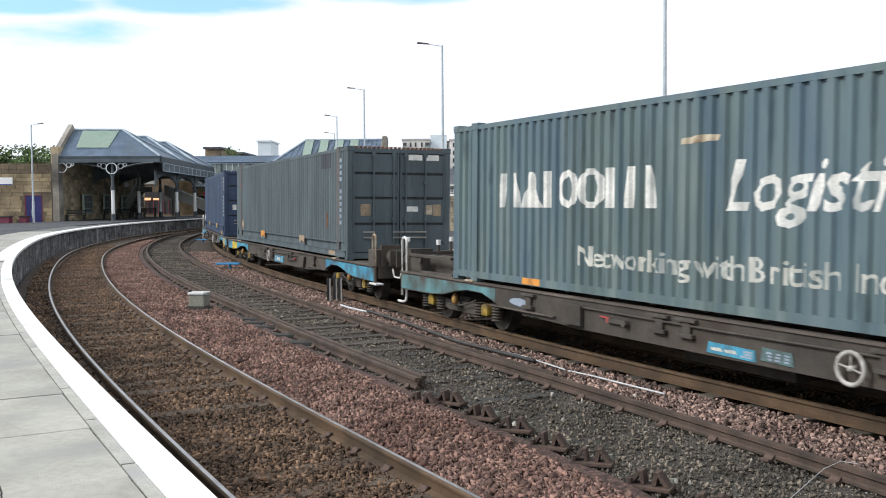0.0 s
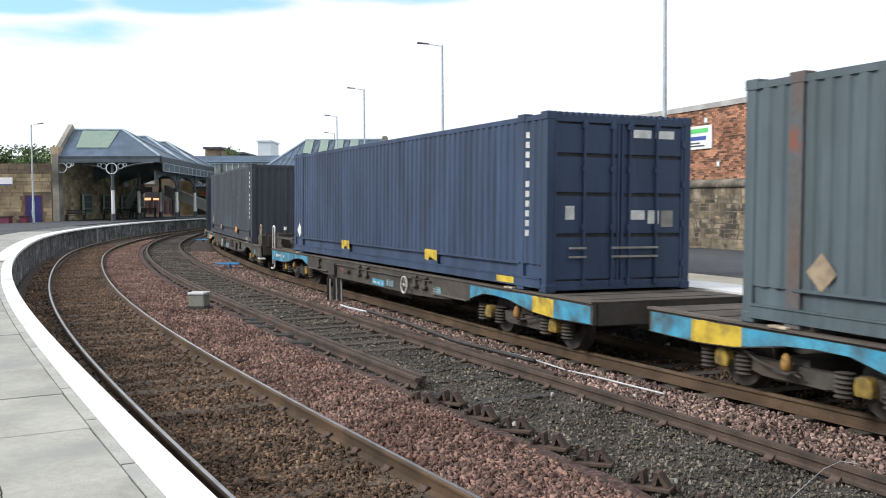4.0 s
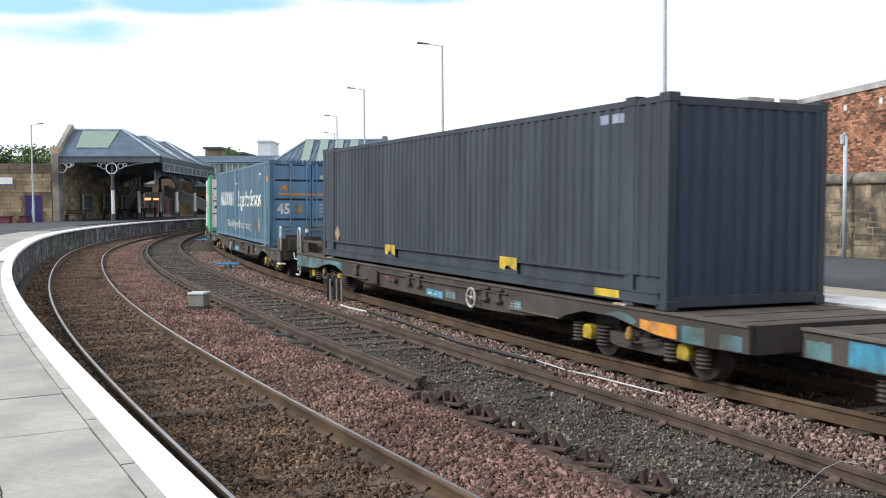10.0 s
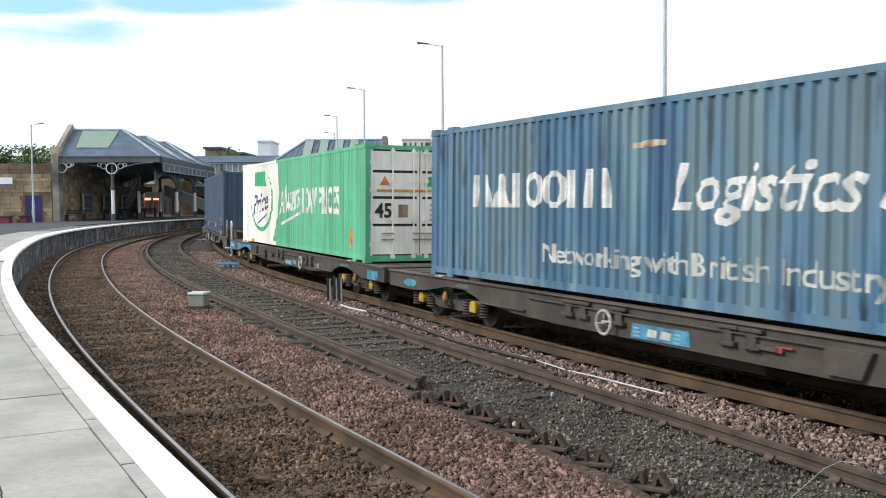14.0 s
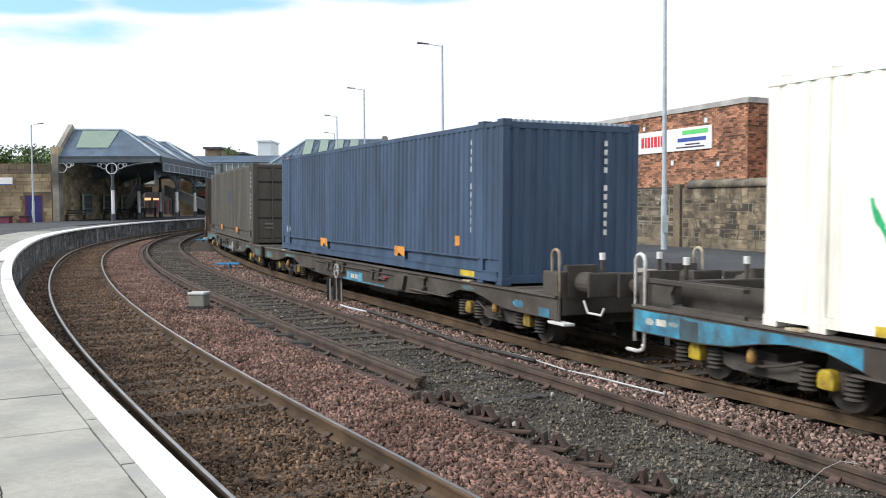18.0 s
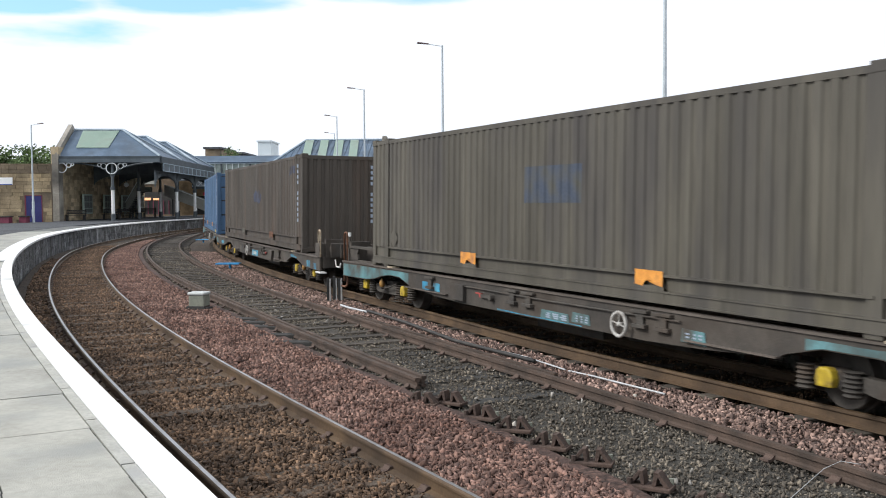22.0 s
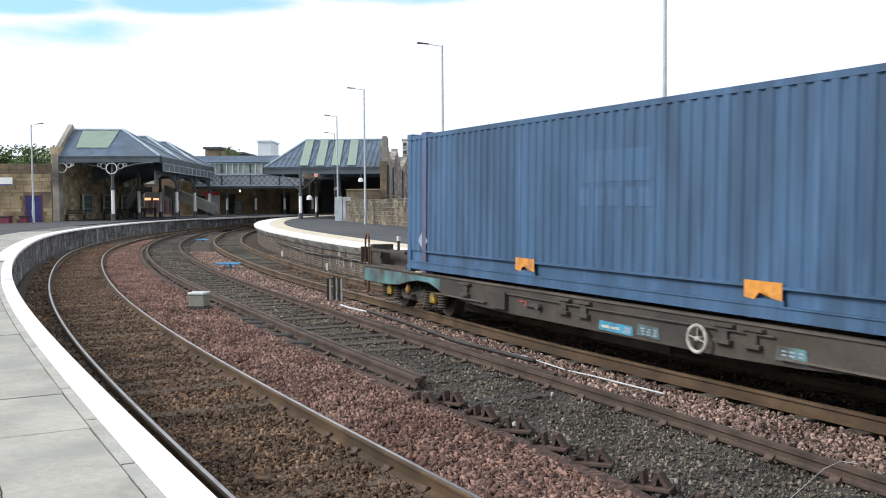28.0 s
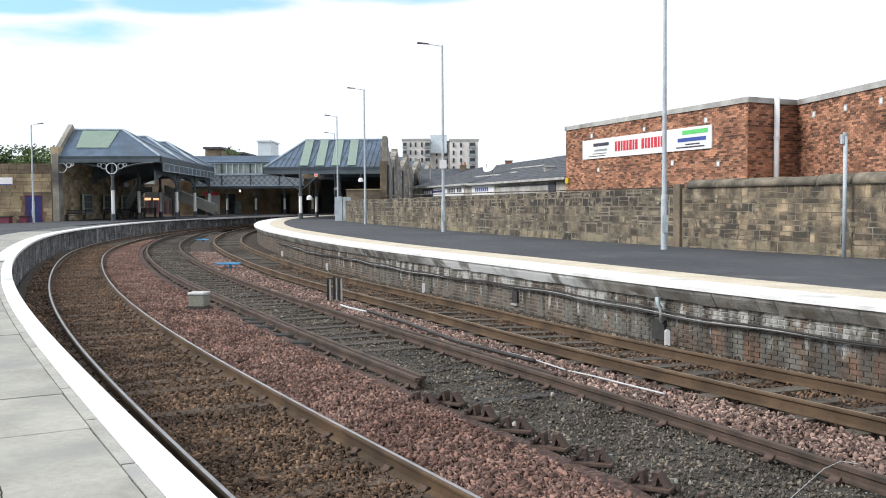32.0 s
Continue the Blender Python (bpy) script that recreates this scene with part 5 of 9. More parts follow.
# arched girders between the outer columns, and cross girders under the valleys
for k in range(3):
    a, b = R0 + LW * 0.06 + U * (8.35 * k + 0.1), R0 + LW * 0.06 + U * (8.35 * (k + 1) - 0.1)
    arch = [(0.5 - 0.5 * math.cos(w), 3.45 + 1.05 * math.sin(w)) for w in np.linspace(0, math.pi, 13).tolist()]
    s = Shell()
    for (f0, z0), (f1, z1) in zip(arch[:-1], arch[1:]):
        p, q = a.lerp(b, f0), a.lerp(b, f1)
        s.hexa([(p.x - 0.04, p.y, z0), (p.x + 0.04, p.y, z0), (q.x + 0.04, q.y, z1), (q.x - 0.04, q.y, z1), (p.x - 0.04, p.y, EAVE_L - 1.1), (p.x + 0.04, p.y, EAVE_L - 1.1), (q.x + 0.04, q.y, EAVE_L - 1.1), (q.x - 0.04, q.y, EAVE_L - 1.1)])
    part("arched_girder", s, M_IRON, left_roof, "dark arched iron girder")
    a, b = R0 + LW * 0.06 + U * (8.35 * (k + 1)), R0 + LW * 0.96 + U * (8.35 * (k + 1))
    s = Shell()
    for (f0, z0), (f1, z1) in zip(arch[:-1], arch[1:]):
        p, q = a.lerp(b, f0), a.lerp(b, f1)
        s.hexa([(p.x, p.y - 0.04, z0 + 0.3), (q.x, q.y - 0.04, z1 + 0.3), (q.x, q.y + 0.04, z1 + 0.3), (p.x, p.y + 0.04, z0 + 0.3), (p.x, p.y - 0.04, EAVE_L - 0.2), (q.x, q.y - 0.04, EAVE_L - 0.2), (q.x, q.y + 0.04, EAVE_L - 0.2), (p.x, p.y + 0.04, EAVE_L - 0.2)])
    part("cross_girder", s, M_IRON, left_roof, "dark arched iron girder")
# walls behind and beside
sl = thing("station_building_left", "sandstone station building under the canopy", "building")
p0, p1 = R0 + LW, R0 + LW + U * 28
wall_between("wall", Vector((p1.x, p1.y)), Vector((p0.x, p0.y)), -0.6, RIDGE_L - 1.6, 0.6, M_WALL_LIFTED, sl)
wall_between("wall", Vector((-24.5, 145)), Vector((-46, 145)), -0.6, 7.5, 0.6, M_WALL_DIM, sl)
s = Shell()
s.prism([(0, 0.2), (0.55, 0.2), (0.55, EAVE_L + 0.2), (0, EAVE_L + 0.2)], "y", 0, 1)
for v_i, v in enumerate(s.v):
    s.v[v_i] = (p0.x - 0.42 + v[0] * 0.9, p0.y - 0.3 + v[1] * 0.9, v[2])
part("pier", s, M_GREY_STONE, sl, "sandstone corner pier")
s = Shell()
g0 = R0 + LW * 1.03
g1 = g0 + U * (BAY / 2)
g2 = g0 + U * BAY
for p, q, za, zb in ((g0, g1, EAVE_L - 0.1, RIDGE_L + 0.05), (g1, g2, RIDGE_L + 0.05, EAVE_L - 0.1)):
    s.hexa([(p.x - 0.22, p.y, EAVE_L - 0.6), (p.x + 0.15, p.y, EAVE_L - 0.6), (q.x + 0.15, q.y, EAVE_L - 0.6), (q.x - 0.22, q.y, EAVE_L - 0.6), (p.x - 0.22, p.y, za + 0.45), (p.x + 0.15, p.y, za + 0.45), (q.x + 0.15, q.y, zb + 0.45), (q.x - 0.22, q.y, zb + 0.45)])
part("gable_parapet", s, M_GREY_STONE, sl, "sloping sandstone gable parapet")
s = Shell()
s.prism([(-44.6 + 1.4 * math.cos(w), 5.05 + 1.5 * math.sin(w)) for w in np.linspace(0, math.pi, 13).tolist()], "y", 144.85, 144.95)
part("lunette", s, M_STAIR, sl, "pale half-round window")
for k in range(4):
    w0 = R0 + LW + U * (5 + 6.2 * k) + Vector((0.35, 0, 0))
    s = Shell()
    s.slab((w0.x, w0.y), (w0.x + U.x * 2.4, w0.y + U.y * 2.4), 0.08, Z_PL + 0.5, Z_PL + 2.2)
    part("window", s, M_FRAME, sl, "pale green window frame")
    for u0 in (0.12, 0.88, 1.64):
        s = Shell()
        q0, q1 = w0 + U * u0, w0 + U * (u0 + 0.62)
        s.slab((q0.x, q0.y), (q1.x, q1.y), 0.1, Z_PL + 0.62, Z_PL + 2.08)
        part("pane", s, M_FLATS_DARK, sl)
    for zt in (0.95, 1.5):
        s = Shell()
        s.slab((w0.x, w0.y), (w0.x + U.x * 2.4, w0.y + U.y * 2.4), 0.115, Z_PL + zt, Z_PL + zt + 0.06)
        part("glazing_bar", s, M_FRAME, sl)
for dist in (0, 8.4, 16.9, 25.2):
    p = R0 + LW * 0.475 + U * dist
    iron_column((p.x, p.y, Z_PL - 0.02), EAVE_L - 0.42 - Z_PL, 2.48, dist == 0)
for dist in (8.4, 16.9, 25.0):
    p = R0 + LW * 0.06 + U * dist
    iron_column((p.x, p.y, Z_PL - 0.02), EAVE_L - 0.9 - Z_PL, 2.4, False)
# bracket on the pier
s = Shell()
for cx, cz, r in ((0.16, EAVE_L - 0.86, 0.38), (0.72, EAVE_L - 0.66, 0.18), (1.02, EAVE_L - 0.6, 0.11)):
    s.ring((p0.x + 0.1 + cx, p0.y - 0.05, cz), (0, 1, 0), r, 0.045, n=18, m=6)
part("pier_bracket", s, M_PALE_IRON, left_roof, "pale cast rings on the pier")
for (x, y, z, sx, sy, sz) in ((-31.2, 99, 3.35, 1.2, 0.1, 0.5), (-29.8, 108, 3.0, 0.9, 0.1, 0.35)):
    hang = thing("hanging_sign", "small lit departure sign under the canopy", "sign", "signs under the canopy")
    s = Shell()
    s.box(x, x + sx, y, y + sy, z, z + sz)
    part("case", s, M_DARK, hang)
    s = Shell()
    s.box(x + 0.06, x + sx - 0.06, y - 0.01, y - 0.004, z + 0.06, z + sz - 0.06)
    part("face", s, M_BRIDGE_GLASS, hang)
kiosk = thing("kiosk", "dark kiosk front with a lit orange strip", "kiosk")
s = Shell()
s.box(-38.4, -33.6, 120, 124, Z_PL - 0.02, 3.6)
part("body", s, M_DARK, kiosk)
s = Shell()
s.box(-37.5, -36.5, 119.9, 119.98, 2.55, 2.85)
part("lit_strip", s, G_ORANGE, kiosk, "glowing orange strip")
s = Shell()
s.box(-36.2, -35.3, 119.9, 119.98, 2.55, 2.8)
part("lit_strip", s, G_ORANGE, kiosk)
s = Shell()
for k in range(7):
    s.box(-38.2 + 0.65 * k, -38.12 + 0.65 * k, 119.9, 119.98, Z_PL, 2.5)
part("window_bars", s, M_MAROON, kiosk)
for k in range(5):
    st = thing("platform_bench", "dark slatted bench on the platform", "bench", "benches under the canopy")
    x, y = (-29.8, 77.5) if k == 0 else (-28.6 - 0.3 * k, 79 + 4.4 * k)
    s = Shell()
    for j in range(4):
        s.box(x - 0.8, x + 0.8, y + 0.11 * j, y + 0.11 * j + 0.08, Z_PL + 0.43, Z_PL + 0.46)
    part("seat", s, M_DARK, st)
    s = Shell()
    for j in range(3):
        s.box(x - 0.8, x + 0.8, y + 0.46, y + 0.49, Z_PL + 0.55 + 0.12 * j, Z_PL + 0.63 + 0.12 * j)
    part("backrest", s, M_DARK, st)
    for dx in (-0.7, 0.7):
        s = Shell()
        s.box(x + dx - 0.03, x + dx + 0.03, y + 0.02, y + 0.49, Z_PL - 0.02, Z_PL + 0.43)
        s.box(x + dx - 0.03, x + dx + 0.03, y + 0.46, y + 0.5, Z_PL + 0.43, Z_PL + 0.92)
        part("leg", s, M_DARK, st)

notice = thing("wall_clock", "small white dial on the shaded wall", "clock")
s = Shell()
s.tube((-30.3, 92.0, 3.95), (-30.3, 91.9, 3.95), 0.22, n=16)
part("dial", s, M_SIGN_WHITE, notice)
s = Shell()
s.tube((-30.3, 91.95, 4.15), (-30.3, 91.95, 4.95), 0.025)
part("hanger", s, M_IRON, notice)
# stone wall with the blue door
wl_ = thing("stone_wall_left", "coursed golden sandstone yard wall", "wall", kind="structure")
QA, QB = Vector((-42.0, 71.2)), Vector((-29.95, 73.42))


def flat_blocks(name, a, b, z0, z1, mat, parent, rnd, ww=(0.5, 0.95), hh=(0.26, 0.34), hole=None, pr=0.03):
    ln = (b - a).length
    d = (b - a) / ln
    n = Vector((d.y, -d.x))
    rest = Shell()
    z = z0
    while z < z1 - 0.05:
        h = min(rnd.uniform(*hh), z1 - z)
        u = -rnd.uniform(0, ww[0])
        while u < ln:
            w = rnd.uniform(*ww)
            u0, u1 = max(0, u) + 0.01, min(ln, u + w) - 0.01
            u += w
            if u1 - u0 < 0.08 or (hole and u1 > hole[0] and u0 < hole[1] and z < hole[2]):
                continue
            p, q = a + d * u0, a + d * u1
            o = n * pr * rnd.uniform(0.5, 1.3)
            rest.hexa([(p.x - n.x * 0.05, p.y - n.y * 0.05, z + 0.01), (p.x + o.x, p.y + o.y, z + 0.01), (q.x + o.x, q.y + o.y, z + 0.01), (q.x - n.x * 0.05, q.y - n.y * 0.05, z + 0.01),
                       (p.x - n.x * 0.05, p.y - n.y * 0.05, z + h - 0.01), (p.x + o.x, p.y + o.y, z + h - 0.01), (q.x + o.x, q.y + o.y, z + h - 0.01), (q.x - n.x * 0.05, q.y - n.y * 0.05, z + h - 0.01)])
        z += h
    ob = part(name, rest, mat, parent)
    ob["kind"] = "stuff"
    return ob


LQ = (QB - QA).length
DQ = (LQ - 1.95, LQ - 0.68, Z_PL + 2.05)
dq = (QB - QA) / LQ
for u0, u1, z0, z1 in ((0, DQ[0], 0.2, 5.2), (DQ[1], LQ, 0.2, 5.2), (DQ[0], DQ[1], DQ[2], 5.2)):
    s = Shell()
    nn = Vector((-dq.y, dq.x)) * 0.22
    s.slab(tuple(QA + dq * u0 + nn), tuple(QA + dq * u1 + nn), 0.2, z0, z1)
    part("wall_core", s, M_SANDSTONE_D, wl_)
flat_blocks("stonework", Vector((p0.x, p0.y)), Vector((p1.x, p1.y)), Z_PL - 0.1, 5.8, M_WALL_LIFTED, sl, random.Random(8), ww=(0.45, 1.0), hh=(0.28, 0.36), pr=0.025)
flat_blocks("stonework", QA, QB, Z_PL - 0.1, 4.5, M_SANDSTONE, wl_, random.Random(4), hole=DQ)
flat_blocks("stonework", QA, QB, 4.5, 5.25, M_SANDSTONE_D, wl_, random.Random(5))
door = thing("door_blue", "plain dark blue wooden door in the stone wall", "door", kind="structure")
for nm, u0, u1, z0, z1, y0, y1, m in (("leaf", DQ[0] + 0.1, DQ[1] - 0.06, Z_PL, DQ[2] - 0.06, 0.02, 0.08, M_DOOR_BLUE), ("frame", DQ[0], DQ[0] + 0.1, Z_PL, DQ[2], 0.0, 0.14, M_MAROON), ("frame", DQ[1] - 0.06, DQ[1], Z_PL, DQ[2], 0.0, 0.14, M_MAROON), ("frame", DQ[0], DQ[1], DQ[2] - 0.06, DQ[2], 0.0, 0.14, M_MAROON)):
    nn = Vector((-dq.y, dq.x))
    a, b = QA + dq * u0 + nn * (y0 + y1) / 2, QA + dq * u1 + nn * (y0 + y1) / 2
    s = Shell()
    s.slab(tuple(a), tuple(b), (y1 - y0) / 2, z0, z1)
    part(nm, s, m, door)
name_board = thing("platform_name_board", "pale platform name board on posts", "sign")
s = Shell()
s.box(-31.4, -29.6, 66.0, 66.06, 3.5, 4.0)
part("board", s, M_SIGN_WHITE, name_board)
for x in (-31.2, -30.7):
    s = Shell()
    s.tube((x, 66.1, Z_PL), (x, 66.1, 4.1), 0.05)
    part("post", s, M_IRON, name_board)
s = Shell()
s.box(-31.4, -29.6, 65.985, 65.998, 3.5, 3.55)
part("border", s, M_SIGN_BLUE, name_board)
for x, y, w in ((-32.4, 70.5, 1.2), (-31.1, 71.2, 0.55)):
    pb = thing("planter", "dark maroon wooden planter box", "planter", "planters by the stone wall")
    s = Shell()
    s.box(x - w / 2, x + w / 2, y - 0.3, y + 0.3, Z_PL - 0.02, Z_PL + 0.45)
    part("trough", s, M_MAROON, pb, bevel=0.03)
    s = Shell()
    s.box(x - w / 2 - 0.05, x + w / 2 + 0.05, y - 0.34, y + 0.34, Z_PL + 0.43, Z_PL + 0.5)
    part("rim", s, M_DARK, pb)

# footbridge across the tracks
fb = thing("footbridge", "covered iron footbridge with lattice sides and glazing", "footbridge")
FY, FX0, FX1 = 103.0, -26.9, -15.3
s = Shell()
s.box(FX0, FX1, FY, FY + 2.6, 3.70, 3.95)
part("deck_girder", s, M_FASCIA, fb)
s = Shell()
s.box(FX0, FX1, FY + 0.06, FY + 0.10, 3.95, 5.15)
part("back_plate", s, M_PLATE, fb)
s = Shell()
x = FX0
while x < FX1:
    for sgn in (1, -1):
        a, b = (x, x + 0.6) if sgn > 0 else (x + 0.6, x)
        for dz in (0.0, 0.6):
            s.hexa([(a - 0.03, FY, 3.97 + dz), (a + 0.05, FY, 3.97 + dz), (a + 0.05, FY + 0.04, 3.97 + dz), (a - 0.03, FY + 0.04, 3.97 + dz), (b - 0.03, FY, 4.55 + dz), (b + 0.05, FY, 4.55 + dz), (b + 0.05, FY + 0.04, 4.55 + dz), (b - 0.03, FY + 0.04, 4.55 + dz)])
    x += 0.6
ob = part("lattice", s, M_LATTICE, fb, "pale diagonal lattice bars")
ob["kind"] = "stuff"
for z0, z1 in ((3.93, 4.03), (5.1, 5.3), (6.35, 6.55)):
    s = Shell()
    s.box(FX0, FX1, FY - 0.05, FY + 0.1, z0, z1)
    part("rail", s, M_BRIDGE, fb)
s = Shell()
s.box(FX0, FX1, FY + 0.1, FY + 0.13, 5.3, 6.35)
part("glazing", s, M_BRIDGE_GLASS, fb, "milky glazed band")
k = 0
x = FX0
while x < FX1:
    s = Shell()
    w = 0.16 if k % 5 == 0 else 0.055
    s.box(x, x + w, FY - 0.02, FY + 0.1, 3.95 if k % 5 == 0 else 5.3, 6.35)
    part("mullion", s, M_FASCIA if k % 5 == 0 else M_PALE_IRON, fb)
    x += 0.62
    k += 1
roof_piece("roof", [(FX0, FY - 0.1, 6.5), (FX1, FY - 0.1, 6.5), (FX1, FY + 1.3, 7.25), (FX0, FY + 1.3, 7.25)], 0.1, M_ROOF, fb)
roof_piece("roof", [(FX0, FY + 1.3, 7.25), (FX1, FY + 1.3, 7.25), (FX1, FY + 2.9, 6.5), (FX0, FY + 2.9, 6.5)], 0.1, M_ROOF, fb)
s = Shell()
s.box(FX0, FX1, FY + 2.5, FY + 2.6, 3.95, 6.5)
part("far_side", s, M_BRIDGE, fb)
for x0, z0, x1, z1, y in ((-29.3, 3.3, -24.0, 1.25, 101.0), (-31.6, 1.2, -30.1, 3.7, 95.0)):
    stp = thing("footbridge_stair", "pale boarded stair descending from the footbridge", "stair", "footbridge stairs")
    s = Shell()
    s.prism([(x0, z0 - 0.35), (x1, z1 - 0.35), (x1, z1 + 0.75), (x0, z0 + 0.75)], "y", y, y + 0.08)
    part("side_board", s, M_STAIR, stp)
    s = Shell()
    s.prism([(x0, z0 - 0.35), (x1, z1 - 0.35), (x1, z1 + 0.75), (x0, z0 + 0.75)], "y", y + 1.8, y + 1.88)
    part("side_board", s, M_STAIR, stp)
    n = 14
    for i in range(n):
        f = i / n
        s = Shell()
        s.box(x0 + (x1 - x0) * f - 0.16, x0 + (x1 - x0) * f + 0.16, y + 0.08, y + 1.8, z0 + (z1 - z0) * f - 0.3, z0 + (z1 - z0) * f - 0.24)
        part("tread", s, M_DARK, stp)
    s = Shell()
    s.bar([(x0, y - 0.04, z0 + 0.8), (x1, y - 0.04, z1 + 0.8)], 0.04)
    part("handrail", s, M_PALE_IRON, stp)
    s = Shell()
    for x in (min(x0, x1) + 0.6, max(x0, x1) - 0.6):
        s.tube((x, y + 0.9, Z_PL - 0.02), (x, y + 0.9, z0 + (z1 - z0) * (x - x0) / (x1 - x0) - 0.3), 0.08)
    part("support", s, M_IRON, stp)

# inner station wall across the bend, with arches and posters
inner = thing("station_building_inner", "shaded sandstone station front beyond the bridge", "building")
IA, IB = Vector((-31.0, 112.0)), Vector((-12.5, 122.0))
di = (IB - IA).normalized()
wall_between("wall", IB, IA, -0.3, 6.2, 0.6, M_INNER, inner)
s = Shell()
n_i = Vector((di.y, -di.x))
q = [IA + n_i * 0.3, IB + n_i * 0.3, IB + n_i * 6.5, IA + n_i * 6.5]
s.hexa([(p.x, p.y, z) for z in (4.75, 4.95) for p in (q[3], q[2], q[1], q[0])])
part("canopy", s, M_FASCIA, inner)
# The openings are solid slabs, their unlit inside put into the dark colour.
for u, w, h, m, lab in ((2.2, 1.0, 2.2, M_DARK, ""), (4.0, 1.0, 2.3, M_SIGN_WHITE, ""), (5.6, 1.2, 2.4, M_DARK, ""), (6.6, 1.0, 1.55, M_BRIDGE_GLASS, "framed poster"), (12.6, 1.1, 2.3, M_DARK, ""), (15.0, 1.1, 2.3, M_DARK, ""), (17.4, 1.3, 2.3, M_DARK, "")):
    a, b = IA + di * u + n_i * 0.06, IA + di * (u + w) + n_i * 0.06
    s = Shell()
    s.slab(tuple(a), tuple(b), 0.05, Z_PL + 0.05, Z_PL + h)
    part("opening" if m is M_DARK else "poster", s, m, inner, lab)
for u in (1.0, 4.6, 8.0, 11.5, 15.0, 18.5):
    p = IA + di * u + n_i * 4.6
    iron_column((p.x, p.y, Z_PL - 0.02), 4.0, 1.9, False)
for u, z in ((3.0, 3.6), (6.6, 3.5)):
    lp = thing("hanging_lamp", "lit globe lamp under the canopy", "lamp", "lamps under the canopy")
    p = IA + di * u + n_i * 3.0
    s = Shell()
    s.tube((p.x, p.y, z - 0.1), (p.x, p.y, z + 0.18), 0.1, n=12)
    part("globe", s, G_LAMP, lp)
    s = Shell()
    s.tube((p.x, p.y, z + 0.18), (p.x, p.y, 4.75), 0.02)
    part("stem", s, M_DARK, lp)
red = thing("red_board", "red notice board under the canopy", "sign")
p = IA + di * 3.4 + n_i * 2.0
s = Shell()
s.box(p.x - 0.9, p.x + 0.9, p.y, p.y + 0.1, 3.05, 3.4)
part("board", s, M_SIGN_RED, red)

# right building: one hipped bay in front, stone gables behind
rb = thing("station_canopy_right", "slate platform canopy with striped pale roof lights", "canopy roof", kind="structure")
EY, ER, RZ, RY = 82.5, 5.15, 7.92, 90.0
cA, cB = (-15.25, EY, ER), (-5.3, EY, ER)
rA, rB = (-12.7, RY, RZ), (-5.5, RY, RZ)
dA, dB = (-14.6, 97.5, ER), (-5.3, 97.5, ER)
roof_piece("roof_slope", [cA, cB, rB, rA], 0.15, M_ROOF, rb)
roof_piece("roof_slope", [dB, dA, rA, rB], 0.15, M_ROOF, rb)
roof_piece("roof_hip", [dA, cA, rA], 0.15, M_ROOF, rb)
for k in range(4):
    q = []
    for x, v in ((-12.31 + 1.368 * k, 0.03), (-11.58 + 1.368 * k, 0.03), (-11.97 + 1.395 * k, 0.975), (-12.72 + 1.395 * k, 0.975)):
        q.append((x, EY + (RY - EY) * v - 0.05, ER + (RZ - ER) * v + 0.1))
    roof_piece("roof_light", q, 0.04, M_GLAZING, rb, "pale green roof light strip")
for k in range(22):
    x = -14.9 + 0.43 * k
    v = min(1.0, (x + 15.3) / 2.3)
    s = Shell()
    s.bar([(x, EY + 0.02, ER + 0.03), (x + 0.25 * v, EY + (RY - EY) * v * 0.99, ER + (RZ - ER) * v * 0.99 + 0.03)], 0.03, n=4)
    part("roof_rib", s, M_ROOF, rb)
for p, q in ((cA, rA), (rA, rB)):
    s = Shell()
    s.tube(Vector(p) + Vector((0, 0, 0.06)), Vector(q) + Vector((0, 0, 0.06)), 0.09, n=6)
    part("ridge_capping", s, M_BRIDGE, rb)
s = Shell()
s.box(-15.35, -5.3, EY - 0.12, EY + 0.1, ER - 0.18, ER + 0.03)
part("fascia", s, M_FASCIA, rb)
s = Shell()
s.box(-15.3, -5.3, EY - 0.08, EY + 0.06, ER - 0.58, ER - 0.18)
part("valance", s, M_VALANCE, rb)
s = Shell()
s.slab((-15.35, EY), (-14.6, 97.5), 0.1, ER - 0.55, ER + 0.03)
part("fascia", s, M_FASCIA, rb)
rbb = thing("station_building_right", "grey sandstone station building with a row of gables", "building")
gy = [79.0, 91.0, 102.8, 114.0, 125.4, 137.0]
gx = [-4.95, -4.85, -4.45, -3.5, -2.35, -1.2]
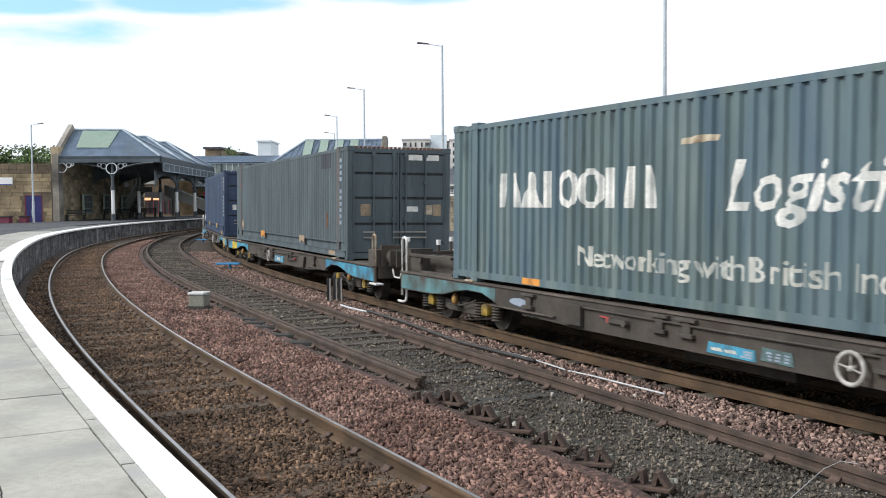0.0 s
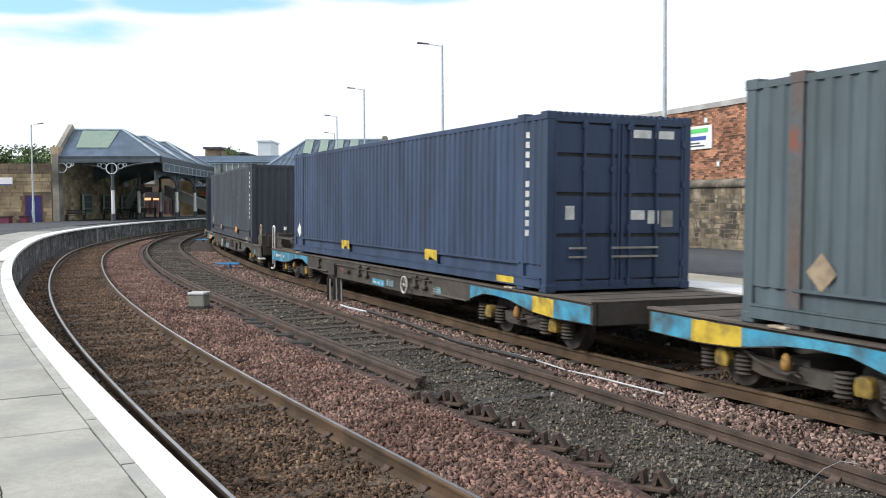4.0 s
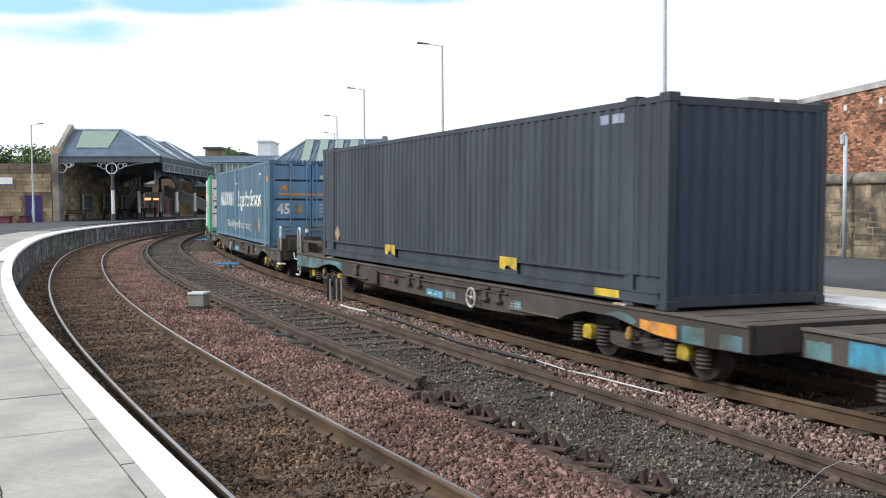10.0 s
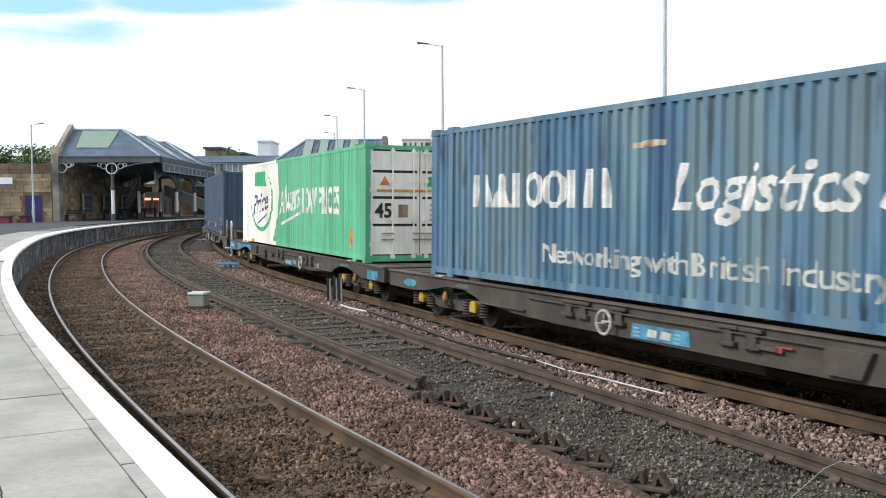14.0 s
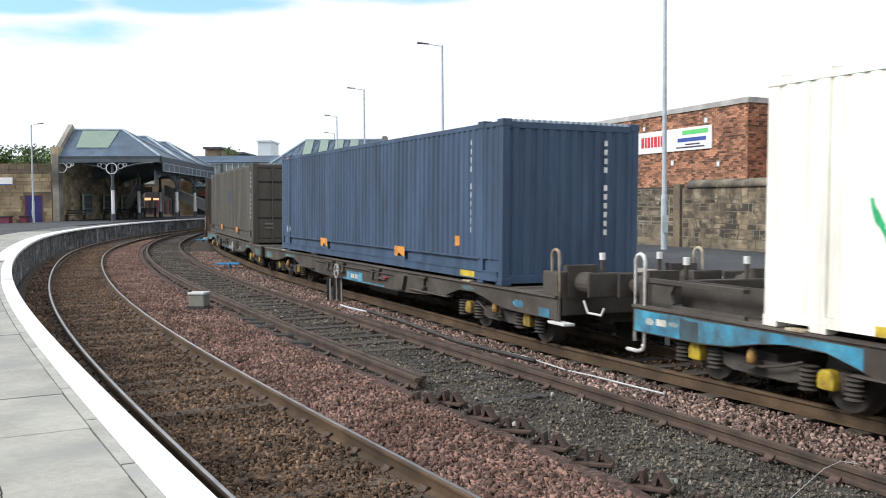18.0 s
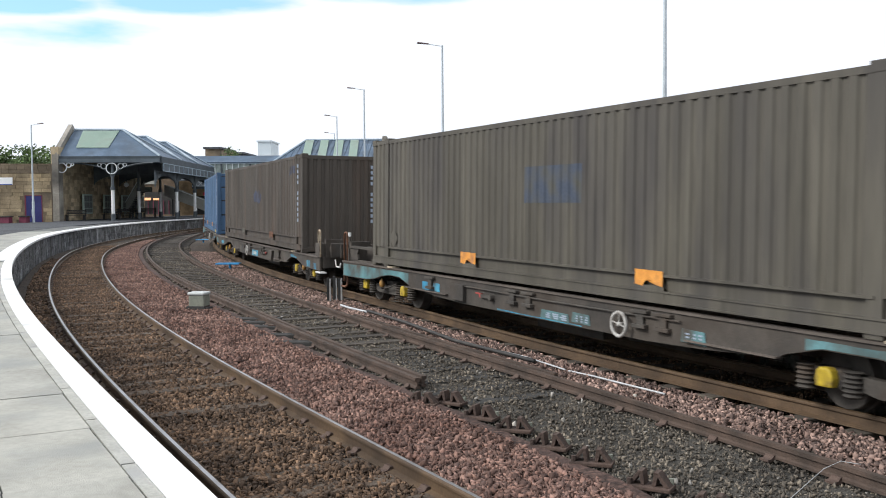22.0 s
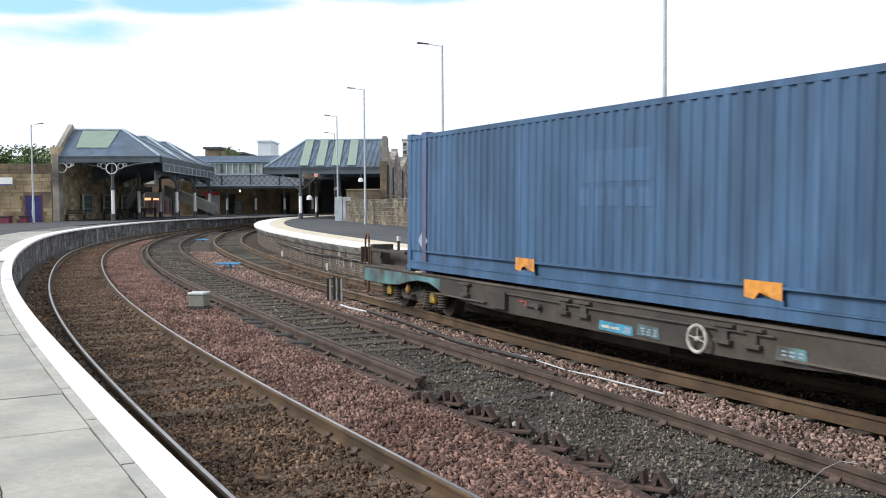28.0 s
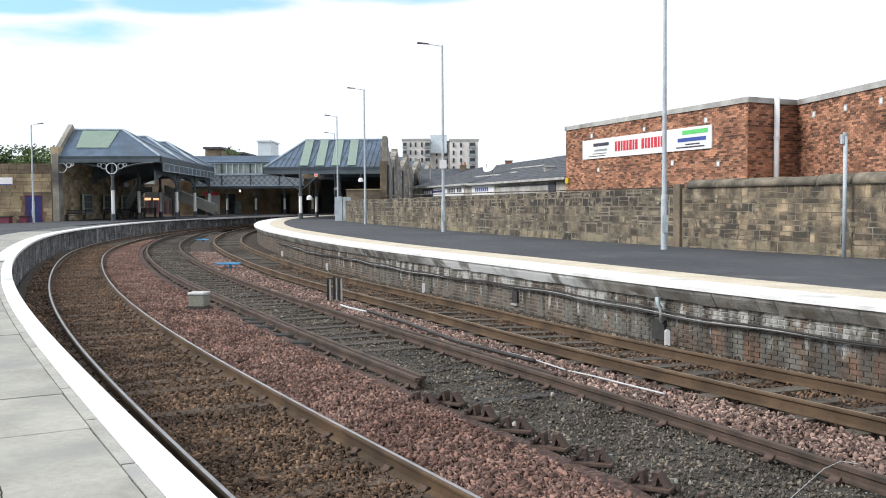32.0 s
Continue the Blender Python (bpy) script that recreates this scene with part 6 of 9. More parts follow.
for k in range(5):
    y0, y1 = gy[k], gy[k + 1]
    if k == 0:
        y0 = 84.05
    x0, x1 = gx[k], gx[k + 1]
    s = Shell()
    ym = (gy[k] + y1) / 2
    pts = [(y0, -0.5), (y1, -0.5), (y1, 5.55), (ym + 0.5, 7.2), (ym + 0.4, 7.45), (ym - 0.4, 7.45), (ym - 0.5, 7.2), (y0, 5.55 if k else 6.9)]
    s.prism(pts, "x", 0.0, 0.55)
    for i, v in enumerate(s.v):
        s.v[i] = (x0 + (x1 - x0) * (v[1] - y0) / (y1 - y0) + v[0] - 0.45, v[1], v[2])
    part("gable", s, M_GABLE, rbb, "weathered stone gable")
    if k:
        a, b = Vector((x0 + 0.08, y0)), Vector((x1 + 0.08, y1))
        flat_blocks("stonework", a, b, 2.2, 5.5, M_GABLE, rbb, random.Random(20 + k), ww=(0.5, 1.3), hh=(0.3, 0.5), pr=0.04)
        flat_blocks("stonework", a.lerp(b, 0.25), a.lerp(b, 0.75), 5.5, 6.3, M_GABLE, rbb, random.Random(30 + k), ww=(0.5, 1.3), hh=(0.3, 0.45), pr=0.04)
    s = Shell()
    s.tube((x0 + 0.2, y0 + 0.1, 0.7), (x0 + 0.2, y0 + 0.1, 5.4), 0.09)
    part("downpipe", s, M_IRON, rbb)
    if k:
        roof_piece("roof", [(-14, y0, 5.2), (x0 - 0.3, y0, 5.2), ((x0 + x1) / 2 - 0.3, ym, 7.2), (-14, ym, 7.2)], 0.15, M_ROOF, rbb)
        roof_piece("roof", [(x1 - 0.3, y1, 5.2), (-14, y1, 5.2), (-14, ym, 7.2), ((x0 + x1) / 2 - 0.3, ym, 7.2)], 0.15, M_ROOF, rbb)
s = Shell()
s.box(-5.2, -4.72, 82.7, 84.0, 5.6, 7.6)
s.prism([(-5.2, 7.6), (-4.72, 7.6), (-4.8, 7.82), (-5.12, 7.82)], "y", 82.7, 84.0)
part("gable_end", s, M_GREY_STONE, rbb, "weathered stone gable shoulder", bevel=0.04)
s = Shell()
s.box(-5.37, -4.85, 82.4, 84.0, 0.3, 5.65)
part("corner_pier", s, M_SANDSTONE_D, rbb, "grey sandstone corner pier", bevel=0.04)
flat_blocks("stonework", Vector((-5.37, 82.4)), Vector((-4.85, 82.4)), 2.4, 5.6, M_SANDSTONE_D, rbb, random.Random(41), ww=(0.3, 0.55), hh=(0.3, 0.42), pr=0.02)
s = Shell()
s.box(-8.08, -5.28, 80.6, 82.2, 0.3, 3.15)
part("low_wall", s, M_SANDSTONE_D, rbb, "low sandstone wall")
flat_blocks("stonework", Vector((-8.08, 80.6)), Vector((-5.28, 80.6)), 2.1, 3.05, M_SANDSTONE_D, rbb, random.Random(42), ww=(0.4, 0.8), hh=(0.28, 0.34), pr=0.02)
s = Shell()
s.box(-8.14, -5.24, 80.5, 82.26, 3.15, 3.24)
part("coping", s, M_SANDSTONE, rbb, "pale flat coping")
# Painted near-black, with the gloom under the roof put into its colour.
s = Shell()
s.box(-15, -5.5, 118, 118.6, -0.5, 6)
part("back_wall", s, M_DARK, rbb)
for x, y in ((-12.0, 80.9), (-11.9, 90.5), (-9.0, 84.0)):
    iron_column((x, y, Z_PR - 0.02), 4.3, 2.0, False)
for x, y in ((-12.0, 80.9),):
    for sx in (-1, 1):
        br = thing("canopy_strut", "raking iron strut under the canopy eave", "strut", "canopy struts")
        s = Shell()
        s.bar([(x, y, 3.1), (x + sx * 1.7, y + 0.4, 4.62)], 0.05)
        part("strut", s, M_IRON, br)
sig = thing("signal_head", "small red signal lamp beside the canopy column", "signal")
s = Shell()
s.box(-10.78, -10.52, 80.75, 80.95, 4.3, 4.55)
part("housing", s, M_SIGN_WHITE, sig)
s = Shell()
s.tube((-10.65, 80.75, 4.43), (-10.65, 80.70, 4.43), 0.08)
part("lens", s, G_RED, sig)
for x, y, z, r in ((-11.2, 80.6, 2.35, 0.25), (-6.9, 81.0, 3.85, 0.22), (-9.35, 84.0, 3.2, 0.18)):
    lp = thing("globe_lamp", "white globe platform lamp", "lamp", "globe lamps")
    s = Shell()
    s.tube((x, y, z), (x, y, z + r), r, r * 0.9, n=14)
    s.tube((x, y, z + r), (x, y, z + 1.5 * r), r * 0.9, r * 0.4, n=14)
    part("globe", s, M_SIGN_WHITE, lp)
    s = Shell()
    s.tube((x, y, z + 1.5 * r), (x, y, ER - 0.5), 0.03)
    part("stem", s, M_IRON, lp)
cab = thing("equipment_cabinet", "pale blue steel equipment cabinet", "cabinet")
for k in range(2):
    s = Shell()
    s.box(-8.35 + 0.62 * k, -7.77 + 0.62 * k, 74.2, 74.7, Z_PR - 0.01, Z_PR + 1.85)
    part("door", s, M_LAMP, cab, bevel=0.02)
for k, (x, y) in enumerate(((-6.6, 73.2), (-6.9, 74.8))):
    bn = thing("platform_bench", "dark bench by the stone wall", "bench", "benches on the right platform")
    s = Shell()
    s.box(x - 0.6, x + 0.6, y, y + 0.4, Z_PR + 0.42, Z_PR + 0.48)
    part("seat", s, M_DARK, bn)
    s = Shell()
    s.box(x - 0.6, x + 0.6, y + 0.38, y + 0.44, Z_PR + 0.6, Z_PR + 0.95)
    part("backrest", s, M_DARK, bn)
    for dx in (-0.5, 0.5):
        s = Shell()
        s.box(x + dx - 0.04, x + dx + 0.04, y, y + 0.42, Z_PR - 0.01, Z_PR + 0.6)
        part("leg", s, M_DARK, bn)

# skyline above the bridge
for x0, x1, y, z, m, nm, lab in ((366, 392, 170, 264, M_SANDSTONE_D, "house", "dark stone house with a flat roofline, far off"), (459, 482, 260, 252, M_CLADDING, "tower_block", "pale tower block far beyond the station"), (398, 432, 190, 273, M_SLATE, "house", "slate roofed house beyond the station")):
    b = thing(nm, lab, "building")
    s = Shell()
    zt = 2.15 + (359 - z) / 1694 * y
    s.box(far_pt(x0, y), far_pt(x1, y), y, y + 12, -0.6, zt)
    part("wall", s, m, b)
    s = Shell()
    s.box(far_pt(x0, y) - 0.3, far_pt(x1, y) + 0.3, y - 0.3, y + 12.3, zt, zt + 0.35)
    part("roof", s, M_CLADDING if m is M_CLADDING else M_SLATE, b)


def tree(x, y, z, h, spread_, rnd, label):
    t = thing("tree", label, "tree", "trees behind the station", at=Matrix.Translation((x, y, z)))
    s = Shell()
    s.tube((0, 0, 0), (0, 0, h * 0.5), 0.28, 0.2, n=10)
    for k in range(9):
        a = rnd.uniform(0, 6.28)
        r = rnd.uniform(0.35, 0.8) * spread_
        s.tube((0, 0, h * rnd.uniform(0.3, 0.5)), (r * math.cos(a), r * math.sin(a), h * rnd.uniform(0.6, 0.85)), 0.11, 0.03, n=6)
    part("trunk", s, M_BARK, t)
    s = Shell()
    for k in range(70):
        a, u = rnd.uniform(0, 6.28), rnd.uniform(0.2, 1.0) ** 0.6
        c = Vector((spread_ * u * math.cos(a), spread_ * u * math.sin(a), h * (0.55 + 0.42 * rnd.random() * (1.15 - u * 0.7))))
        for j in range(26):
            p = c + Vector((rnd.gauss(0, 0.34), rnd.gauss(0, 0.34), rnd.gauss(0, 0.26)))
            n = Vector((rnd.gauss(0, 1), rnd.gauss(0, 1), rnd.gauss(0, 1))).normalized()
            e = n.orthogonal().normalized() * rnd.uniform(0.10, 0.2)
            f = n.cross(e).normalized() * rnd.uniform(0.08, 0.15)
            s.quad([p - e, p + f, p + e, p - f])
    part("crown", s, M_LEAF, t)


M_BARK = shade("bark", (0.05, 0.04, 0.03), (0.09, 0.07, 0.055), 3.0, 0.95)
M_LEAF = shade("leaves", (0.06, 0.10, 0.035), (0.12, 0.19, 0.06), 1.0, 0.7, island=0.6, fine=0.1)
rt = random.Random(11)
for x, y, h in ((-47.0, 100, 10.2), (-44.4, 101, 9.6), (-41.6, 99, 9.2), (-49.5, 102, 10.4), (-43, 104, 9.8)):
    tree(x, y, -0.6, h, 2.2, rt, "leafy green tree behind the stone wall")
for x, y, h in ((far_pt(411, 165), 165, 13.0), (far_pt(427, 168), 168, 12.2)):
    tree(x, y, -0.6, h, 2.0, rt, "dark leafy tree beyond the footbridge")

# ---- the train ----
CL, CW, CH = 13.42, 2.54, 2.603
WIDE, FINE = (0.213, 0.044), (0.215, 0.027)
FOLD = list(FINE)  # pitch and depth of the corrugation of the box at hand
Z_DECK = 0.839
END40 = 5.95


def paint(name, c, wear=0.35, worn=None, rough=0.6, runs=(), **more):
    d = tuple(v * 0.8 for v in c)
    e = tuple(min(1, v * 1.18 + 0.006) for v in c)
    return shade(name, d, e, 0.9, rough, stretch=(1, 1, 0.22), bump=0.12, bscale=30, dirt=worn or tuple(v * 0.55 + 0.012 for v in c), dirt_amount=wear, dscale=1.1, fine=0.14, streaks=runs or [(tuple(v * 1.5 + 0.012 for v in c), 3.1, 0.54, 0.55), (tuple(v * 0.5 for v in c), 2.3, 0.56, 0.6)], **more)


M_WAGON = shade("wagon_brown", (0.042, 0.037, 0.032), (0.086, 0.073, 0.060), 1.2, 0.8, bump=0.2, bscale=40, dirt=(0.05, 0.04, 0.032), dscale=1.3)
M_WAGON_BLUE = shade("wagon_blue", (0.03, 0.24, 0.40), (0.07, 0.36, 0.52), 2.0, 0.7, dirt=(0.06, 0.053, 0.046), dirt_amount=0.72, dscale=3.2)
M_WAGON_TEAL = shade("wagon_teal", (0.06, 0.17, 0.19), (0.12, 0.27, 0.29), 2.0, 0.75, dirt=(0.075, 0.064, 0.053), dirt_amount=0.75, dscale=2.2)
M_BOGIE = shade("bogie_dark", (0.04, 0.036, 0.032), (0.08, 0.072, 0.062), 3.0, 0.85, bump=0.3, bscale=40, dirt=(0.08, 0.06, 0.045), dscale=2)
M_WHEEL = shade("wheel_steel", (0.045, 0.04, 0.035), (0.085, 0.076, 0.066), 4.0, 0.7, metal=0.2)
M_YELLOW = shade("yellow_paint", (0.52, 0.36, 0.03), (0.66, 0.48, 0.05), 6.0, 0.65, dirt=(0.22, 0.15, 0.04), dirt_amount=0.5, dscale=5)
M_AXLE = shade("axle_yellow", (0.25, 0.16, 0.02), (0.42, 0.28, 0.03), 6.0, 0.7, dirt=(0.06, 0.05, 0.04), dirt_amount=0.8, dscale=7)
M_AXLE_BRIGHT = shade("axle_bright_yellow", (0.40, 0.28, 0.02), (0.55, 0.40, 0.03), 8.0, 0.6, dirt=(0.16, 0.11, 0.03), dirt_amount=0.45, dscale=9)
M_ADJUSTER = shade("adjuster_orange", (0.30, 0.15, 0.04), (0.46, 0.26, 0.07), 8.0, 0.7, dirt=(0.12, 0.08, 0.04), dscale=9)
M_FLANGE = shade("wagon_flange", (0.075, 0.062, 0.052), (0.13, 0.108, 0.09), 2.0, 0.75, stretch=(0.3, 1, 1), dirt=(0.05, 0.042, 0.036), dscale=1.5)
M_WHITEP = shade("white_paint", (0.62, 0.62, 0.60), (0.78, 0.78, 0.76), 6.0, 0.6, dirt=(0.4, 0.38, 0.34), dirt_amount=0.3, dscale=5)
M_CREAMP = shade("cream_rust_paint", (0.42, 0.36, 0.26), (0.55, 0.48, 0.36), 6.0, 0.7, dirt=(0.2, 0.13, 0.08), dirt_amount=0.5, dscale=5)
M_ORANGE = shade("orange_label", (0.60, 0.24, 0.04), (0.75, 0.33, 0.06), 7.0, 0.65, dirt=(0.35, 0.16, 0.07), dirt_amount=0.4, dscale=5)
M_LABEL_TAN = shade("faded_label", (0.26, 0.20, 0.13), (0.36, 0.28, 0.19), 7.0, 0.75, dirt=(0.16, 0.13, 0.1), dscale=5)
M_LETTER = shade("letter_white", (0.62, 0.62, 0.58), (0.78, 0.78, 0.74), 3.0, 0.65, dirt=(0.36, 0.39, 0.38), dirt_amount=0.45, dscale=2.2)
M_LETTER_WORN = shade("letter_worn", (0.50, 0.50, 0.44), (0.66, 0.66, 0.60), 3.0, 0.65, stretch=(1, 1, 0.4), dirt=(0.20, 0.24, 0.24), dirt_amount=0.75, dscale=3.5)
M_LETTER_FADED_GLINT = shade("letter_faded", (0.24, 0.29, 0.36), (0.34, 0.40, 0.48), 5.0, 0.7)
M_WHEEL_PAINT = shade("worn_white_paint", (0.34, 0.33, 0.31), (0.52, 0.51, 0.48), 9.0, 0.7, dirt=(0.16, 0.14, 0.12), dirt_amount=0.5, dscale=7)
M_RED = shade("red_paint", (0.30, 0.04, 0.035), (0.42, 0.06, 0.05), 6.0, 0.6, dirt=(0.12, 0.07, 0.06), dirt_amount=0.5, dscale=9)
M_RUSTY = shade("rust_patches", (0.10, 0.045, 0.025), (0.19, 0.09, 0.05), 5.0, 0.9, bump=0.2, bscale=60)
M_GREEN = shade("logo_green", (0.02, 0.36, 0.14), (0.03, 0.44, 0.18), 3.0, 0.55)
M_NAVY = shade("logo_navy", (0.02, 0.035, 0.14), (0.03, 0.05, 0.2), 3.0, 0.55)
M_BLACKP = shade("black_paint", (0.012, 0.012, 0.012), (0.025, 0.025, 0.025), 6.0, 0.6)
M_GREYP = shade("grey_plate", (0.20, 0.19, 0.17), (0.30, 0.285, 0.26), 6.0, 0.7)
# Near-black leaf behind the door panels: the shade in their gaps, as colour.
M_DOOR_GAP = shade("door_gasket", (0.018, 0.02, 0.022), (0.04, 0.042, 0.045), 5.0, 0.8)
M_WOOD = shade("deck_boards", (0.055, 0.045, 0.038), (0.10, 0.085, 0.07), 2.0, 0.9, bump=0.3, bscale=25)


def corr(x):
    """How far the corrugated side lies behind its outer face."""
    u = (x / FOLD[0]) % 1.0
    if u < 0.42:
        return 0.0
    if u < 0.56:
        return FOLD[1] * (u - 0.42) / 0.14
    if u < 0.86:
        return FOLD[1]
    return FOLD[1] * (1.0 - u) / 0.14


def folds(x0, x1):
    k, out = math.floor(x0 / FOLD[0]), [x0]
    while k * FOLD[0] < x1:
        for u in (0.0, 0.42, 0.56, 0.86):
            x = (k + u) * FOLD[0]
            if x0 + 1e-4 < x < x1 - 1e-4:
                out.append(x)
        k += 1
    return out + [x1]


def decal(name, bm, mat, parent, label="", face=-CW / 2, lift=0.004, flat=False):
    """A painted shape in (x, z), laid on the folds of the near side."""
    xs = [v.co.x for v in bm.verts]
    if not flat:
        for x in folds(min(xs), max(xs))[1:-1]:
            bmesh.ops.bisect_plane(bm, geom=bm.verts[:] + bm.edges[:] + bm.faces[:], plane_co=(x, 0, 0), plane_no=(1, 0, 0))
    for v in bm.verts:
        v.co.y = face - lift + (0.0 if flat else corr(v.co.x))
    bmesh.ops.recalc_face_normals(bm, faces=bm.faces)
    me = bpy.data.meshes.new(name)
    bm.to_mesh(me)
    bm.free()
    me.materials.append(mat)
    ob = new(name, me)
    ob.parent = parent
    if label:
        ob["label"] = label
    return ob


def shapes(*outlines):
    """Flat outlines in (x, z)."""
    bm = bmesh.new()
    for o in outlines:
        f = bm.faces.new([bm.verts.new((x, 0, z)) for x, z in o])
        if len(o) > 4:
            bmesh.ops.triangulate(bm, faces=[f])
    return bm


def rect(x, z, w, h):
    return [(x, z), (x + w, z), (x + w, z + h), (x, z + h)]


def words(body, x0, x1, z0, cap, slant=0.0, fat=0.0):
    """Letters from x0 to x1, standing on z0, with capitals that high."""
    cu = bpy.data.curves.new("letters", "FONT")
    cu.body, cu.shear, cu.offset, cu.resolution_u = body, slant, fat, 2
    ob = new("letters", cu)
    me = bpy.data.meshes.new_from_object(ob.evaluated_get(bpy.context.evaluated_depsgraph_get()))
    bpy.data.objects.remove(ob)
    bm = bmesh.new()
    bm.from_mesh(me)
    bpy.data.meshes.remove(me)
    bpy.data.curves.remove(cu)
    lo, hi = min(v.co.x for v in bm.verts), max(v.co.x for v in bm.verts)
    for v in bm.verts:
        v.co = ((v.co.x - lo) / (hi - lo) * (x1 - x0) + x0, 0, z0 + v.co.y * cap / 0.69)
    return bm


def container(label, mat, lead="doors", rail_deep=True, door_mat=None, post_mat=None, tail_mat=None):
    """A 45 foot box, x towards the train's head, the base at z = 0."""
    door_mat, post_mat = door_mat or mat, post_mat or mat
    box = thing("shipping_container", label, "container", "containers on the train")
    tail = tail_mat or mat
    h, b = CL / 2, CW / 2
    low = 0.40 if rail_deep else 0.17
    for sgn, nm in ((-1, "side_panel"), (1, "side_panel")):
        s = Shell()
        for a0, a1 in ((-h + 0.14, -END40 - 0.09), (-END40 + 0.09, END40 - 0.09), (END40 + 0.09, h - 0.14)):
            xs = folds(a0, a1)
            for x, x2 in zip(xs, xs[1:]):
                y, y2 = sgn * (b - corr(x)), sgn * (b - corr(x2))
                s.quad([(x, y, low), (x2, y2, low), (x2, y2, CH - 0.09), (x, y, CH - 0.09)])
        part(nm, s, mat, box)
        s = Shell()
        if rail_deep:
            s.box(-h + 0.14, h - 0.14, sgn * (b - 0.07), sgn * (b - 0.042), 0.2, low)
            part("rail_skirt", s, mat, box)
            s = Shell()
            s.box(-END40, END40, sgn * (b - 0.04), sgn * (b + 0.02), low - 0.016, low + 0.016)
            part("rub_strip", s, mat, box)
        cut = -h + 5.0 if tail_mat else -h + 0.14
        for x0, x1, m in ((-h + 0.14, cut, tail), (cut, h - 0.14, mat)):
            if x1 - x0 < 0.01:
                continue
            s = Shell()
            s.box(x0, x1, sgn * (b - 0.05), sgn * (b + (0.016 if rail_deep else 0.004)), 0.06, 0.205 if rail_deep else low)
            part("bottom_rail", s, m, box)
            if rail_deep:
                for z0, z1 in ((0.056, 0.076), (0.188, 0.209)):
                    s = Shell()
                    s.box(x0, x1, sgn * (b - 0.02), sgn * (b + 0.031), z0, z1)
                    part("rail_lip", s, m, box)
            s = Shell()
            s.box(x0, x1, sgn * (b - 0.06), sgn * (b + 0.002), CH - 0.095, CH - 0.02)
            part("top_rail", s, m, box)
        for x in (-END40, END40):
            s = Shell()
            s.box(x - 0.09, x + 0.09, sgn * (b - 0.06), sgn * (b + 0.008), 0.1, CH - 0.05)
            part("side_post", s, tail if x < 0 and tail_mat else post_mat, box, bevel=0.008)
            for z in (0.0, CH - 0.1):
                s = Shell()
                s.box(x - 0.11, x + 0.11, sgn * (b - 0.14), sgn * (b + 0.014), z, z + 0.118)
                part("corner_casting", s, tail if x < 0 and tail_mat else post_mat, box, bevel=0.012)
        for e in (-1, 1):
            s = Shell()
            s.box(e * (h - 0.15), e * h, sgn * (b - 0.12), sgn * (b + 0.001), 0.05, CH - 0.05)
            part("corner_post", s, tail if e < 0 else mat, box, bevel=0.015)
            for z in (0.0, CH - 0.105):
                s = Shell()
                s.box(e * (h - 0.19), e * (h + 0.008), sgn * (b - 0.16), sgn * (b + 0.012), z, z + 0.12)
                part("corner_casting", s, tail if e < 0 else mat, box, bevel=0.014)
    s = Shell()
    n = 48
    for i in range(n):
        x, x2 = -h + 0.1 + (CL - 0.2) * i / n, -h + 0.1 + (CL - 0.2) * (i + 1) / n
        w = (x2 - x) / 4
        s.box(x, x + 2 * w, -b + 0.05, b - 0.05, CH - 0.06, CH - 0.025)
        s.box(x + 2 * w, x2, -b + 0.05, b - 0.05, CH - 0.06, CH - 0.04)
    part("roof", s, mat, box)
    s = Shell()
    s.box(-h + 0.1, h - 0.1, -b + 0.08, b - 0.08, 0.1, 0.16)
    for i in range(14):
        x = -h + 0.6 + i * (CL - 1.2) / 13
        s.box(x - 0.04, x + 0.04, -b + 0.06, b - 0.06, 0.03, 0.1)
    part("floor", s, M_BOGIE, box)
    for e in (-1, 1):
        doors = (lead == "doors") == (e == 1)
        xo = e * h
        s = Shell()
        s.box(xo - e * 0.08, xo - e * 0.005, -b + 0.1, b - 0.1, 0.03, 0.16)
        part("end_sill", s, mat, box, bevel=0.008)
        s = Shell()
        s.box(xo - e * 0.08, xo - e * 0.005, -b + 0.1, b - 0.1, CH - 0.13, CH - 0.03)
        part("end_header", s, mat, box, bevel=0.008)
        if not doors:
            s = Shell()
            xs = folds(-b + 0.11, b - 0.11)
            for y, y2 in zip(xs, xs[1:]):
                s.quad([(xo - e * (0.012 + corr(y)), y, 0.15), (xo - e * (0.012 + corr(y2)), y2, 0.15), (xo - e * (0.012 + corr(y2)), y2, CH - 0.12), (xo - e * (0.012 + corr(y)), y, CH - 0.12)])
            part("end_panel", s, door_mat, box)
            continue
        for sg in (-1, 1):
            y0, y1 = sorted((sg * 0.012, sg * (b - 0.125)))
            zs = [0.16, 0.83, 1.43, 2.0, CH - 0.13]
            s = Shell()
            s.box(xo - e * 0.07, xo - e * 0.046, y0, y1, 0.16, CH - 0.13)
            door = part("door", s, M_DOOR_GAP, box)
            for za, zb in zip(zs, zs[1:]):
                s = Shell()
                s.box(xo - e * 0.047, xo - e * 0.020, y0 + 0.05, y1 - 0.05, za + 0.03, zb - 0.03)
                part("door_panel", s, door_mat, door)
            for ya in (y0, y1 - 0.046):
                s = Shell()
                s.box(xo - e * 0.047, xo - e * 0.012, ya, ya + 0.046, 0.16, CH - 0.13)
                part("door_edge", s, door_mat, door)
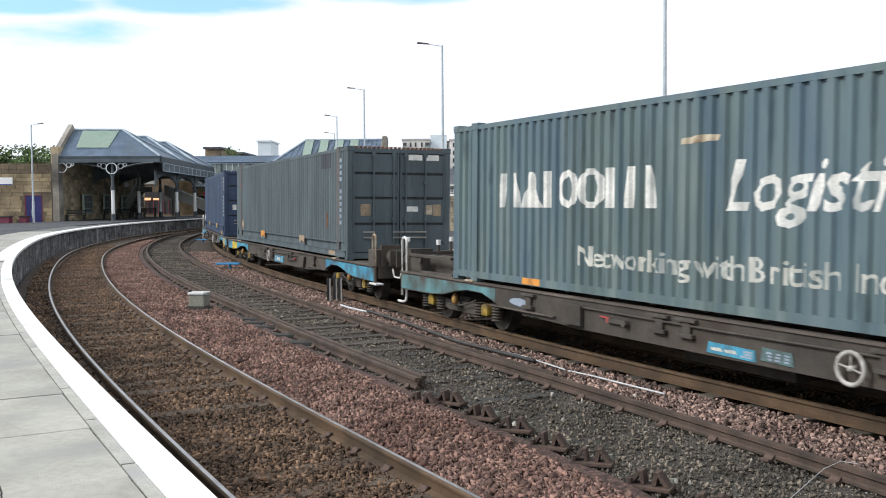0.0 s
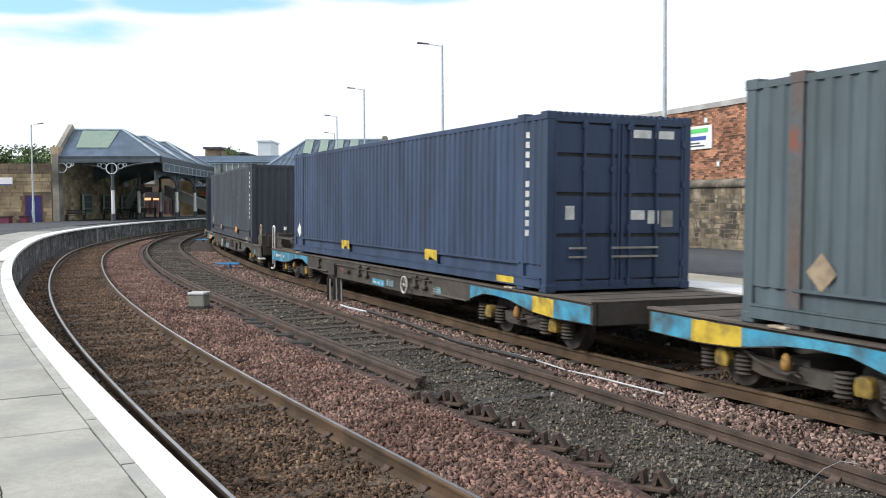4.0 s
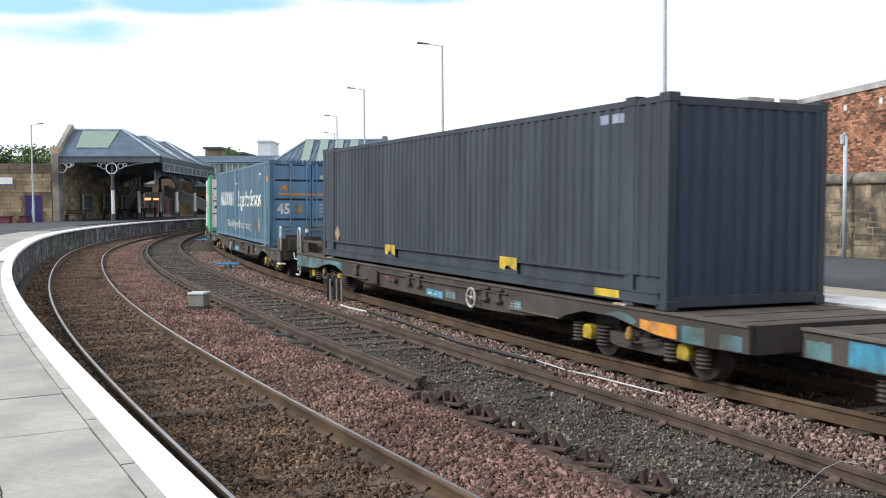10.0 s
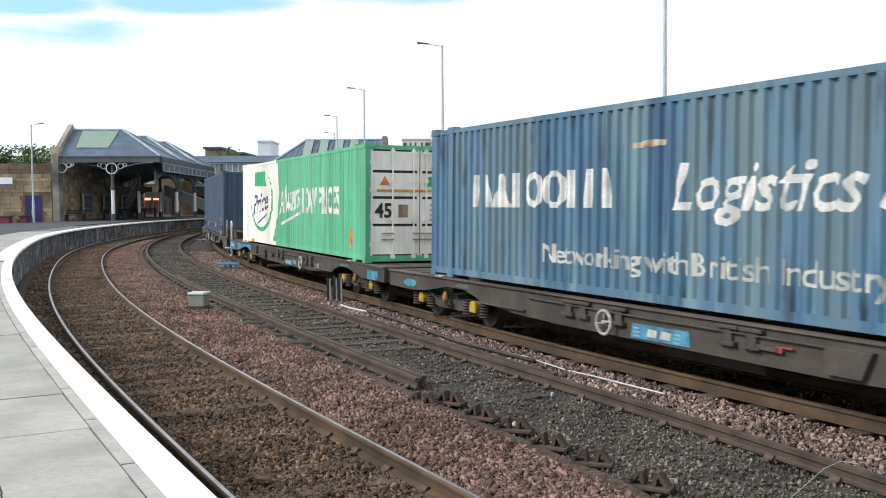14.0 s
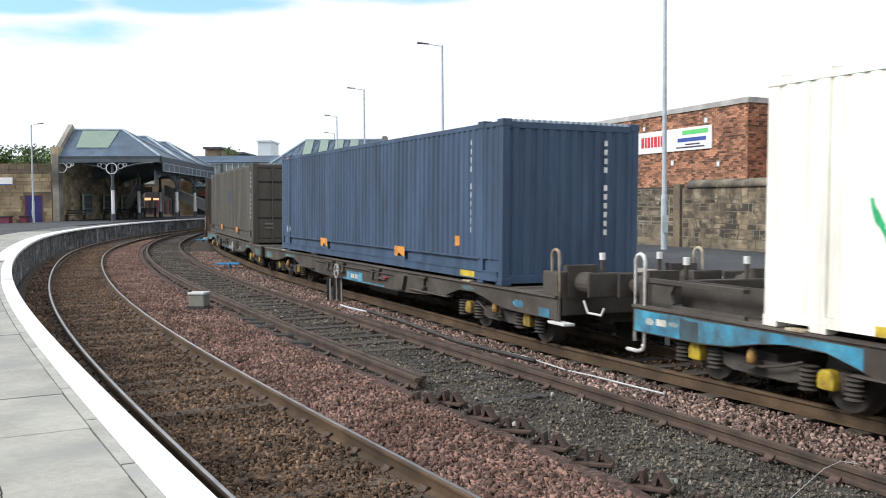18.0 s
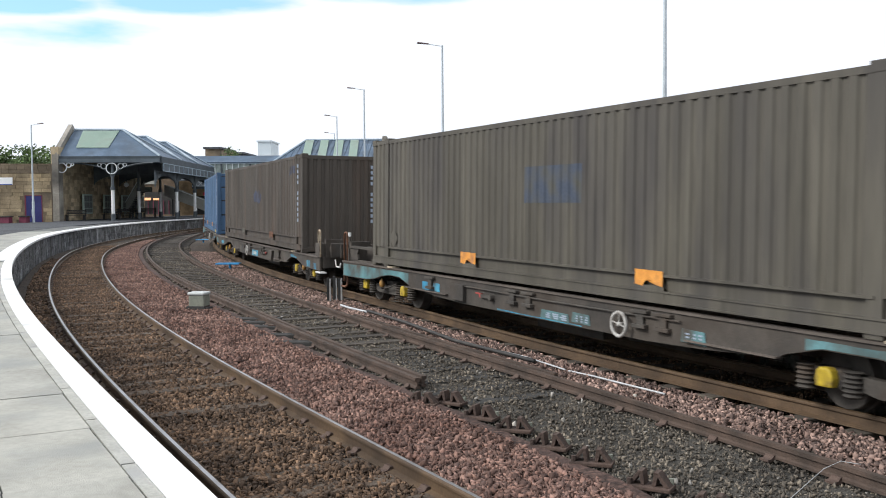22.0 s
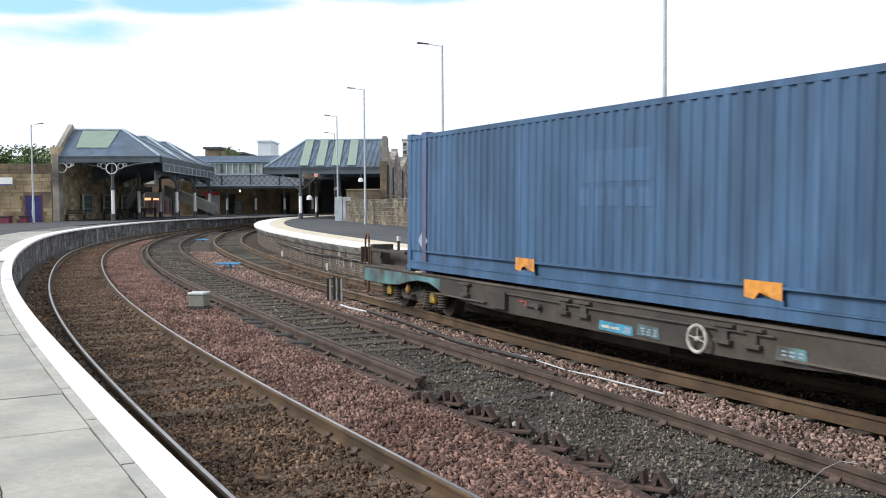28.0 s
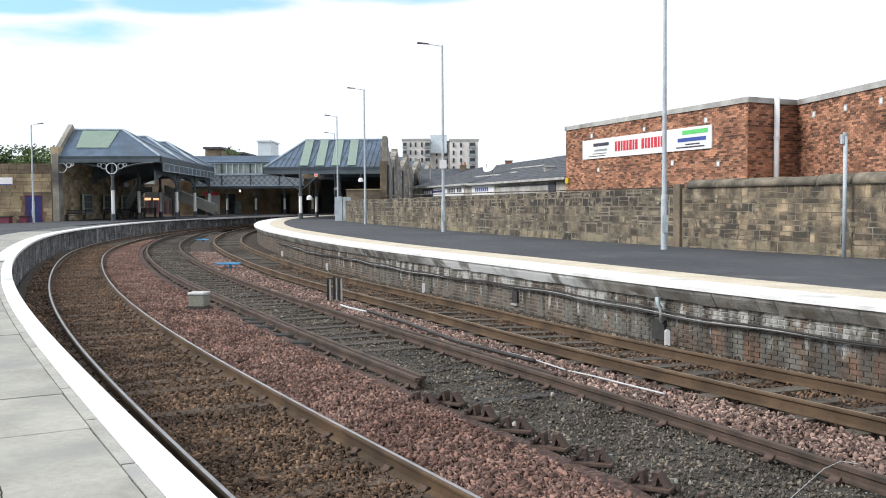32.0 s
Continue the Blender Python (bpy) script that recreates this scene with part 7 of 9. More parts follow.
            for k in (0.13, 0.555):
                yb = sg * (k * (b - 0.12))
                s = Shell()
                s.tube((xo + e * 0.008, yb, 0.09), (xo + e * 0.008, yb, CH - 0.09), 0.020, n=8)
                for z in (0.14, 0.95, 1.8, CH - 0.17):
                    s.box(xo - e * 0.02, xo + e * 0.03, yb - 0.045, yb + 0.045, z - 0.04, z + 0.04)
                part("lock_bar", s, door_mat, door)
                s = Shell()
                for z in (0.50, 0.63):
                    s.box(xo + e * 0.012, xo + e * 0.04, yb - (0.02 if k < 0.5 else 0.26), yb + (0.26 if k < 0.5 else 0.02), z, z + 0.03)
                part("handle", s, M_GREYP if mat is not M_CREAM_BOX else M_BLACKP, door)
            for z in (0.35, 0.95, 1.55, 2.15):
                s = Shell()
                s.box(xo - e * 0.04, xo + e * 0.012, sg * (b - 0.13) - 0.03, sg * (b - 0.13) + 0.03, z, z + 0.1)
                part("hinge", s, door_mat, door)
    return box


def roof_edge(box, mat):
    """The ends of the roof's small ribs, standing over the end header in a row."""
    for k in range(21):
        s = Shell()
        y = -1.05 + 0.105 * k
        s.box(CL / 2 - 0.10, CL / 2 - 0.002, y - 0.028, y + 0.028, CH - 0.03, CH + 0.012)
        part("roof_rib", s, mat, box)


def marks(box, diamond=None, lab=None, low=None, number=True, end_number=False, faint=False, at=(4.15, 9.05), num_x=0.62, dia_x=1.14):
    """The usual small signs of a 45 foot box."""
    t = -CL / 2
    if diamond:
        bm = shapes([(t + dia_x, 0.40), (t + dia_x + 0.2, 0.60), (t + dia_x, 0.80), (t + dia_x - 0.2, 0.60)])
        decal("hazard_diamond", bm, diamond, box, flat=True, lift=0.006)
    for m, x in zip(lab or (), at):
        if m:
            decal("label_panel", shapes([(t + x, 0.27), (t + x + 0.15, 0.25), (t + x + 0.22, 0.33), (t + x + 0.34, 0.34), (t + x + 0.40, 0.28), (t + x + 0.55, 0.26), (t + x + 0.55, 0.455), (t + x, 0.46)]), m, box, face=-CW / 2, flat=True, lift=0.024)
            decal("label_leg", shapes(rect(t + x - 0.02, 0.07, 0.59, 0.20)), box.children[0].data.materials[0], box, flat=True, lift=0.021)
    if low:
        decal("height_label", shapes(rect(t + 11.92, 0.075, 0.56, 0.10)), low, box, flat=True, lift=0.02)
    if number:
        m = M_LETTER_FADED_GLINT if faint else M_LETTER
        bars = [rect(CL / 2 - num_x, 2.26 - 0.145 * i, 0.062, 0.09) for i in range(11) if i != 4]
        for bar in bars:
            decal("number_bar", shapes(bar), m, box)
    if end_number:
        for i in range(11):
            if i != 4:
                s = Shell()
                s.box(CL / 2 - 0.008, CL / 2 - 0.004, 0.60, 0.662, 2.24 - 0.145 * i, 2.33 - 0.145 * i)
                part("number_bar", s, M_LETTER_FADED_GLINT if faint else M_LETTER, box)


def door_papers(box, *items):
    """Small plates on the door leaf: y, z, width, height, paint."""
    for y, z, w, hh, m in items:
        s = Shell()
        s.box(CL / 2 - 0.02, CL / 2 - 0.012, y, y + w, z, z + hh)
        part("door_plate", s, m, box)


C_GREEN_GREY = paint("box_green_grey", (0.10, 0.145, 0.145), 0.55, (0.075, 0.125, 0.165), runs=[((0.17, 0.215, 0.205), 3.3, 0.52, 0.7), ((0.04, 0.085, 0.13), 2.1, 0.54, 0.75)], stain=(0.045, 0.07, 0.075), sscale=3.2, slo=0.6)
C_GREY = paint("box_grey", (0.067, 0.094, 0.106), 0.4, (0.06, 0.078, 0.085))
C_NAVY = paint("box_navy", (0.026, 0.05, 0.102), 0.3)
C_DARK = paint("box_dark", (0.037, 0.045, 0.058), 0.4)
C_SLATE = paint("box_slate", (0.034, 0.045, 0.060), 0.35)
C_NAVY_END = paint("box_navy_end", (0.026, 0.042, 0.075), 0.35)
C_BLUE = paint("box_sea_blue", (0.068, 0.16, 0.25), 0.5, (0.12, 0.18, 0.20), runs=[((0.18, 0.285, 0.31), 3.3, 0.52, 0.75), ((0.022, 0.065, 0.15), 2.1, 0.54, 0.8)], stain=(0.025, 0.055, 0.085), sscale=3.2, slo=0.58)
# The doors' own blue, lightened in colour to offset the shade on this end.
C_BLUE_DOOR_LIFTED = paint("box_door_blue", (0.11, 0.235, 0.385), 0.6, (0.15, 0.20, 0.20))
C_GREEN = paint("box_green", (0.10, 0.43, 0.24), 0.3, (0.14, 0.40, 0.25))
M_CREAM_BOX = paint("box_cream", (0.86, 0.83, 0.75), 0.15, (0.70, 0.65, 0.54), runs=[((0.72, 0.68, 0.58), 2.3, 0.58, 0.4)])
C_MID_BLUE = paint("box_mid_blue", (0.037, 0.073, 0.132), 0.4)
C_OLIVE = paint("box_olive", (0.078, 0.070, 0.053), 0.45, (0.05, 0.046, 0.045))
C_BROWN = paint("box_brown", (0.06, 0.049, 0.038), 0.45, (0.046, 0.038, 0.031), runs=[((0.10, 0.083, 0.066), 3.1, 0.55, 0.5), ((0.085, 0.05, 0.03), 1.4, 0.56, 0.6), ((0.03, 0.025, 0.02), 2.3, 0.56, 0.6)])
C_LIGHT_BLUE = paint("box_light_blue", (0.045, 0.107, 0.203), 0.4)

T = -CL / 2


def welded(bm):
    bmesh.ops.remove_doubles(bm, verts=bm.verts, dist=0.0005)
    return bm


def haulier(box):
    """The white lettering of the two haulage boxes."""
    for x0, x1, kind_ in ((1.54, 2.18, "peaks"), (2.229, 2.8, "wedge"), (2.86, 3.214, "bar"), (3.263, 3.707, "ring"), (3.726, 4.347, "ring"), (4.386, 4.731, "bar"), (4.77, 5.401, "peaks")):
        a, w = T + x0, x1 - x0
        if kind_ == "peaks":
            bars = [[(a, 1.23), (a + 0.26 * w, 1.23), (a + 0.36 * w, 1.76), (a + 0.14 * w, 1.76)], [(a + 0.64 * w, 1.76), (a + 0.86 * w, 1.76), (a + w, 1.23), (a + 0.72 * w, 1.23)]]
        elif kind_ == "wedge":
            bars = [[(a, 1.23), (a + w, 1.23), (a + 0.57 * w, 1.76), (a + 0.43 * w, 1.76)]]
        elif kind_ == "bar":
            bars = [rect(a, 1.23, 0.46 * w, 0.53)]
        else:
            c, n = a + w / 2, 14
            bars = []
            for i in range(n):
                p, q = 2 * math.pi * i / n, 2 * math.pi * (i + 1) / n
                bars.append([(c + w / 2 * r * math.cos(v), 1.495 + 0.275 * r2 * math.sin(v)) for v, r, r2 in ((p, 1, 1), (q, 1, 1), (q, 0.55, 0.68), (p, 0.55, 0.68))])
        if kind_ == "ring":
            decal("name_block", welded(shapes(*bars)), M_LETTER, box, "chunky white ring")
        else:
            for bar in bars:
                decal("name_block", shapes(bar), M_LETTER, box, "chunky white block")
    for word, x0, x1 in (("Logistics", 6.603, 9.4), ("Services", 9.557, 11.803)):
        decal("lettering", words(word, T + x0, T + x1, 1.22, 0.54, 0.3, 0.018), M_LETTER, box, "slanted white lettering")
    for word, x0, x1 in (("Networking", 3.766, 6.012), ("with", 6.12, 6.898), ("British", 6.997, 8.208), ("Industry", 8.356, 9.715)):
        decal("slogan_word", words(word, T + x0, T + x1, 0.44, 0.27, 0.0, 0.010), M_LETTER_WORN, box, "small white lettering, worn")
    decal("yellow_strip", shapes([(T + 5.864, 1.98), (T + 6.504, 2.0), (T + 6.524, 2.06), (T + 6.208, 2.08), (T + 5.874, 2.05)]), M_CREAMP, box, "faded yellow strip")


boxes = {}
FOLD[:] = WIDE
boxes["a"] = container("grey-green corrugated container with white haulage lettering", C_GREEN_GREY, "front", False, post_mat=C_GREEN_GREY)
haulier(boxes["a"])
decal("label_panel", shapes(rect(T + 2.3, 0.07, 0.5, 0.1)), M_ORANGE, boxes["a"], flat=True, lift=0.008)
FOLD[:] = FINE
boxes["b"] = container("dull blue-grey corrugated container with closed doors", C_GREY, post_mat=shade("post_flaking", (0.12, 0.085, 0.07), (0.085, 0.105, 0.115), 2.5, 0.75, stretch=(1, 1, 0.5), stain=(0.22, 0.07, 0.04), sscale=2.5, slo=0.6))
marks(boxes["b"], M_LABEL_TAN, (M_ORANGE, M_LABEL_TAN), M_LABEL_TAN, True, faint=True)
decal("overpainted_patch", shapes(rect(CL / 2 - 2.3, 2.15, 0.95, 0.38)), C_DARK, boxes["b"], "dark overpainted patch")
decal("small_label", shapes(rect(CL / 2 - 1.75, 0.72, 0.09, 0.36)), M_RUSTY, boxes["b"])
door_papers(boxes["b"], (-0.95, 1.02, 0.24, 0.27, M_LABEL_TAN), (0.18, 1.12, 0.28, 0.12, M_LETTER), (0.62, 1.05, 0.2, 0.22, M_CREAMP), (0.84, 1.02, 0.2, 0.27, M_LABEL_TAN), (0.22, 2.32, 0.34, 0.13, M_LETTER), (0.64, 2.32, 0.34, 0.13, M_LETTER))
boxes["c"] = container("navy blue corrugated container with closed doors", C_NAVY)
marks(boxes["c"], M_LETTER, (M_YELLOW, M_YELLOW), M_YELLOW, True, dia_x=0.55)
door_papers(boxes["c"], (-0.95, 1.06, 0.15, 0.2, M_LETTER), (0.18, 1.06, 0.26, 0.14, M_LETTER), (0.5, 1.0, 0.2, 0.2, M_LETTER), (0.74, 0.95, 0.22, 0.25, M_GREYP), (0.22, 2.28, 0.32, 0.12, M_LETTER), (0.62, 2.28, 0.34, 0.12, M_LETTER))
boxes["d"] = container("dark grey corrugated container with a blank end", C_DARK, "front")
marks(boxes["d"], M_LABEL_TAN, (M_LABEL_TAN, M_ORANGE), M_LABEL_TAN, True, True, at=(4.15, 9.15), dia_x=1.1)
decal("faded_patch", shapes(rect(T + 5.3, 0.42, 2.4, 0.38)), paint("faded_teal", (0.045, 0.078, 0.095), 0.7, (0.049, 0.060, 0.074)), boxes["d"], "faded teal patch")
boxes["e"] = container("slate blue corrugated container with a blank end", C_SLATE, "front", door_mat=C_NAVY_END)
marks(boxes["e"], M_LABEL_TAN, (M_YELLOW, M_YELLOW), M_YELLOW, False, at=(4.25, 9.25))
for x, w in ((1.45, 0.2), (1.2, 0.26)):
    decal("number_bar", shapes(rect(CL / 2 - x, 2.32, w, 0.12)), M_LETTER_FADED_GLINT, boxes["e"])
FOLD[:] = WIDE
boxes["f"] = container("sea-blue corrugated container with white haulage lettering", C_BLUE, "doors", False, C_BLUE_DOOR_LIFTED)
haulier(boxes["f"])
decal("warning_triangle", shapes([(CL / 2 - 0.60, 1.98), (CL / 2 - 0.36, 1.98), (CL / 2 - 0.48, 2.22)]), M_ORANGE, boxes["f"])
decal("orange_plate", shapes(rect(T + 11.3, 0.42, 0.32, 0.42)), M_ORANGE, boxes["f"])
decal("small_sign", shapes(rect(T + 11.45, 2.2, 0.3, 0.07), rect(T + 11.55, 2.02, 0.1, 0.2)), M_LETTER, boxes["f"])
FOLD[:] = FINE
boxes["g"] = container("green and cream corrugated supermarket container", C_GREEN, "doors", False, M_CREAM_BOX, tail_mat=M_CREAM_BOX)
def cream_edge(z):
    return T + (5.32 - 0.95 * ((1.6 - z) / 1.53) ** 2 if z < 1.6 else 5.32 - 0.2 * ((z - 1.6) / 0.95) ** 2)


arc = [(T + 0.15, 0.172)] + [(cream_edge(0.172 + 2.33 * k / 14), 0.172 + 2.33 * k / 14) for k in range(15)] + [(T + 0.15, 2.502)]
decal("cream_panel", shapes(arc), M_CREAM_BOX, boxes["g"], "cream field with a curved edge", lift=0.003)
decal("logo_block", shapes([(T + 1.964, 1.86), (T + 3.613, 1.84), (T + 3.494, 2.31), (T + 2.053, 2.31)]), M_GREEN, boxes["g"], "green logo block", lift=0.006)
ringo = []
for k in range(48):
    a0, a1 = radians(-175 + 225 * k / 48), radians(-175 + 225 * (k + 1) / 48)
    w0, w1 = 0.012 + 0.055 * math.sin(math.pi * k / 48), 0.012 + 0.055 * math.sin(math.pi * (k + 1) / 48)
    cx, cz, r1 = T + 2.922, 1.42, 0.93
    ringo.append([(cx + 1.66 * (r1 - w0) * math.cos(a0), cz + (r1 - w0) * math.sin(a0)), (cx + 1.66 * (r1 + w0) * math.cos(a0), cz + (r1 + w0) * math.sin(a0)),
                  (cx + 1.66 * (r1 + w1) * math.cos(a1), cz + (r1 + w1) * math.sin(a1)), (cx + 1.66 * (r1 - w1) * math.cos(a1), cz + (r1 - w1) * math.sin(a1))])
decal("logo_ring", welded(shapes(*ringo)), M_GREEN, boxes["g"], "green brushed ring", lift=0.006)
def rising(bm, slope):
    """Lettering whose line climbs."""
    x0 = min(v.co.x for v in bm.verts)
    for v in bm.verts:
        v.co.z += (v.co.x - x0) * slope
    return bm


decal("lettering", rising(words("Price", T + 1.756, T + 3.879, 0.93, 0.62, 0.3, 0.004), 0.10), M_NAVY, boxes["g"], "navy slanted lettering", lift=0.008)
decal("underline", shapes([(T + 2.398, 0.64), (T + 2.448, 0.71), (T + 3.771, 1.0), (T + 3.771, 0.95)]), M_NAVY, boxes["g"], lift=0.008)
decal("lettering", rising(words("Always", T + 5.41, T + 7.78, 0.98, 0.78, 0.3, 0.006), 0.09), M_LETTER, boxes["g"], "white slanted lettering")
decal("underline", shapes([(T + 5.558, 0.66), (T + 5.588, 0.74), (T + 7.879, 1.10), (T + 7.879, 1.02)]), M_LETTER, boxes["g"])
decal("lettering", words("LOW PRICES", T + 8.027, T + 11.483, 1.07, 0.62, 0.0, 0.03), M_LETTER, boxes["g"], "heavy white lettering")
decal("orange_plate", shapes(rect(T + 12.273, 0.30, 0.25, 0.42)), M_ORANGE, boxes["g"])
decal("height_label", shapes(rect(T + 1.46, 0.06, 0.5, 0.1)), M_YELLOW, boxes["g"], flat=True, lift=0.01)
boxes["h"] = container("mid-blue corrugated container with a blank end", C_MID_BLUE, "front")
marks(boxes["h"], M_LETTER_FADED_GLINT, (M_ORANGE, M_ORANGE), M_YELLOW, True, True, num_x=1.2, at=(3.82, 8.84), dia_x=0.75)
decal("small_label", shapes(rect(T + 0.62, CH - 0.08, 0.14, 0.045)), M_ORANGE, boxes["h"], flat=True, lift=0.02)
decal("small_label", shapes(rect(T + 11.68, 0.57, 0.12, 0.17)), M_ORANGE, boxes["h"])
boxes["i"] = container("olive-brown corrugated container with closed doors", C_OLIVE)
marks(boxes["i"], C_OLIVE, (M_ORANGE, M_ORANGE), None, True, faint=True)
decal("faded_patch", shapes(rect(T + 6.2, 1.3, 1.6, 0.55)), shade("scrubbed_slate", (0.045, 0.06, 0.09), (0.055, 0.072, 0.11), 3.0, 0.7, dirt=(0.084, 0.082, 0.065), dirt_amount=0.7, dscale=3.0), boxes["i"], "overpainted blue patch")
door_papers(boxes["i"], (0.16, 1.07, 0.25, 0.12, M_LETTER), (0.52, 0.99, 0.17, 0.2, M_CREAMP), (0.72, 0.92, 0.22, 0.3, M_LABEL_TAN), (0.2, 2.16, 0.75, 0.11, M_LETTER))
boxes["j"] = container("rust-brown corrugated container with a blank end", C_BROWN, "front")
marks(boxes["j"], C_BROWN, (C_OLIVE, M_RUSTY), None, True, True, True)
M_SCRUB = shade("scrubbed_blue", (0.05, 0.062, 0.11), (0.055, 0.072, 0.13), 3.0, 0.7, dirt=(0.058, 0.049, 0.04), dirt_amount=0.75, dscale=3.5)
for outline in ([(6.22, 1.42), (6.5, 1.33), (6.8, 1.36), (7.1, 1.28), (7.45, 1.38), (7.5, 1.58), (7.2, 1.73), (6.85, 1.68), (6.55, 1.74), (6.28, 1.62)], [(11.75, 2.08), (12.2, 2.13), (12.62, 2.12), (12.6, 2.32), (12.2, 2.34), (11.8, 2.3)]):
    decal("faded_patch", shapes([(T + x, z) for x, z in outline]), M_SCRUB, boxes["j"], "overpainted blue patch")
boxes["k"] = container("light blue corrugated container with closed doors", C_LIGHT_BLUE, "doors", post_mat=shade("post_rusty", (0.12, 0.07, 0.06), (0.08, 0.15, 0.30), 1.2, 0.7, stretch=(1, 1, 0.5)))
marks(boxes["k"], M_LETTER_FADED_GLINT, (M_ORANGE, M_ORANGE), M_YELLOW, True, faint=True, dia_x=0.72)
ghost = paint("ghost_blue", (0.062, 0.13, 0.235), 0.5, (0.05, 0.112, 0.21))
for k in range(5):
    decal("name_block", shapes(rect(T + 5.85 + 0.33 * k, 1.25, 0.22, 0.25)), ghost, boxes["k"], "faint ghost of a painted name")
decal("faded_patch", shapes(rect(T + 5.9, 1.58, 1.5, 0.42)), paint("faded_blue", (0.055, 0.122, 0.225), 0.5, (0.047, 0.11, 0.208)), boxes["k"])
door_papers(boxes["k"], (-0.86, 0.95, 0.3, 0.55, M_LETTER), (0.62, 1.2, 0.24, 0.22, M_LETTER))
# On h and i the ribs are pale: the sky's glint put into their colour.
for key, mat in (("b", M_RUSTY), ("h", M_LETTER_FADED_GLINT), ("i", M_GREYP), ("c", C_NAVY), ("f", C_BLUE)):
    roof_edge(boxes[key], mat)
for key, big in (("f", M_LETTER), ("g", M_BLACKP)):
    bm = words("45", -1.05, -0.66, 1.0, 0.30, 0.0, 0.03)
    for v in bm.verts:
        v.co = (CL / 2 - 0.010, v.co.x, v.co.z)
    me = bpy.data.meshes.new("number")
    bm.to_mesh(me)
    bm.free()
    me.materials.append(big)
    new("number", me).parent = boxes[key]
    door_papers(boxes[key], (-0.50, 1.0, 0.22, 0.28, M_LABEL_TAN), (0.27, 2.05, 0.28, 0.11, M_LETTER), (0.66, 2.05, 0.36, 0.11, M_LETTER), (0.66, 1.9, 0.18, 0.10, M_LETTER),
                *[(0.24, 0.92 + 0.11 * r, 0.10 + 0.05 * (r % 3), 0.05, M_LETTER_FADED_GLINT) for r in range(4)], *[(0.66, 0.90 + 0.085 * r, 0.16 + 0.05 * (r % 2), 0.05, M_LETTER_FADED_GLINT) for r in range(5)])
    s = Shell()
    s.box(CL / 2 - 0.02, CL / 2 - 0.006, -1.0, 1.0, 1.555, 1.61)
    part("orange_stripe", s, M_ORANGE, boxes[key])
    s = Shell()
    s.prism([(-0.94, 1.70), (-0.70, 1.70), (-0.82, 1.90)], "x", CL / 2 - 0.02, CL / 2 - 0.009)
    part("warning_triangle", s, M_ORANGE, boxes[key])
s = Shell()
s.prism([(0.15, 1.68), (1.0, 1.68), (0.95, 1.90), (0.2, 1.90)], "x", CL / 2 - 0.02, CL / 2 - 0.009)
part("logo_block", s, M_GREEN, boxes["g"])


SILL = [(-8.6, 0.52), (-7.6, 0.50), (-7.0, 0.53), (-6.5, 0.60), (-6.1, 0.665), (-5.4, 0.665), (-4.95, 0.56), (-4.8, 0.50), (-3.6, 0.43), (-2.6, 0.40), (2.4, 0.40), (3.4, 0.43), (4.6, 0.50), (4.8, 0.56), (5.2, 0.66), (5.75, 0.67), (6.15, 0.62), (6.6, 0.53), (7.1, 0.495), (8.46, 0.49)]


def sill_foot(x):
    """The height of the side sill's lower edge."""
    return float(np.interp(x, [p[0] for p in SILL], [p[1] for p in SILL]))


def paint_shape(x0, x1, z0, z1, round_, rnd):
    """An uneven patch of paint that stops at the sill's edges."""
    top, n = Z_DECK - 0.05, 9
    if round_:
        cx, cz, a, b = (x0 + x1) / 2, (z0 + z1) / 2, (x1 - x0) / 2, (z1 - z0) / 2
        pts = [(cx + a * math.cos(q) * rnd.uniform(0.85, 1.1), cz + b * math.sin(q) * rnd.uniform(0.85, 1.1)) for q in np.linspace(0, 2 * math.pi, 13)[:-1].tolist()]
    else:
        xs = np.linspace(x0, x1, n).tolist()
        pts = [(x, max(z0, sill_foot(x) + 0.012)) for x in xs] + [(x, z1 - rnd.uniform(0, 0.015)) for x in xs[::-1]]
    return [(x, min(top, max(z, sill_foot(x) + 0.012))) for x, z in pts]


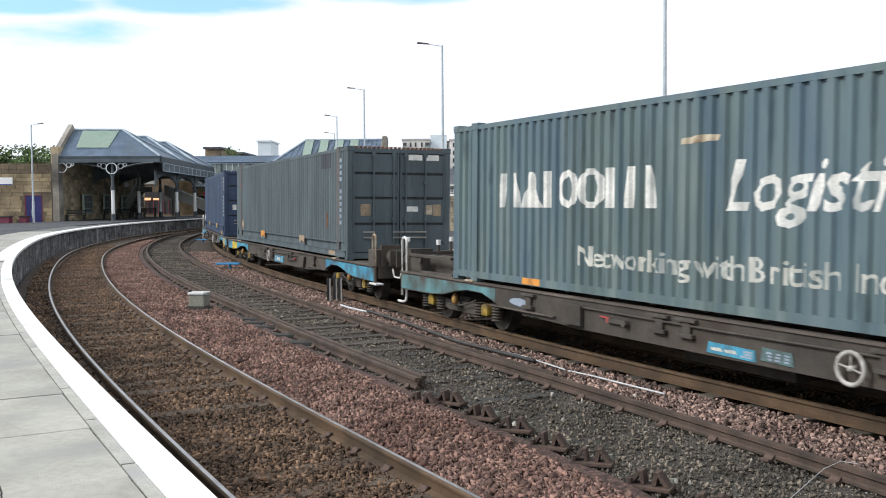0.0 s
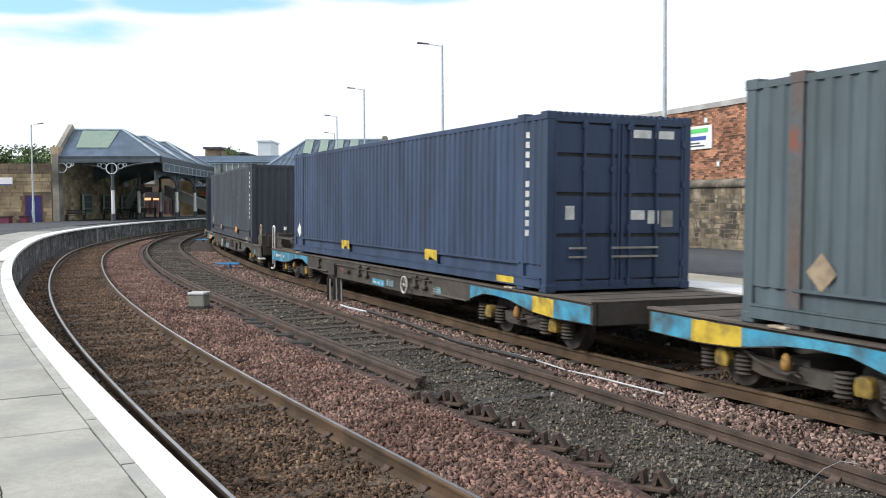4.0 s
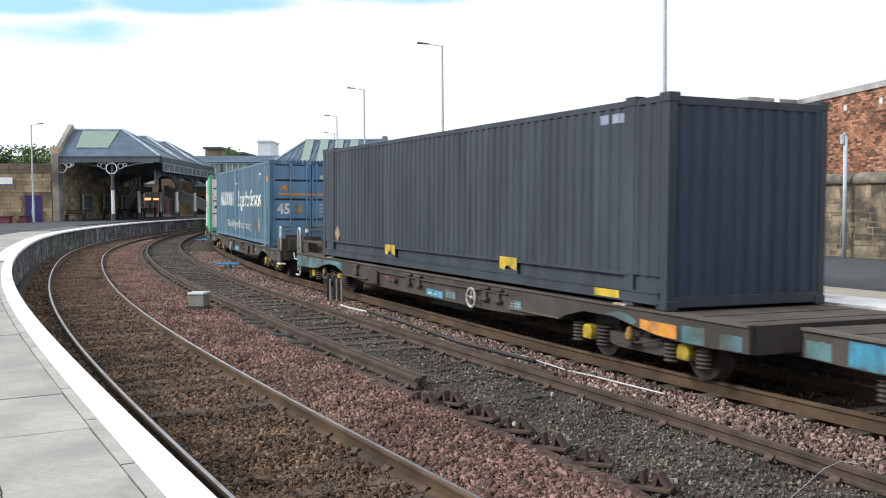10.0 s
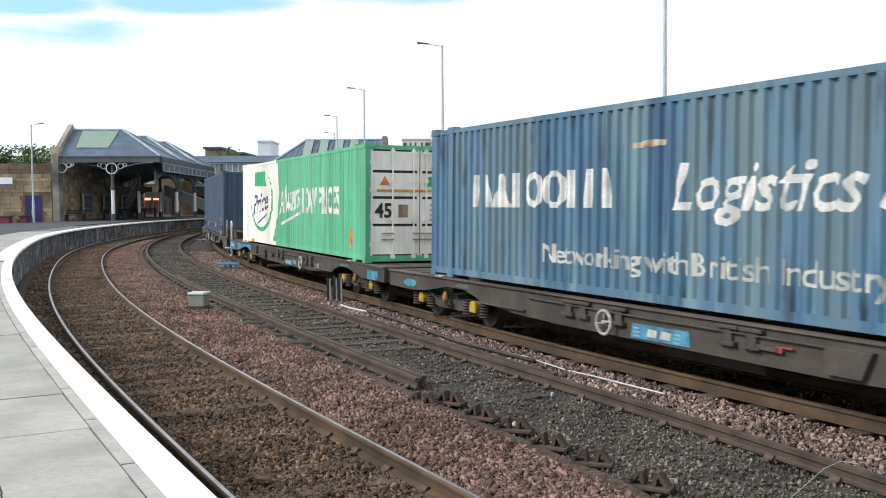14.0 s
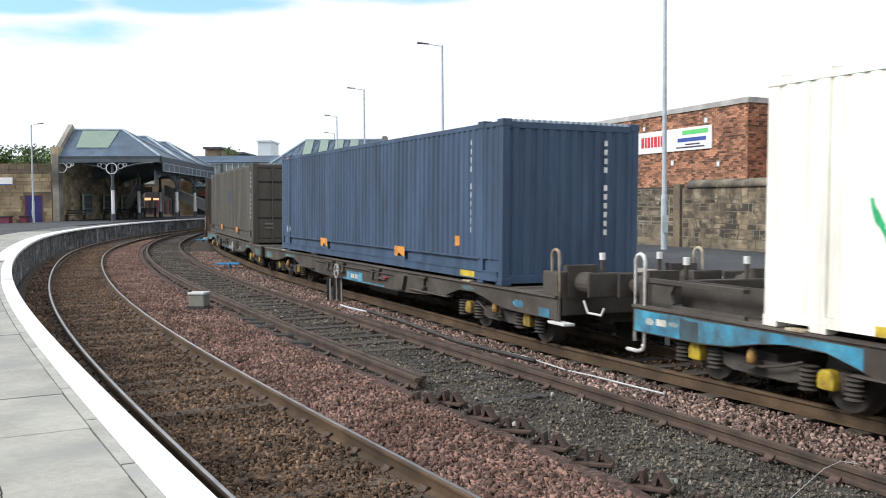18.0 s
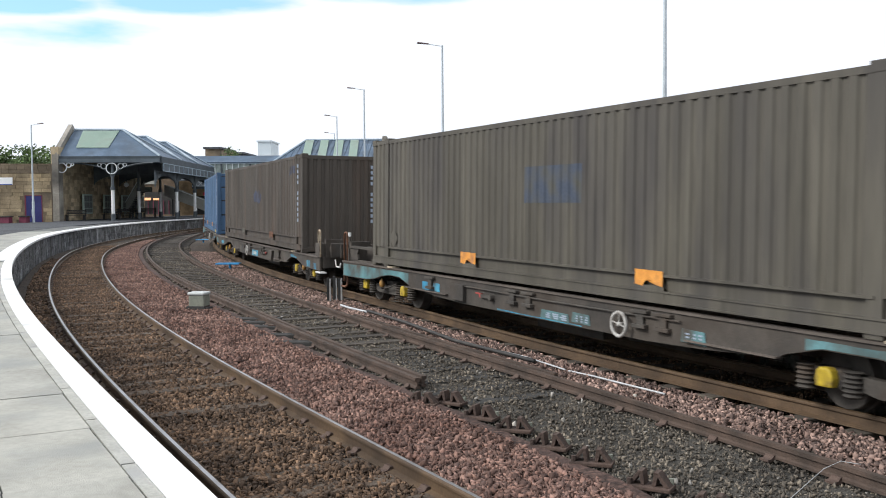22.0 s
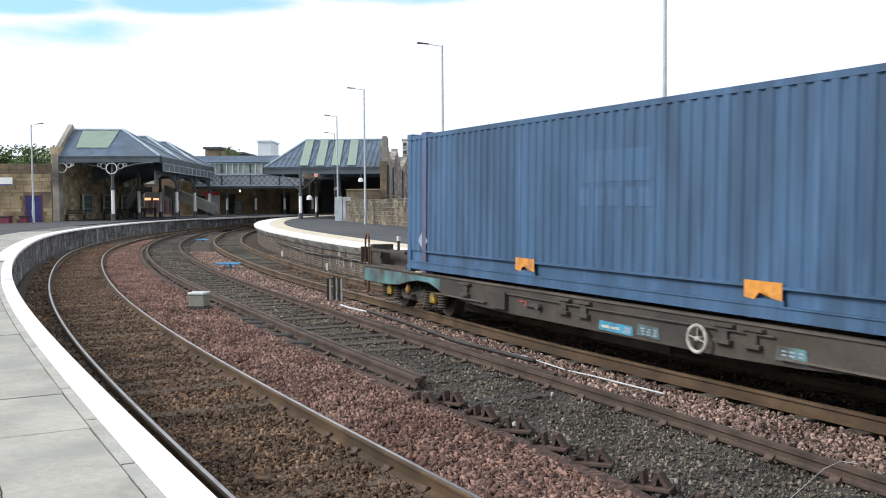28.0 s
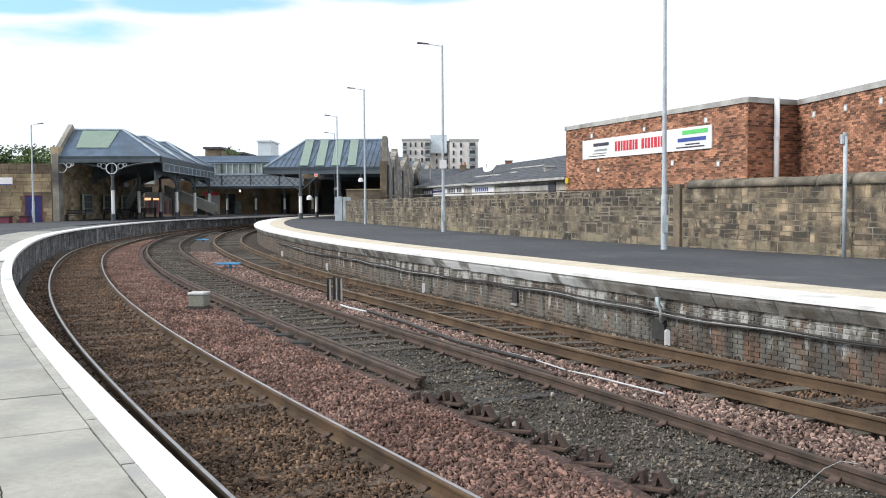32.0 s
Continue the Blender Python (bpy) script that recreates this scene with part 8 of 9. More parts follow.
def wagon(label, plates, patches, data_paint, grip, axle):
    """One half of a twin low flat wagon: x towards its outer end, rail top at z = 0."""
    w = thing("container_wagon", label, "wagon", "wagons of the train")
    b = 1.25
    top = Z_DECK - 0.012
    rnd = random.Random(len(label) * 7 + len(patches))
    for sg in (-1, 1):
        y = sg * b
        s = Shell()
        s.prism(SILL + [(8.46, top), (-8.6, top)], "y", y - 0.03, y + 0.03)
        part("side_sill", s, M_WAGON, w)
        s = Shell()
        s.box(-8.6, 8.46, y - 0.07, y + 0.055, top - 0.022, top + 0.006)
        part("sill_flange", s, M_FLANGE, w, "paler worn top flange")
        # lips that run on from the arches over the bogies
        for x0, x1 in ((3.0, 4.85), (-4.85, -3.4)):
            s = Shell()
            s.box(x0, x1, min(y, y + sg * 0.085), max(y, y + sg * 0.085), 0.497, 0.515)
            part("sill_lip", s, M_FLANGE, w)
        yo = y + sg * 0.034
        lo_, hi_ = min(yo, yo - sg * 0.006), max(yo, yo - sg * 0.006)
        for k, (x0, x1, z0, z1, mat, round_) in enumerate(patches):
            s = Shell()
            o = 0.0015 * (k % 3)
            s.prism(paint_shape(x0, x1, z0, z1, round_, rnd), "y", lo_ - o, hi_ + o)
            part("paint_patch", s, mat, w, "scuffed patch of old paint")
        # folding spigots in pairs, each a tread over a post and foot
        for x in ((0.68, 0.19, -2.54, -2.99, 3.7) if plates else (-2.2, -1.85, -1.05, 0.93, 1.3, 3.7)):
            s = Shell()
            s.box(x - 0.17, x + 0.17, y + sg * 0.02, y + sg * 0.10, top - 0.085, top - 0.045)
            s.box(x - 0.07, x + 0.07, y + sg * 0.03, y + sg * 0.075, 0.60, top - 0.08)
            s.box(x - 0.13, x + 0.13, y + sg * 0.03, y + sg * 0.105, 0.555, 0.605)
            part("folding_spigot", s, M_BOGIE, w, bevel=0.008)
        s = Shell()
        s.bar([(-3.3, y + sg * 0.06, 0.715), (-0.4, y + sg * 0.065, 0.70), (2.4, y + sg * 0.06, 0.71)], 0.014, n=6)
        part("brake_pipe", s, M_BOGIE, w)
        s = Shell()
        s.prism([(2.3, 0.45), (2.74, 0.45), (2.86, 0.73), (2.3, 0.73)], "y", min(y, y + sg * 0.10), max(y, y + sg * 0.10))
        part("equipment_box", s, M_WAGON, w, bevel=0.008)
        s = Shell()
        s.tube((1.34, y + sg * 0.03, 0.60), (1.34, y + sg * 0.11, 0.60), 0.05)
        s.box(1.38, 1.68, y + sg * 0.05, y + sg * 0.09, 0.575, 0.625)
        part("lever_bracket", s, M_BOGIE, w)
        s = Shell()
        s.box(1.66, 1.74, y + sg * 0.05, y + sg * 0.08, 0.57, 0.64)
        s.box(1.74, 1.88, y + sg * 0.06, y + sg * 0.08, 0.625, 0.645)
        part("red_handle", s, M_RED, w, "red brake release handle")
        # data panels and their small print
        y1_, y2_ = y + sg * 0.034, y + sg * 0.042
        for x0, x1, z0, z1, mat in (((-0.9, -0.14, 0.425, 0.56, data_paint), (-1.42, -0.96, 0.45, 0.60, M_WAGON_TEAL), (-3.74, -3.3, 0.47, 0.64, M_WAGON_TEAL)) if plates else ((-0.82, 0.30, 0.425, 0.62, data_paint),)):
            s = Shell()
            s.prism([(x0, z0), (x1, z0 + 0.01), (x1 - 0.02, z1), (x0 + 0.03, z1 - 0.01)], "y", min(y1_, y2_), max(y1_, y2_))
            part("data_panel", s, mat, w, "blue painted data panel")
            ya, yb = y + sg * 0.043, y + sg * 0.046
            n = max(3, int((x1 - x0) / 0.24))
            for i in range(n):
                xa = x0 + 0.06 + i * (x1 - x0 - 0.1) / n
                wd = (x1 - x0 - 0.16) / n * rnd.uniform(0.6, 0.95)
                if mat is M_WAGON_TEAL or i % 4 == 3 or i == 0:
                    for r in range(3):
                        s = Shell()
                        zb = z0 + 0.025 + (z1 - z0 - 0.05) * r / 3
                        s.box(xa, xa + wd * rnd.uniform(0.6, 1), min(ya, yb), max(ya, yb), zb, zb + 0.02)
                        part("data_bar", s, M_LETTER_FADED_GLINT, w)
                else:
                    s = Shell()
                    s.prism([(xa, z0 + 0.045), (xa + wd, z0 + 0.045), (xa + wd + 0.02, z1 - 0.06), (xa + 0.04, z1 - 0.05)], "y", min(ya, yb), max(ya, yb))
                    part("letter_block", s, M_LETTER_WORN, w)
        # brake handwheel
        s = Shell()
        c = (-2.19 if plates else -1.28, y + sg * 0.13, 0.565)
        s.ring(c, (0, 1, 0), 0.155, 0.024)
        s.tube((c[0] - 0.15, c[1], c[2] - 0.03), (c[0] + 0.15, c[1], c[2] + 0.03), 0.011)
        s.tube((c[0], c[1], c[2] - 0.02), (c[0], c[1], c[2] + 0.15), 0.008)
        s.tube((c[0], y, c[2]), (c[0], c[1] + sg * 0.02, c[2]), 0.03)
        part("handwheel", s, M_WHEEL_PAINT, w, "dirty white brake handwheel", smooth=True)
        for x in (-0.35 - END40, -0.35 + END40):
            s = Shell()
            s.box(x - 0.13, x + 0.13, y - 0.09, y + 0.075, top, top + 0.03)
            part("container_spigot", s, M_CREAMP, w, bevel=0.01)
        # end handrail, step and stirrup
        s = Shell()
        xr = 8.26
        low = 0.30 if plates else top
        s.bar([(xr, y, low), (xr, y, 1.40), (xr + 0.03, y, 1.46), (xr + 0.10, y, 1.485), (xr + 0.17, y, 1.46), (xr + 0.20, y, 1.40), (xr + 0.20, y, low + (0.06 if plates else 0))], 0.024)
        if plates:
            s.bar([(xr, y, 0.34), (xr + 0.02, y, 0.27), (xr + 0.12, y, 0.235), (xr + 0.36, y, 0.235)], 0.026)
        part("handrail", s, grip, w, "bent steel handrail", smooth=True)
        if not plates:
            s = Shell()
            s.bar([(8.5, y + sg * 0.02, top), (8.5, y + sg * 0.02, 0.47)], 0.02)
            part("step_hanger", s, M_WAGON, w)
            s = Shell()
            s.box(8.30, 8.74, y - 0.09, y + 0.09, 0.435, 0.475)
            part("step", s, M_WHITEP, w, "white shunter's step", bevel=0.012)
            s = Shell()
            s.bar([(8.55, y - sg * 0.35, 0.76), (8.66, y - sg * 0.35, 0.60), (9.0, y - sg * 0.35, 0.60), (9.06, y - sg * 0.35, 0.70)], 0.018)
            part("coupling_handle", s, M_WHITEP, w, "white painted coupling handle", smooth=True)
        # raised end plate with a long opening
        yy = y - sg * 0.10
        if plates:
            s = Shell()
            s.box(6.5, 8.3, yy - 0.02, yy + 0.02, top, top + 0.05)
            s.box(6.5, 8.3, yy - 0.05, yy + 0.05, top + 0.30, top + 0.35)
            s.prism([(7.85, top), (8.34, top), (8.34, top + 0.35), (7.6, top + 0.35), (7.76, top + 0.29), (7.84, top + 0.18), (7.78, top + 0.07)], "y", yy - 0.02, yy + 0.02)
            s.box(6.5, 8.0, yy - sg * 0.30 - 0.02, yy - sg * 0.30 + 0.02, top, top + 0.34)
            part("end_bracket", s, M_WAGON, w)
        else:
            s = Shell()
            s.box(8.05, 8.46, yy - 0.13, yy + 0.06, top, top + 0.34)
            part("end_bracket", s, M_WAGON, w, bevel=0.02)
        # buffers
        s = Shell()
        s.box(8.36, 8.5, sg * 0.88 - 0.24, sg * 0.88 + 0.24, 0.80, 1.26)
        s.tube((8.5, sg * 0.88, 1.02), (8.86, sg * 0.88, 1.02), 0.15, n=16)
        s.tube((8.86, sg * 0.88, 1.02), (9.0, sg * 0.88, 1.02), 0.11, n=16)
        buffer = part("buffer", s, M_WAGON, w)
        s = Shell()
        s.box(9.0, 9.045, sg * 0.88 - 0.26, sg * 0.88 + 0.26, 0.85, 1.19)
        part("buffer_head", s, M_BOGIE, buffer, bevel=0.03)
        s = Shell()
        s.tube((8.4, sg * 0.5, top + 0.3), (8.4, sg * 0.5, top + 0.5), 0.03)
        lamp_iron = part("lamp_bracket", s, M_WAGON, w)
        s = Shell()
        s.tube((8.4, sg * 0.5, top + 0.5), (8.4, sg * 0.5, top + 0.6), 0.045)
        part("bracket_cap", s, M_WHITEP, lamp_iron, "white painted cap")
    s = Shell()
    s.box(8.3, 8.46, -1.2, 1.2, 0.55, top + 0.30)
    part("headstock", s, M_WAGON, w, bevel=0.02)
    s = Shell()
    s.box(-8.6, -8.45, -1.2, 1.2, 0.5, top)
    part("inner_beam", s, M_WAGON, w, bevel=0.015)
    s = Shell()
    s.box(-8.45, 8.3, -0.28, 0.28, 0.40, top - 0.03)
    for x in (-7.6, -4.2, -2.0, 0, 2.0, 4.2, 7.6):
        s.box(x - 0.1, x + 0.1, -1.2, 1.2, 0.5, top - 0.03)
    part("centre_sill", s, M_BOGIE, w)
    for x0, x1 in ((-8.6, -6.9), (5.9, 8.4)):
        k = 0
        while x0 + 0.3 * k + 0.28 < x1:
            s = Shell()
            s.box(x0 + 0.3 * k, x0 + 0.3 * k + 0.28, -1.2, 1.2, top - 0.03, top - 0.004 + 0.006 * (k % 2))
            part("deck_plate", s, M_WOOD, w)
            k += 1
    s = Shell()
    s.bar([(8.46, 0.1, 0.95), (8.75, 0.1, 0.72), (8.9, -0.2, 0.62), (8.95, -0.3, 0.68)], 0.03)
    s.bar([(8.46, 0, 1.0), (9.04, 0, 0.95)], 0.05)
    part("coupling", s, M_BOGIE, w)
    s = Shell()
    s.box(-0.9, 0.9, -0.7, 0.7, 0.16, 0.40)
    s.tube((-2.6, 0.4, 0.34), (-1.2, 0.4, 0.34), 0.17)
    part("brake_gear", s, M_BOGIE, w)
    for xc in (6.35, -6.35):
        s = Shell()
        for sg in (-1, 1):
            y = sg * 1.0
            s.prism([(xc - 1.3, 0.30), (xc - 0.72, 0.30), (xc - 0.45, 0.24), (xc + 0.45, 0.24), (xc + 0.72, 0.30), (xc + 1.3, 0.30), (xc + 1.3, 0.46), (xc + 0.5, 0.42), (xc - 0.5, 0.42), (xc - 1.3, 0.46)], "y", y - 0.06, y + 0.06)
        s.box(xc - 0.18, xc + 0.18, -1.0, 1.0, 0.30, 0.5)
        bogie = part("bogie", s, M_BOGIE, w)
        for sg in (-1, 1):
            # slack adjuster that hangs between the axles on a bent rod
            s = Shell()
            s.lathe([(0.37, 0.03), (0.40, 0.055), (0.46, 0.062), (0.52, 0.045), (0.56, 0.02)], 12, (xc + 0.02, sg * 1.17))
            part("adjuster", s, M_ADJUSTER, bogie, "rusty orange adjuster cap", smooth=True)
            s = Shell()
            s.bar([(xc - 0.7, sg * 1.14, 0.50), (xc - 0.4, sg * 1.16, 0.41), (xc - 0.1, sg * 1.17, 0.36), (xc + 0.12, sg * 1.17, 0.36), (xc + 0.22, sg * 1.16, 0.33)], 0.014)
            s.box(xc - 0.1, xc + 0.14, sg * 1.17 - 0.07, sg * 1.17 + 0.07, 0.35, 0.372)
            part("rod", s, M_WAGON, bogie)
        for xa in (xc - 1.02, xc + 1.02):
            s = Shell()
            pr = [(-0.9, 0.07), (-0.83, 0.07), (-0.83, 0.33), (-0.70, 0.345), (-0.70, 0.37), (-0.66, 0.37), (-0.66, 0.08)]
            s.lathe(pr + [(-y_, r_) for y_, r_ in pr[::-1]], 28)
            wheels = part("wheelset", s, M_WHEEL, bogie)
            wheels.location = (xa, 0, 0.35)
            for sg in (-1, 1):
                s = Shell()
                s.box(xa - 0.15, xa + 0.15, sg * 0.98 - 0.09, sg * 0.98 + 0.09, 0.25, 0.46)
                part("axle_housing", s, M_BOGIE, bogie, bevel=0.02)
                s = Shell()
                lo_, hi_ = sorted((sg * 1.05, sg * 1.17))
                s.prism([(xa - 0.105, 0.27), (xa + 0.105, 0.27), (xa + 0.115, 0.36), (xa + 0.095, 0.44), (xa + 0.05, 0.475), (xa - 0.05, 0.475), (xa - 0.095, 0.44), (xa - 0.115, 0.36)], "y", lo_, hi_)
                part("axle_box", s, axle, bogie, "yellow painted axle box cover", bevel=0.03)
                for dx in (-0.30, 0.30):
                    s = Shell()
                    zz = [0.20 + 0.024 * k for k in range(12)]
                    s.lathe([(z_, 0.105 if k % 2 else 0.07) for k, z_ in enumerate(zz)], 12, (xa + dx, sg * 1.08))
                    part("coil_spring", s, M_BOGIE, bogie)
    return w


def arc_table(line):
    ys = np.linspace(235, -215, 9001)
    xs = line(ys)
    d = np.r_[0, np.cumsum(np.hypot(np.diff(xs), np.diff(ys)))]
    return d - np.interp(14.0, ys[::-1], d[::-1]), xs, ys


ARC_S, ARC_X, ARC_Y = arc_table(FAR)


def on_track(s):
    return Vector((np.interp(s, ARC_S, ARC_X), np.interp(s, ARC_S, ARC_Y), Z_FAR + 0.009))


def run(t):
    """How far the train has come, in metres, at t seconds: a slowly easing pace."""
    return 6.55 * t - 0.00775 * t * t


LEAN = Matrix.Rotation(radians(-0.85), 4, "X")  # the springs take up part of the cant


def wagon_pose(t, head, first):
    """The pose of a wagon whose container's head end lies at head along the train."""
    c = run(t) + (head - 6.35 if first else head - 7.05)
    a, b = (6.25, 6.45) if first else (6.45, 6.25)
    p, q = on_track(c + a), on_track(c - b)
    d = (p - q).normalized()
    o = q + d * b
    return Matrix.Translation(o) @ Matrix.Rotation(math.atan2(d.y, d.x), 4, "Z") @ LEAN


HALF_TURN = Matrix.Rotation(math.pi, 4, "Z")
TIMES = [0.4 * k for k in range(81)]
ROLL_TIMES = [0.08 * k for k in range(401)]
# container, head along the train, which way the wagon faces, where the box sits on it
RIDE = [("a", 9.85, False, 0.46), ("b", -9.33, True, -0.20), ("c", -26.65, False, 0.65), ("d", -45.58, True, -0.16), ("e", -62.53, False, 0.48),
        ("f", -81.51, True, -0.01), ("g", -98.40, False, 0.62), ("h", -117.40, True, 0.06), ("i", -134.20, False, 0.06), ("j", -153.35, True, -0.13), ("k", -169.68, False, 0.49)]
B_, T_, Y_, O_ = M_WAGON_BLUE, M_WAGON_TEAL, M_YELLOW, M_ORANGE
FULL = 0.78
OUTER = (4.75, 8.42, 0.3, FULL)
INNER = (-8.55, -4.9, 0.3, FULL)
SPOTS = [(3.85, 4.2, 0.58, 0.69, T_, True), (5.48, 5.98, 0.58, 0.72, B_, True), (7.05, 7.3, 0.66, 0.74, T_, True), (7.95, 8.3, 0.52, 0.62, T_, True), (-7.9, -7.3, 0.55, 0.70, B_, True), (-5.7, -5.2, 0.68, 0.75, T_, True)]
SCRAWL = [(8.0 - 0.24 * k, 8.2 - 0.24 * k, 0.60 + 0.015 * (k % 3), 0.69 + 0.01 * (k % 2), M_LETTER_WORN, k % 2 == 0) for k in range(5)]
PATCHES = {
    "a": [(*OUTER, T_, False), (*INNER, T_, False), (3.7, 4.3, 0.56, 0.68, M_LETTER_FADED_GLINT, True)],
    "b": [(*OUTER, B_, False), (*INNER, B_, False), (-7.76, -6.89, 0.3, FULL, Y_, False)],
    "c": [(*OUTER, B_, False), (*INNER, B_, False), (-7.6, -7.0, 0.3, FULL, Y_, False)] + SCRAWL,
    "d": [(-8.55, -8.2, 0.5, 0.72, T_, False), (-7.97, -7.5, 0.5, FULL, B_, False), (-7.5, -6.46, 0.52, 0.72, O_, False), (-6.4, -5.3, 0.6, 0.76, T_, False), (-5.1, -4.85, 0.53, 0.66, T_, False),
          (7.1, 7.4, 0.53, 0.68, T_, True), (7.9, 8.15, 0.50, 0.62, T_, False), (5.55, 5.95, 0.56, 0.68, T_, True), (4.75, 5.1, 0.60, 0.72, T_, True)],
    "e": [(*OUTER, T_, False), (-7.9, -7.5, 0.5, 0.72, T_, False), (-7.4, -6.7, 0.53, 0.70, O_, False), (-8.5, -8.15, 0.52, 0.70, T_, False), (-6.6, -5.9, 0.56, 0.74, T_, True), (3.6, 4.0, 0.6, 0.7, T_, True)],
    "f": SPOTS,
    "g": [(*OUTER, B_, False), (-8.2, -7.5, 0.52, 0.72, B_, False), (-6.2, -5.5, 0.62, 0.75, T_, True), (7.15, 7.5, 0.48, 0.75, M_WAGON, False)] + SCRAWL[:3],
    "h": [(7.15, 7.5, 0.56, 0.68, B_, True), (7.95, 8.25, 0.50, 0.64, B_, False), (5.3, 5.8, 0.68, 0.76, T_, True), (-8.4, -7.7, 0.56, 0.72, T_, False), (-6.2, -5.3, 0.62, 0.75, T_, False), (-1.1, 1.6, 0.40, 0.45, B_, False)],
    "i": [(*OUTER, T_, False), (3.35, 4.1, 0.52, 0.68, B_, False), (-8.4, -7.4, 0.55, 0.74, T_, False), (-6.2, -5.2, 0.60, 0.76, T_, False), (-1.2, 1.2, 0.40, 0.44, B_, False)],
    "j": [(5.2, 5.65, 0.64, 0.76, B_, False), (5.6, 5.95, 0.56, 0.72, B_, False), (7.15, 7.5, 0.53, 0.70, B_, False), (7.9, 8.15, 0.49, 0.66, B_, False), (-7.8, -7.1, 0.55, 0.7, B_, True)],
    "k": [(*OUTER, T_, False), (-8.4, -7.2, 0.55, 0.74, T_, False), (-5.6, -4.9, 0.56, 0.7, B_, True)]}
wagons = {}
for key, head, first, sits in RIDE:
    bright = key in "bcg"
    lab = "low brown container flat wagon with " + ("bright blue" if bright else "faded teal") + (" and yellow" if key in "bc" else " and orange" if key in "de" else "") + " paint"
    grip = M_RUSTY if key in "ik" else M_CREAMP if key in "bdhj" else M_WHITEP
    wagons[key] = wagon(lab, not first, PATCHES[key], M_WAGON_TEAL if key in "di" else M_WAGON_BLUE, grip, M_AXLE_BRIGHT if key in "efgij" else M_AXLE)


def motions():
    """The train runs in from the station, past the camera and away."""
    for key, head, first, sits in RIDE:
        rows_w, rows_c = [], []
        for t in TIMES:
            m = wagon_pose(t, head, first)
            rows_w.append((t, m if first else m @ HALF_TURN))
            rows_c.append((t, m @ Matrix.Translation((sits, 0, Z_DECK))))
        walk(wagons[key], rows_w)
        walk(boxes[key], rows_c)
        # the wheels roll on the rails
        way = 1 if first else -1
        for wheels in wagons[key].children_recursive:
            if wheels.name.startswith("wheelset"):
                at = Matrix.Translation(wheels.location)
                walk(wheels, [(t, at @ Matrix.Rotation(way * run(t) / 0.345, 4, "Y")) for t in ROLL_TIMES])

# ---- small things on the tracks ----
M_BLUE_BOARD = shade("blue_board", (0.02, 0.22, 0.50), (0.04, 0.33, 0.65), 3.0, 0.5)
M_CASE = shade("grey_case", (0.20, 0.21, 0.17), (0.29, 0.30, 0.25), 4.0, 0.8, dirt=(0.12, 0.12, 0.09), dscale=4)
M_CASE_TOP = shade("case_lid", (0.46, 0.48, 0.47), (0.58, 0.60, 0.59), 4.0, 0.6)
M_CABLE = shade("pale_cable", (0.42, 0.43, 0.44), (0.55, 0.56, 0.57), 4.0, 0.6)
M_PIPE = shade("pale_blue_pipe", (0.38, 0.48, 0.50), (0.5, 0.6, 0.62), 4.0, 0.6, dirt=(0.25, 0.26, 0.26), dscale=4)
M_CABLE_DARK = shade("dark_cable", (0.03, 0.03, 0.03), (0.06, 0.055, 0.05), 4.0, 0.7)
M_PALE_POST = shade("pale_post", (0.35, 0.36, 0.36), (0.5, 0.5, 0.5), 4.0, 0.7, dirt=(0.2, 0.19, 0.18), dscale=4)

case = thing("trackside_case", "small grey trackside equipment case with pale lid", "equipment case", at=pose(-5.3, 20.7, -0.2, 0, 0, -12))
s = Shell()
s.box(-0.18, 0.18, -0.15, 0.15, 0.1, 0.36)
part("case_body", s, M_CASE, case, bevel=0.03)
s = Shell()
s.box(-0.2, 0.2, -0.17, 0.17, 0.36, 0.43)
part("lid", s, M_CASE_TOP, case, "pale domed lid", bevel=0.035)
s = Shell()
for dx in (-0.14, 0.14):
    s.box(dx - 0.04, dx + 0.04, -0.14, 0.14, -0.05, 0.13)
part("feet", s, M_CHAIR, case)
s = Shell()
s.box(-0.21, 0.21, -0.19, -0.155, 0.02, 0.13)
part("kick_plate", s, M_DARK, case)

s = Shell()
s.box(-0.25, 0.25, -0.16, 0.16, -0.05, 0.1)
part("plinth", s, M_TIMBER, case, bevel=0.02)
for x, y, a, w in ((-3.85, 18.95, -3, 0.62), (-3.72, 18.35, 2, 0.6), (-3.5, 17.75, -4, 0.55), (-2.75, 16.6, 5, 0.5), (-2.35, 15.7, -2, 0.5)):
    tb = thing("old_timber", "blackened sleeper end half sunk in the ballast", "timber", "sleeper ends beside the siding", at=pose(x, y, -0.2, 0, 0, a))
    s = Shell()
    s.box(-w, w, -0.12, 0.12, -0.06, 0.065)
    part("baulk", s, M_TIMBER, tb, bevel=0.02)
    s = Shell()
    s.box(w - 0.3, w - 0.08, -0.09, 0.09, 0.06, 0.085)
    part("iron_plate", s, M_CHAIR, tb)

stub = thing("marker_posts", "short black posts with pale uprights between the tracks", "post", at=Matrix.Translation((-2.55, 22.6, -0.22)))
for dx, w, h, m in ((-0.18, 0.026, 0.58, M_BLACKP), (-0.125, 0.016, 0.56, M_PALE_POST), (-0.03, 0.03, 0.62, M_BLACKP), (0.02, 0.012, 0.58, M_PALE_POST), (0.085, 0.028, 0.56, M_BLACKP), (0.14, 0.018, 0.57, M_PALE_POST)):
    s = Shell()
    s.box(dx - w, dx + w, -0.04, 0.04, 0, h)
    part("upright", s, m, stub, bevel=0.01)
s = Shell()
s.box(-0.2, 0.16, -0.02, 0.02, 0.545, 0.575)
part("crossbar", s, M_BLACKP, stub)

